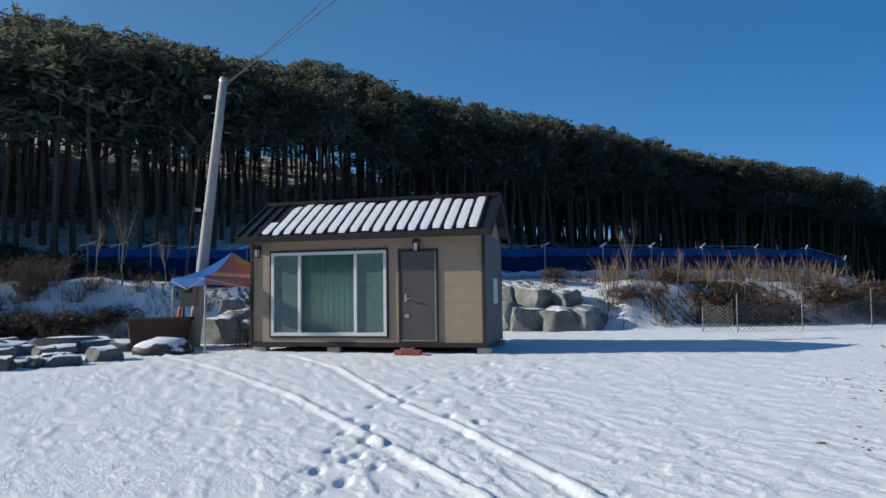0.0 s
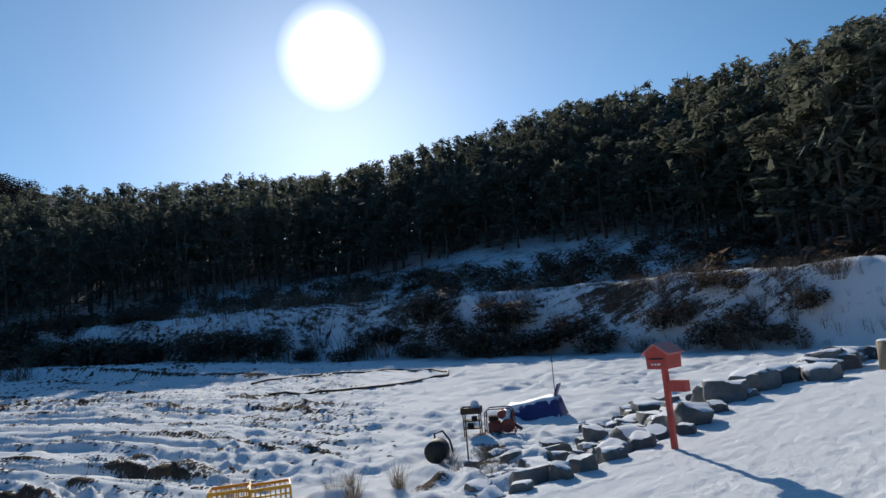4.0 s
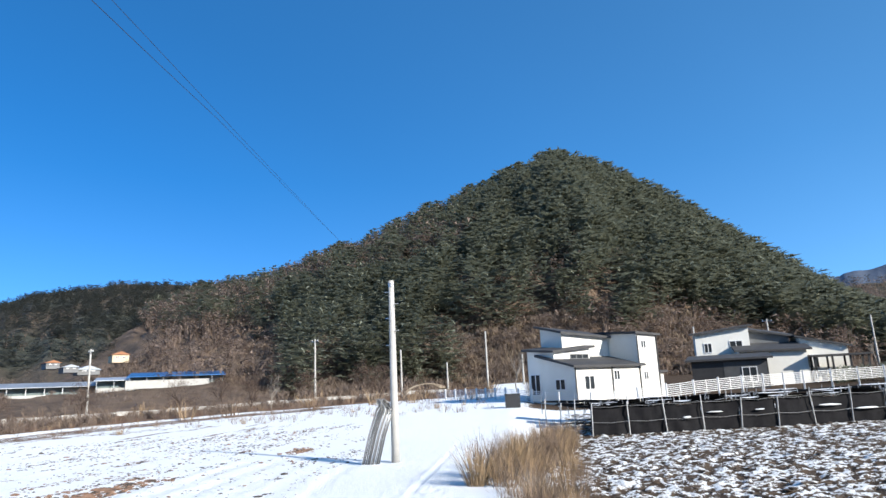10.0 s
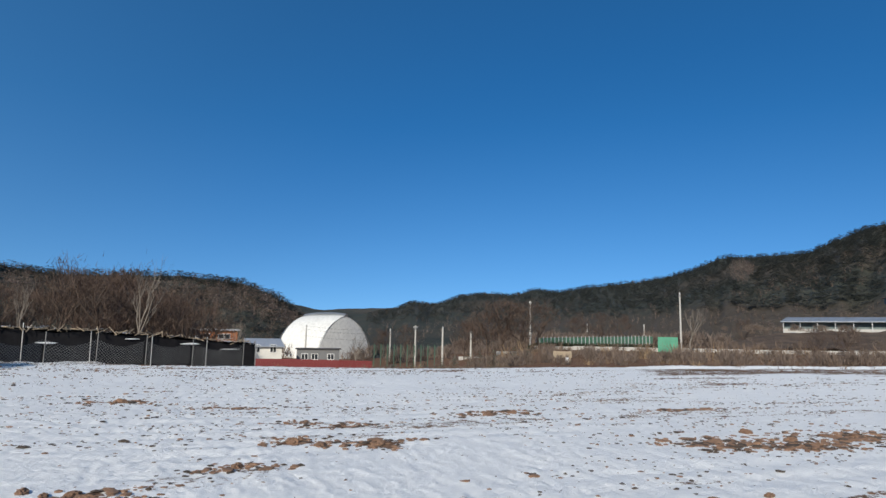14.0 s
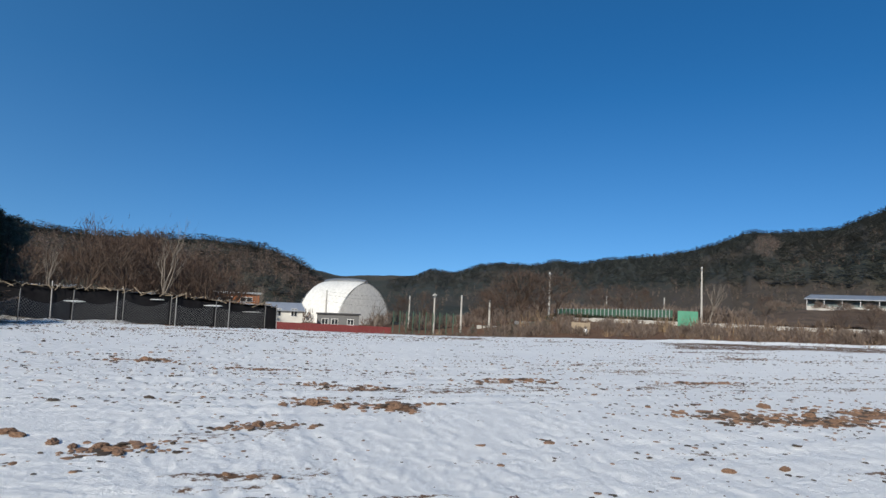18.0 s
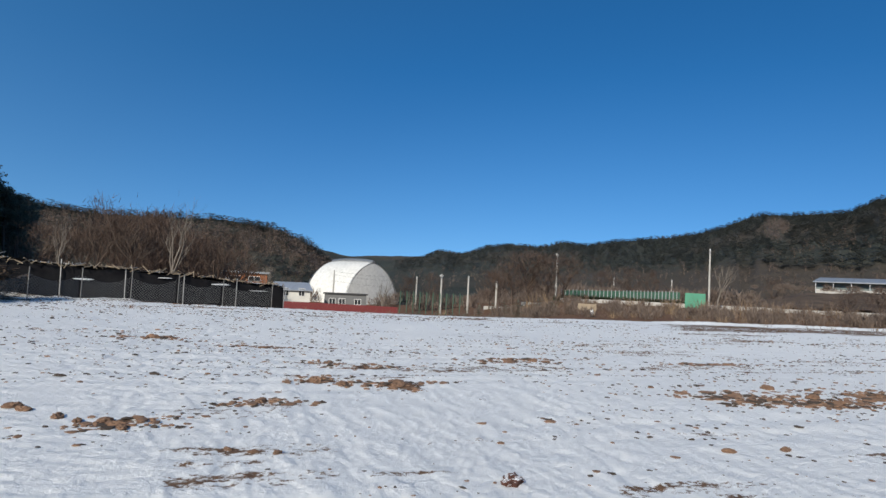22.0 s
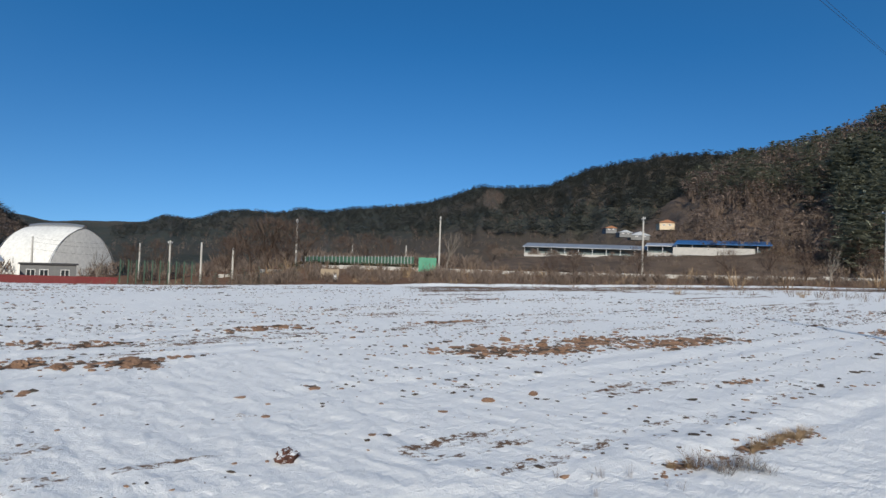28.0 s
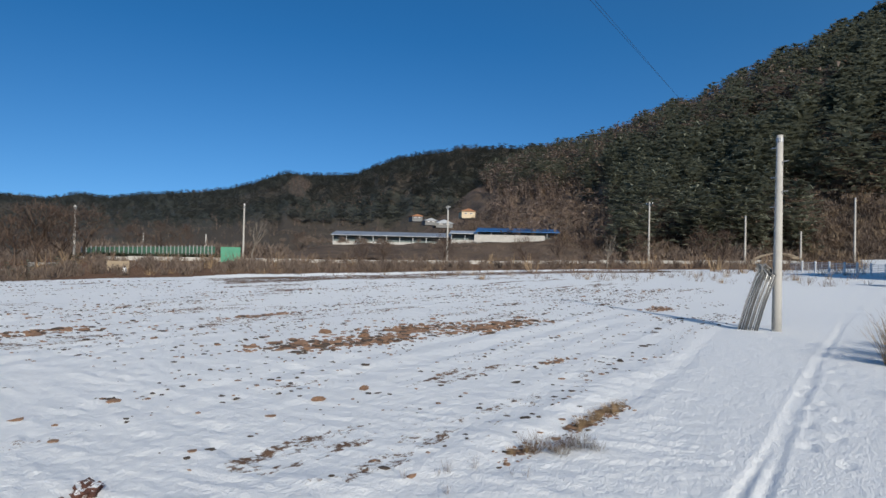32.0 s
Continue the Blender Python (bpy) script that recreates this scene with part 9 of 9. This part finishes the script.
M["orangeroof"] = paint("orange_tiles", (0.3, 0.13, 0.06), (0.36, 0.17, 0.09), 1, 0.8, 0, 0.3, 6)
hill_house(247.65, 11.3, 160, 3.4, 1.1, "cream", "orangeroof", "yellow house with an orange roof on the hillside")
hill_house(252.2, 9.7, 150, 2.4, 0.6, "wall_grey", "orangeroof", "small grey house with a red-brown roof on the hillside")
hill_house(249.8, 8.3, 148, 4.0, 0.4, "wall_grey", "dullsilver", "grey shed with a pale roof on the hillside")
hill_house(251.0, 8.7, 145, 2.6, 0.4, "wall_grey", "dullsilver", "low pale shed on the hillside")


M["wall_brown"] = paint("grey_brown_boards", (0.055, 0.048, 0.042), (0.095, 0.083, 0.072), 1, 0.8, 0, 0.3, 10)


def make_far_village():
    simple_house(170.4, 118, 5.0, 6, 1.35, 4, "wall_brown", "silver", "grey-brown farm shed with a pale snowy roof", "farm_shed", 0.7, windows=2)
    simple_house(167.6, 116, 5.0, 6, 1.45, 14, "wall_brown", "silver", "grey-brown farm shed with a snowy roof", "farm_shed", 0.8, windows=2)
    rng = random.Random(71)
    for k in range(22):
        az = rng.uniform(168.5, 189.5)
        r = rng.uniform(230, 340)
        simple_house(az, r, rng.uniform(4, 8), 6, rng.uniform(2.2, 3.2), rng.uniform(-30, 30), rng.choice(("wall_white", "wall_grey", "concrete")), rng.choice(("silver", "roof_dark", "dullsilver", "roof_dark")), "small distant village house with a pale roof", "village_house", 1.1, windows=2)
    for k in range(18):
        az = rng.uniform(168, 190)
        set_tree(az, rng.uniform(95, 170), rng.uniform(3, 6.5), WILLOWS if k % 2 else GAUNT, k, "leafless tree in the distant village", "village trees", 0.1, 1.2)
    for k in range(10):
        az = rng.uniform(168, 189)
        make_pole(az, rng.uniform(115, 200), rng.uniform(4.5, 6.5), "slim concrete utility pole in the village", "village poles", arms=k % 3 == 0, rad=0.14)


make_far_village()


# ---- beside the track ----
def make_pipe_bundle():
    a = base_b + way(238) * 0.0
    ob = thing("pipe_bundle", "bundle of bent galvanised hoop pipes leaning on the pole", "pipes", Matrix.Translation(base_b) @ Matrix.Rotation(radians(224), 4, "Z"))
    rng = random.Random(9)
    for k in range(26):
        bm = bmesh.new()
        x = -0.78 + 0.016 * k + rng.uniform(-0.03, 0.03)
        top = -0.12 - 0.008 * k
        h = 1.52 - 0.025 * (k % 5)
        y = -0.25 + 0.025 * (k % 5)
        tube(bm, [(x, y, 0.0), (x + 0.17, y, h * 0.45), (x + 0.36, y + 0.05, h * 0.85), (top - 0.12, -0.12, h), (top, 0.05 + 0.02 * (k % 3), h * 0.93), (top + 0.03, 0.08, h * 0.8)], 0.0125, 5)
        part("pipe", bm, M["dullwire"] if k % 3 else M["galv"], ob, "", True)
    bx = put(215.4, 40)
    box_thing = thing("waste_container", "dark open container at the end of the track", "container", Matrix.Translation(bx) @ Matrix.Rotation(radians(215), 4, "Z"))
    part("body", boxes((-0.45, 0, 0, 0.45, 0.7, 0.75)), M["wall_dark"], box_thing)
    part("rim", boxes((-0.48, -0.03, 0.751, 0.48, 0.02, 0.81), (-0.48, 0.68, 0.751, 0.48, 0.73, 0.81), (-0.48, 0.021, 0.751, -0.44, 0.679, 0.81), (0.44, 0.021, 0.751, 0.48, 0.679, 0.81)), M["wall_dark"], box_thing)
    # hoop frame of a small tunnel
    hoop = thing("hoop_tunnel", "bare hoop frame of a small greenhouse tunnel", "frame", Matrix.Translation(put(222.7, 66)) @ Matrix.Rotation(radians(228), 4, "Z"))
    for k in range(4):
        bm = bmesh.new()
        tube(bm, [(math.cos(t) * 2.4, k * 1.4, max(0, math.sin(t)) * 1.5) for t in np.linspace(0, math.pi, 13)], 0.05, 6)
        part("hoop", bm, M["oldwood"], hoop, "", True)
    # leaning frames by the nets
    fr = thing("hoop_rack", "leaning galvanised pipe frames at the end of the nets", "frame", Matrix.Translation(put(168.6, 36.5)) @ Matrix.Rotation(radians(170), 4, "Z"))
    for k in range(5):
        bm = bmesh.new()
        tube(bm, [(-1.6 + 0.75 * k, 0, 0.0), (-2.3 + 0.75 * k, 0.2, 1.1), (-2.2 + 0.75 * k, 0.35, 1.25), (-2.0 + 0.75 * k, 0.5, 1.1), (-1.5 + 0.75 * k, 0.9, 0)], 0.03, 6)
        part("pipe", bm, M["galv"], fr, "", True)
    rng = random.Random(19)
    for k in range(14):
        q = put(rng.uniform(170, 174.5), rng.uniform(36, 38.5))
        shrub(q.x, q.y, rng.uniform(0.6, 1.3), SHRUBS, k, "bare brown shrub at the end of the nets", "shrubs at the nets")
    for k in range(12):
        q = put(rng.uniform(157, 164), rng.uniform(50, 62))
        shrub(q.x, q.y, rng.uniform(1.2, 2.2), SHRUBS, k, "bare brown shrub at the far end of the field", "shrubs at the field end", wide=1.5)


make_pipe_bundle()


def make_signs():
    q = put(277.0, 43)
    s = thing("sign_board", "small weathered wooden sign board on two posts", "sign", Matrix.Translation(q) @ Matrix.Rotation(radians(277), 4, "Z"))
    for x in (-0.5, 0.5):
        part("post", boxes((x - 0.04, -0.04, -0.8, x + 0.04, 0.04, 0.75)), M["oldwood"], s)
    part("board", boxes((-0.6, -0.07, 0.3, 0.6, -0.041, 0.72)), M["oldwood"], s)
    q = put(276.6, 40)
    b = thing("white_sack", "white sack lying at the field edge", "sack", Matrix.Translation(q))
    bm = bmesh.new()
    bmesh.ops.create_icosphere(bm, subdivisions=2, radius=0.2)
    for v in bm.verts:
        v.co = Vector((v.co.x * 0.8, v.co.y * 0.7, (v.co.z + 0.18) * 1.3 * (1 + 0.2 * noise.noise(v.co * 7))))
    part("cloth", bm, M["white"], b, "", True)
    # small dark conifers along the far hedge
    for i, az in enumerate((291.6, 290.2, 288.9, 287.6, 286.4, 285.2, 284.2, 283.0, 281.2, 279.9)):
        q = put(az, 42)
        ob = thing("young_conifer", "small dark young conifer at the field edge", "tree", Matrix.Translation(q) @ Matrix.Rotation(i, 4, "Z"), "young conifers at the field edge")
        me = raw_mesh("foliage", CONIFERS[i % 5][0] * np.array([1.1, 1.1, 1.5]) - np.array([0, 0, 0.15]), CONIFERS[i % 5][1], M["hillneedles"])
        o = new("foliage", me)
        o.parent = ob
        bm = bmesh.new()
        tube(bm, [(0, 0, -0.3), (0, 0, 1.0)], [0.04, 0.01], 5)
        part("trunk", bm, M["bark"], ob)
    # guard kerb of the road beyond the field
    road = thing("valley_road", "pale concrete edge of the road beyond the scrub", "road", kind="structure")
    for a0, a1, r0, r1 in ((286, 266, 86, 88), (266, 244, 88, 92), (244, 221, 92, 94)):
        n = 6
        for i in range(n):
            p, q = put(a0 + (a1 - a0) * i / n, r0), put(a0 + (a1 - a0) * (i + 1) / n, r0 + (r1 - r0) / n)
            d = q - p
            o = part("kerb", boxes((0, 0, -0.6, math.hypot(d.x, d.y) - 0.02, 0.3, 0.5)), M["concrete"], road)
            o.matrix_local = Matrix.Translation(p) @ Matrix.Rotation(math.atan2(d.y, d.x), 4, "Z")


make_signs()


# ---- clods, footprints ----
def lump(seed, flat=0.72, cuts=1):
    rng = random.Random(seed)
    bm = bmesh.new()
    bmesh.ops.create_icosphere(bm, subdivisions=cuts, radius=0.5)
    for v in bm.verts:
        v.co *= rng.uniform(0.5, 1.3) if cuts < 2 else rng.uniform(0.72, 1.2)
        v.co.x *= 1.25
        v.co.z = max(v.co.z * flat, -0.15)
    me = mesh_from("clod", bm, M["clod"])
    return me


LUMPS = [lump(400 + i) for i in range(8)]
BIG_LUMPS = [lump(420 + i, 0.8, 3) for i in range(8)]


def settle(rows):
    """Lets rows of a scatter down on the ground."""
    a = np.array(rows)
    z = land(a[:, 0], a[:, 1])
    rows[:] = [(r[0], r[1], r[2] + h, *r[3:]) for r, h in zip(rows, z)]


def make_clods():
    rng = random.Random(77)
    kinds = [arrays(m) for m in LUMPS]
    dark, rows = [], []

    def add(out, x, y, s):
        out.append((x, y, s * 0.05, rng.uniform(0, 6.28), s * rng.uniform(0.9, 1.7), s * rng.uniform(0.4, 0.85)))

    def row_spot(x, y, long, wide):
        a, b = rng.gauss(0, long), rng.gauss(0, wide)
        return x + 0.616 * a + 0.788 * b, y - 0.788 * a + 0.616 * b
    # clods of the big field, drawn out in broken lines
    spots = []
    while len(spots) < 4000:
        az, r = rng.uniform(228, 326), 4.5 + 29 * rng.random() ** 0.62
        p = way(az) * r
        spots.append((p.x, p.y, r, rng.random()))
    at = np.array(spots)
    nu, nv = field_frame(at[:, 0], at[:, 1])
    thick = rough(nu * 0.25, nv * 0.8, 2.2, 73)
    clear = (lip_side(at[:, 0], at[:, 1]) > -0.25) & (at[:, 1] < 1) & (at[:, 1] > -16)
    for (x, y, r, luck), dense, off in zip(spots, thick, clear):
        if off or luck > 0.15 + 2.6 * max(0.0, dense - 0.36):
            continue
        k = rng.choice((1, 2, 3, 5, 8, 12))
        big = rng.uniform(0.5, 1.3) * (1 + 0.025 * max(0, r - 9))
        for q in range(k):
            add(rows if rng.random() < 0.4 else dark, *row_spot(x, y, 0.1 + 0.07 * k, 0.035 + 0.008 * k), rng.uniform(0.016, 0.05) * big * (1.7 if rng.random() < 0.07 else 1.0))
    for px, py, rx, ry, k in PATCHES[:20]:
        for _ in range(int(70 * rx * ry) + 16):
            x, y = row_spot(px, py, max(rx, ry) * 0.6, min(rx, ry) * 0.45)
            for q in range(rng.choice((1, 2, 4, 7))):
                add(rows if rng.random() < 0.7 else dark, *row_spot(x, y, 0.2, 0.06), rng.uniform(0.025, 0.1) * (1.6 if rng.random() < 0.08 else 1) * min(1.0, rx / 0.38))
    for out in (rows,):
        settle(out)
    scatter("field_clods", "scattered yellow-brown clods of earth on the snowy field", "clods", M["clod"], kinds, rows)
    # hoed plot and ploughed field
    for _ in range(6500):
        x, y = rng.uniform(-9, 13), -rng.uniform(7, 34)
        az, r = polar(np.array([x]), np.array([y]))
        az = float(az[0]) % 360
        if not (146 < az < 211) or float(plot_side(np.array([x]), np.array([y]))[0]) < 1.0 or float(r[0]) > 36:
            continue
        add(dark, x, y, rng.uniform(0.035, 0.12))
    az = np.array([rng.uniform(86, 160) for _ in range(9000)])
    r = np.array([11 + 32 * rng.random() ** 0.8 for _ in range(9000)])
    x, y = -np.sin(np.radians(az)) * r, np.cos(np.radians(az)) * r
    fu, fv = furrow_frame(x, y)
    ahead = furrow_frame(x, y - 0.05)[1]
    ridge = rough(fu * 0.1, fv, 0.24, 36) * 0.6 + rough(fu * 0.4, fv, 1.6, 33) * 0.4
    free = (az < 143) | (plot_side(x, y) < -3.2)
    for k in np.nonzero(free & (ridge > 0.56))[0]:
        slope = (ahead[k] - fv[k]) / 0.05 / 0.88
        for q in range(rng.choice((1, 2, 3, 5))):
            l = rng.gauss(0, 0.35)
            add(dark, float(x[k] - slope * l + rng.gauss(0, 0.04)), float(y[k] - l), rng.uniform(0.025, 0.085))
    settle(dark)
    scatter("soil_clods", "dark clods of turned soil in the snow", "clods", M["darksoil"], kinds, dark)
    # the large clods, one by one
    for i, (x, y, s) in enumerate([(5.2, 1.2, 0.26), (8.75, 5.15, 0.3), (8.93, 3.86, 0.2), (8.58, 4.6, 0.22), (5.04, 6.02, 0.2), (5.08, 5.25, 0.2), (5.16, 5.5, 0.17), (5.0, 5.1, 0.16), (5.11, 6.61, 0.18), (5.13, 6.8, 0.2), (5.0, 5.7, 0.14), (7.32, -0.58, 0.14), (7.79, -1.17, 0.15), (12.7, -1.6, 0.3), (11.5, 11.0, 0.36), (12.1, -2.2, 0.28), (6.84, 4.79, 0.2), (4.9, 3.76, 0.1), (4.92, 3.5, 0.1), (4.95, 3.27, 0.11)]):
        ob = new("earth_clod", BIG_LUMPS[i % 8])
        ob.matrix_world = Matrix.Translation((x, y, ground_at(x, y, True) + s * 0.05)) @ Matrix.Rotation(i, 4, "Z") @ Matrix.Diagonal((s * 0.8, s * 0.65, s * 0.5, 1))
        if i == 0:
            ob.data = ob.data.copy()
            ob.data.materials[0] = M["redclod"]
            tagged(ob, "dark red-brown clod of earth with snow on it", "clod", "large clods")
        else:
            tagged(ob, "large yellow-brown clod of earth in the snow", "clod", "large clods")


M["redclod"] = paint("red_brown_clod", (0.075, 0.03, 0.022), (0.15, 0.062, 0.042), 5, 0.95, 0, 0.8, 30, snow=0.12)
M["darksoil"] = paint("dark_soil", (0.04, 0.031, 0.026), (0.1, 0.074, 0.056), 4, 0.95, 0, 0.8, 30)
make_clods()


def make_sun():
    """The sun itself: light passes through it, so that it shades nothing."""
    bm = bmesh.new()
    bmesh.ops.create_circle(bm, cap_ends=True, cap_tris=True, segments=48, radius=1.0)
    m = bpy.data.materials.new("sun_disc")
    m.use_nodes = True
    t = m.node_tree
    t.nodes.remove(t.nodes["Principled BSDF"])
    e = t.nodes.new("ShaderNodeEmission")
    e.inputs["Color"].default_value = (1.0, 0.97, 0.92, 1)
    # bright out to the rim of the glare, then fading
    co = t.nodes.new("ShaderNodeTexCoord").outputs["Object"]
    far = t.nodes.new("ShaderNodeVectorMath")
    far.operation = "LENGTH"
    t.links.new(co, far.inputs[0])
    fade = add_ramp(t, far.outputs["Value"], [(0.0, (1,)), (0.66, (0.8,)), (0.78, (0.16,)), (1.0, (0,))])
    t.links.new(add_math(t, "MULTIPLY", fade.outputs[0], 2.5), e.inputs["Strength"])
    clear, both = t.nodes.new("ShaderNodeBsdfTransparent"), t.nodes.new("ShaderNodeAddShader")
    t.links.new(e.outputs[0], both.inputs[0])
    t.links.new(clear.outputs[0], both.inputs[1])
    t.links.new(both.outputs[0], t.nodes["Material Output"].inputs[0])
    ob = tagged(new("sun_disc", mesh_from("sun_disc", bm, m, True)), "low white winter sun in the clear sky", "sun", kind="structure")
    ob.matrix_world = look(way(SUN_AZ, SUN_EL) * 4000, (0, 0, 0)) @ Matrix.Scale(4000 * math.tan(radians(4.7)), 4)


make_sun()
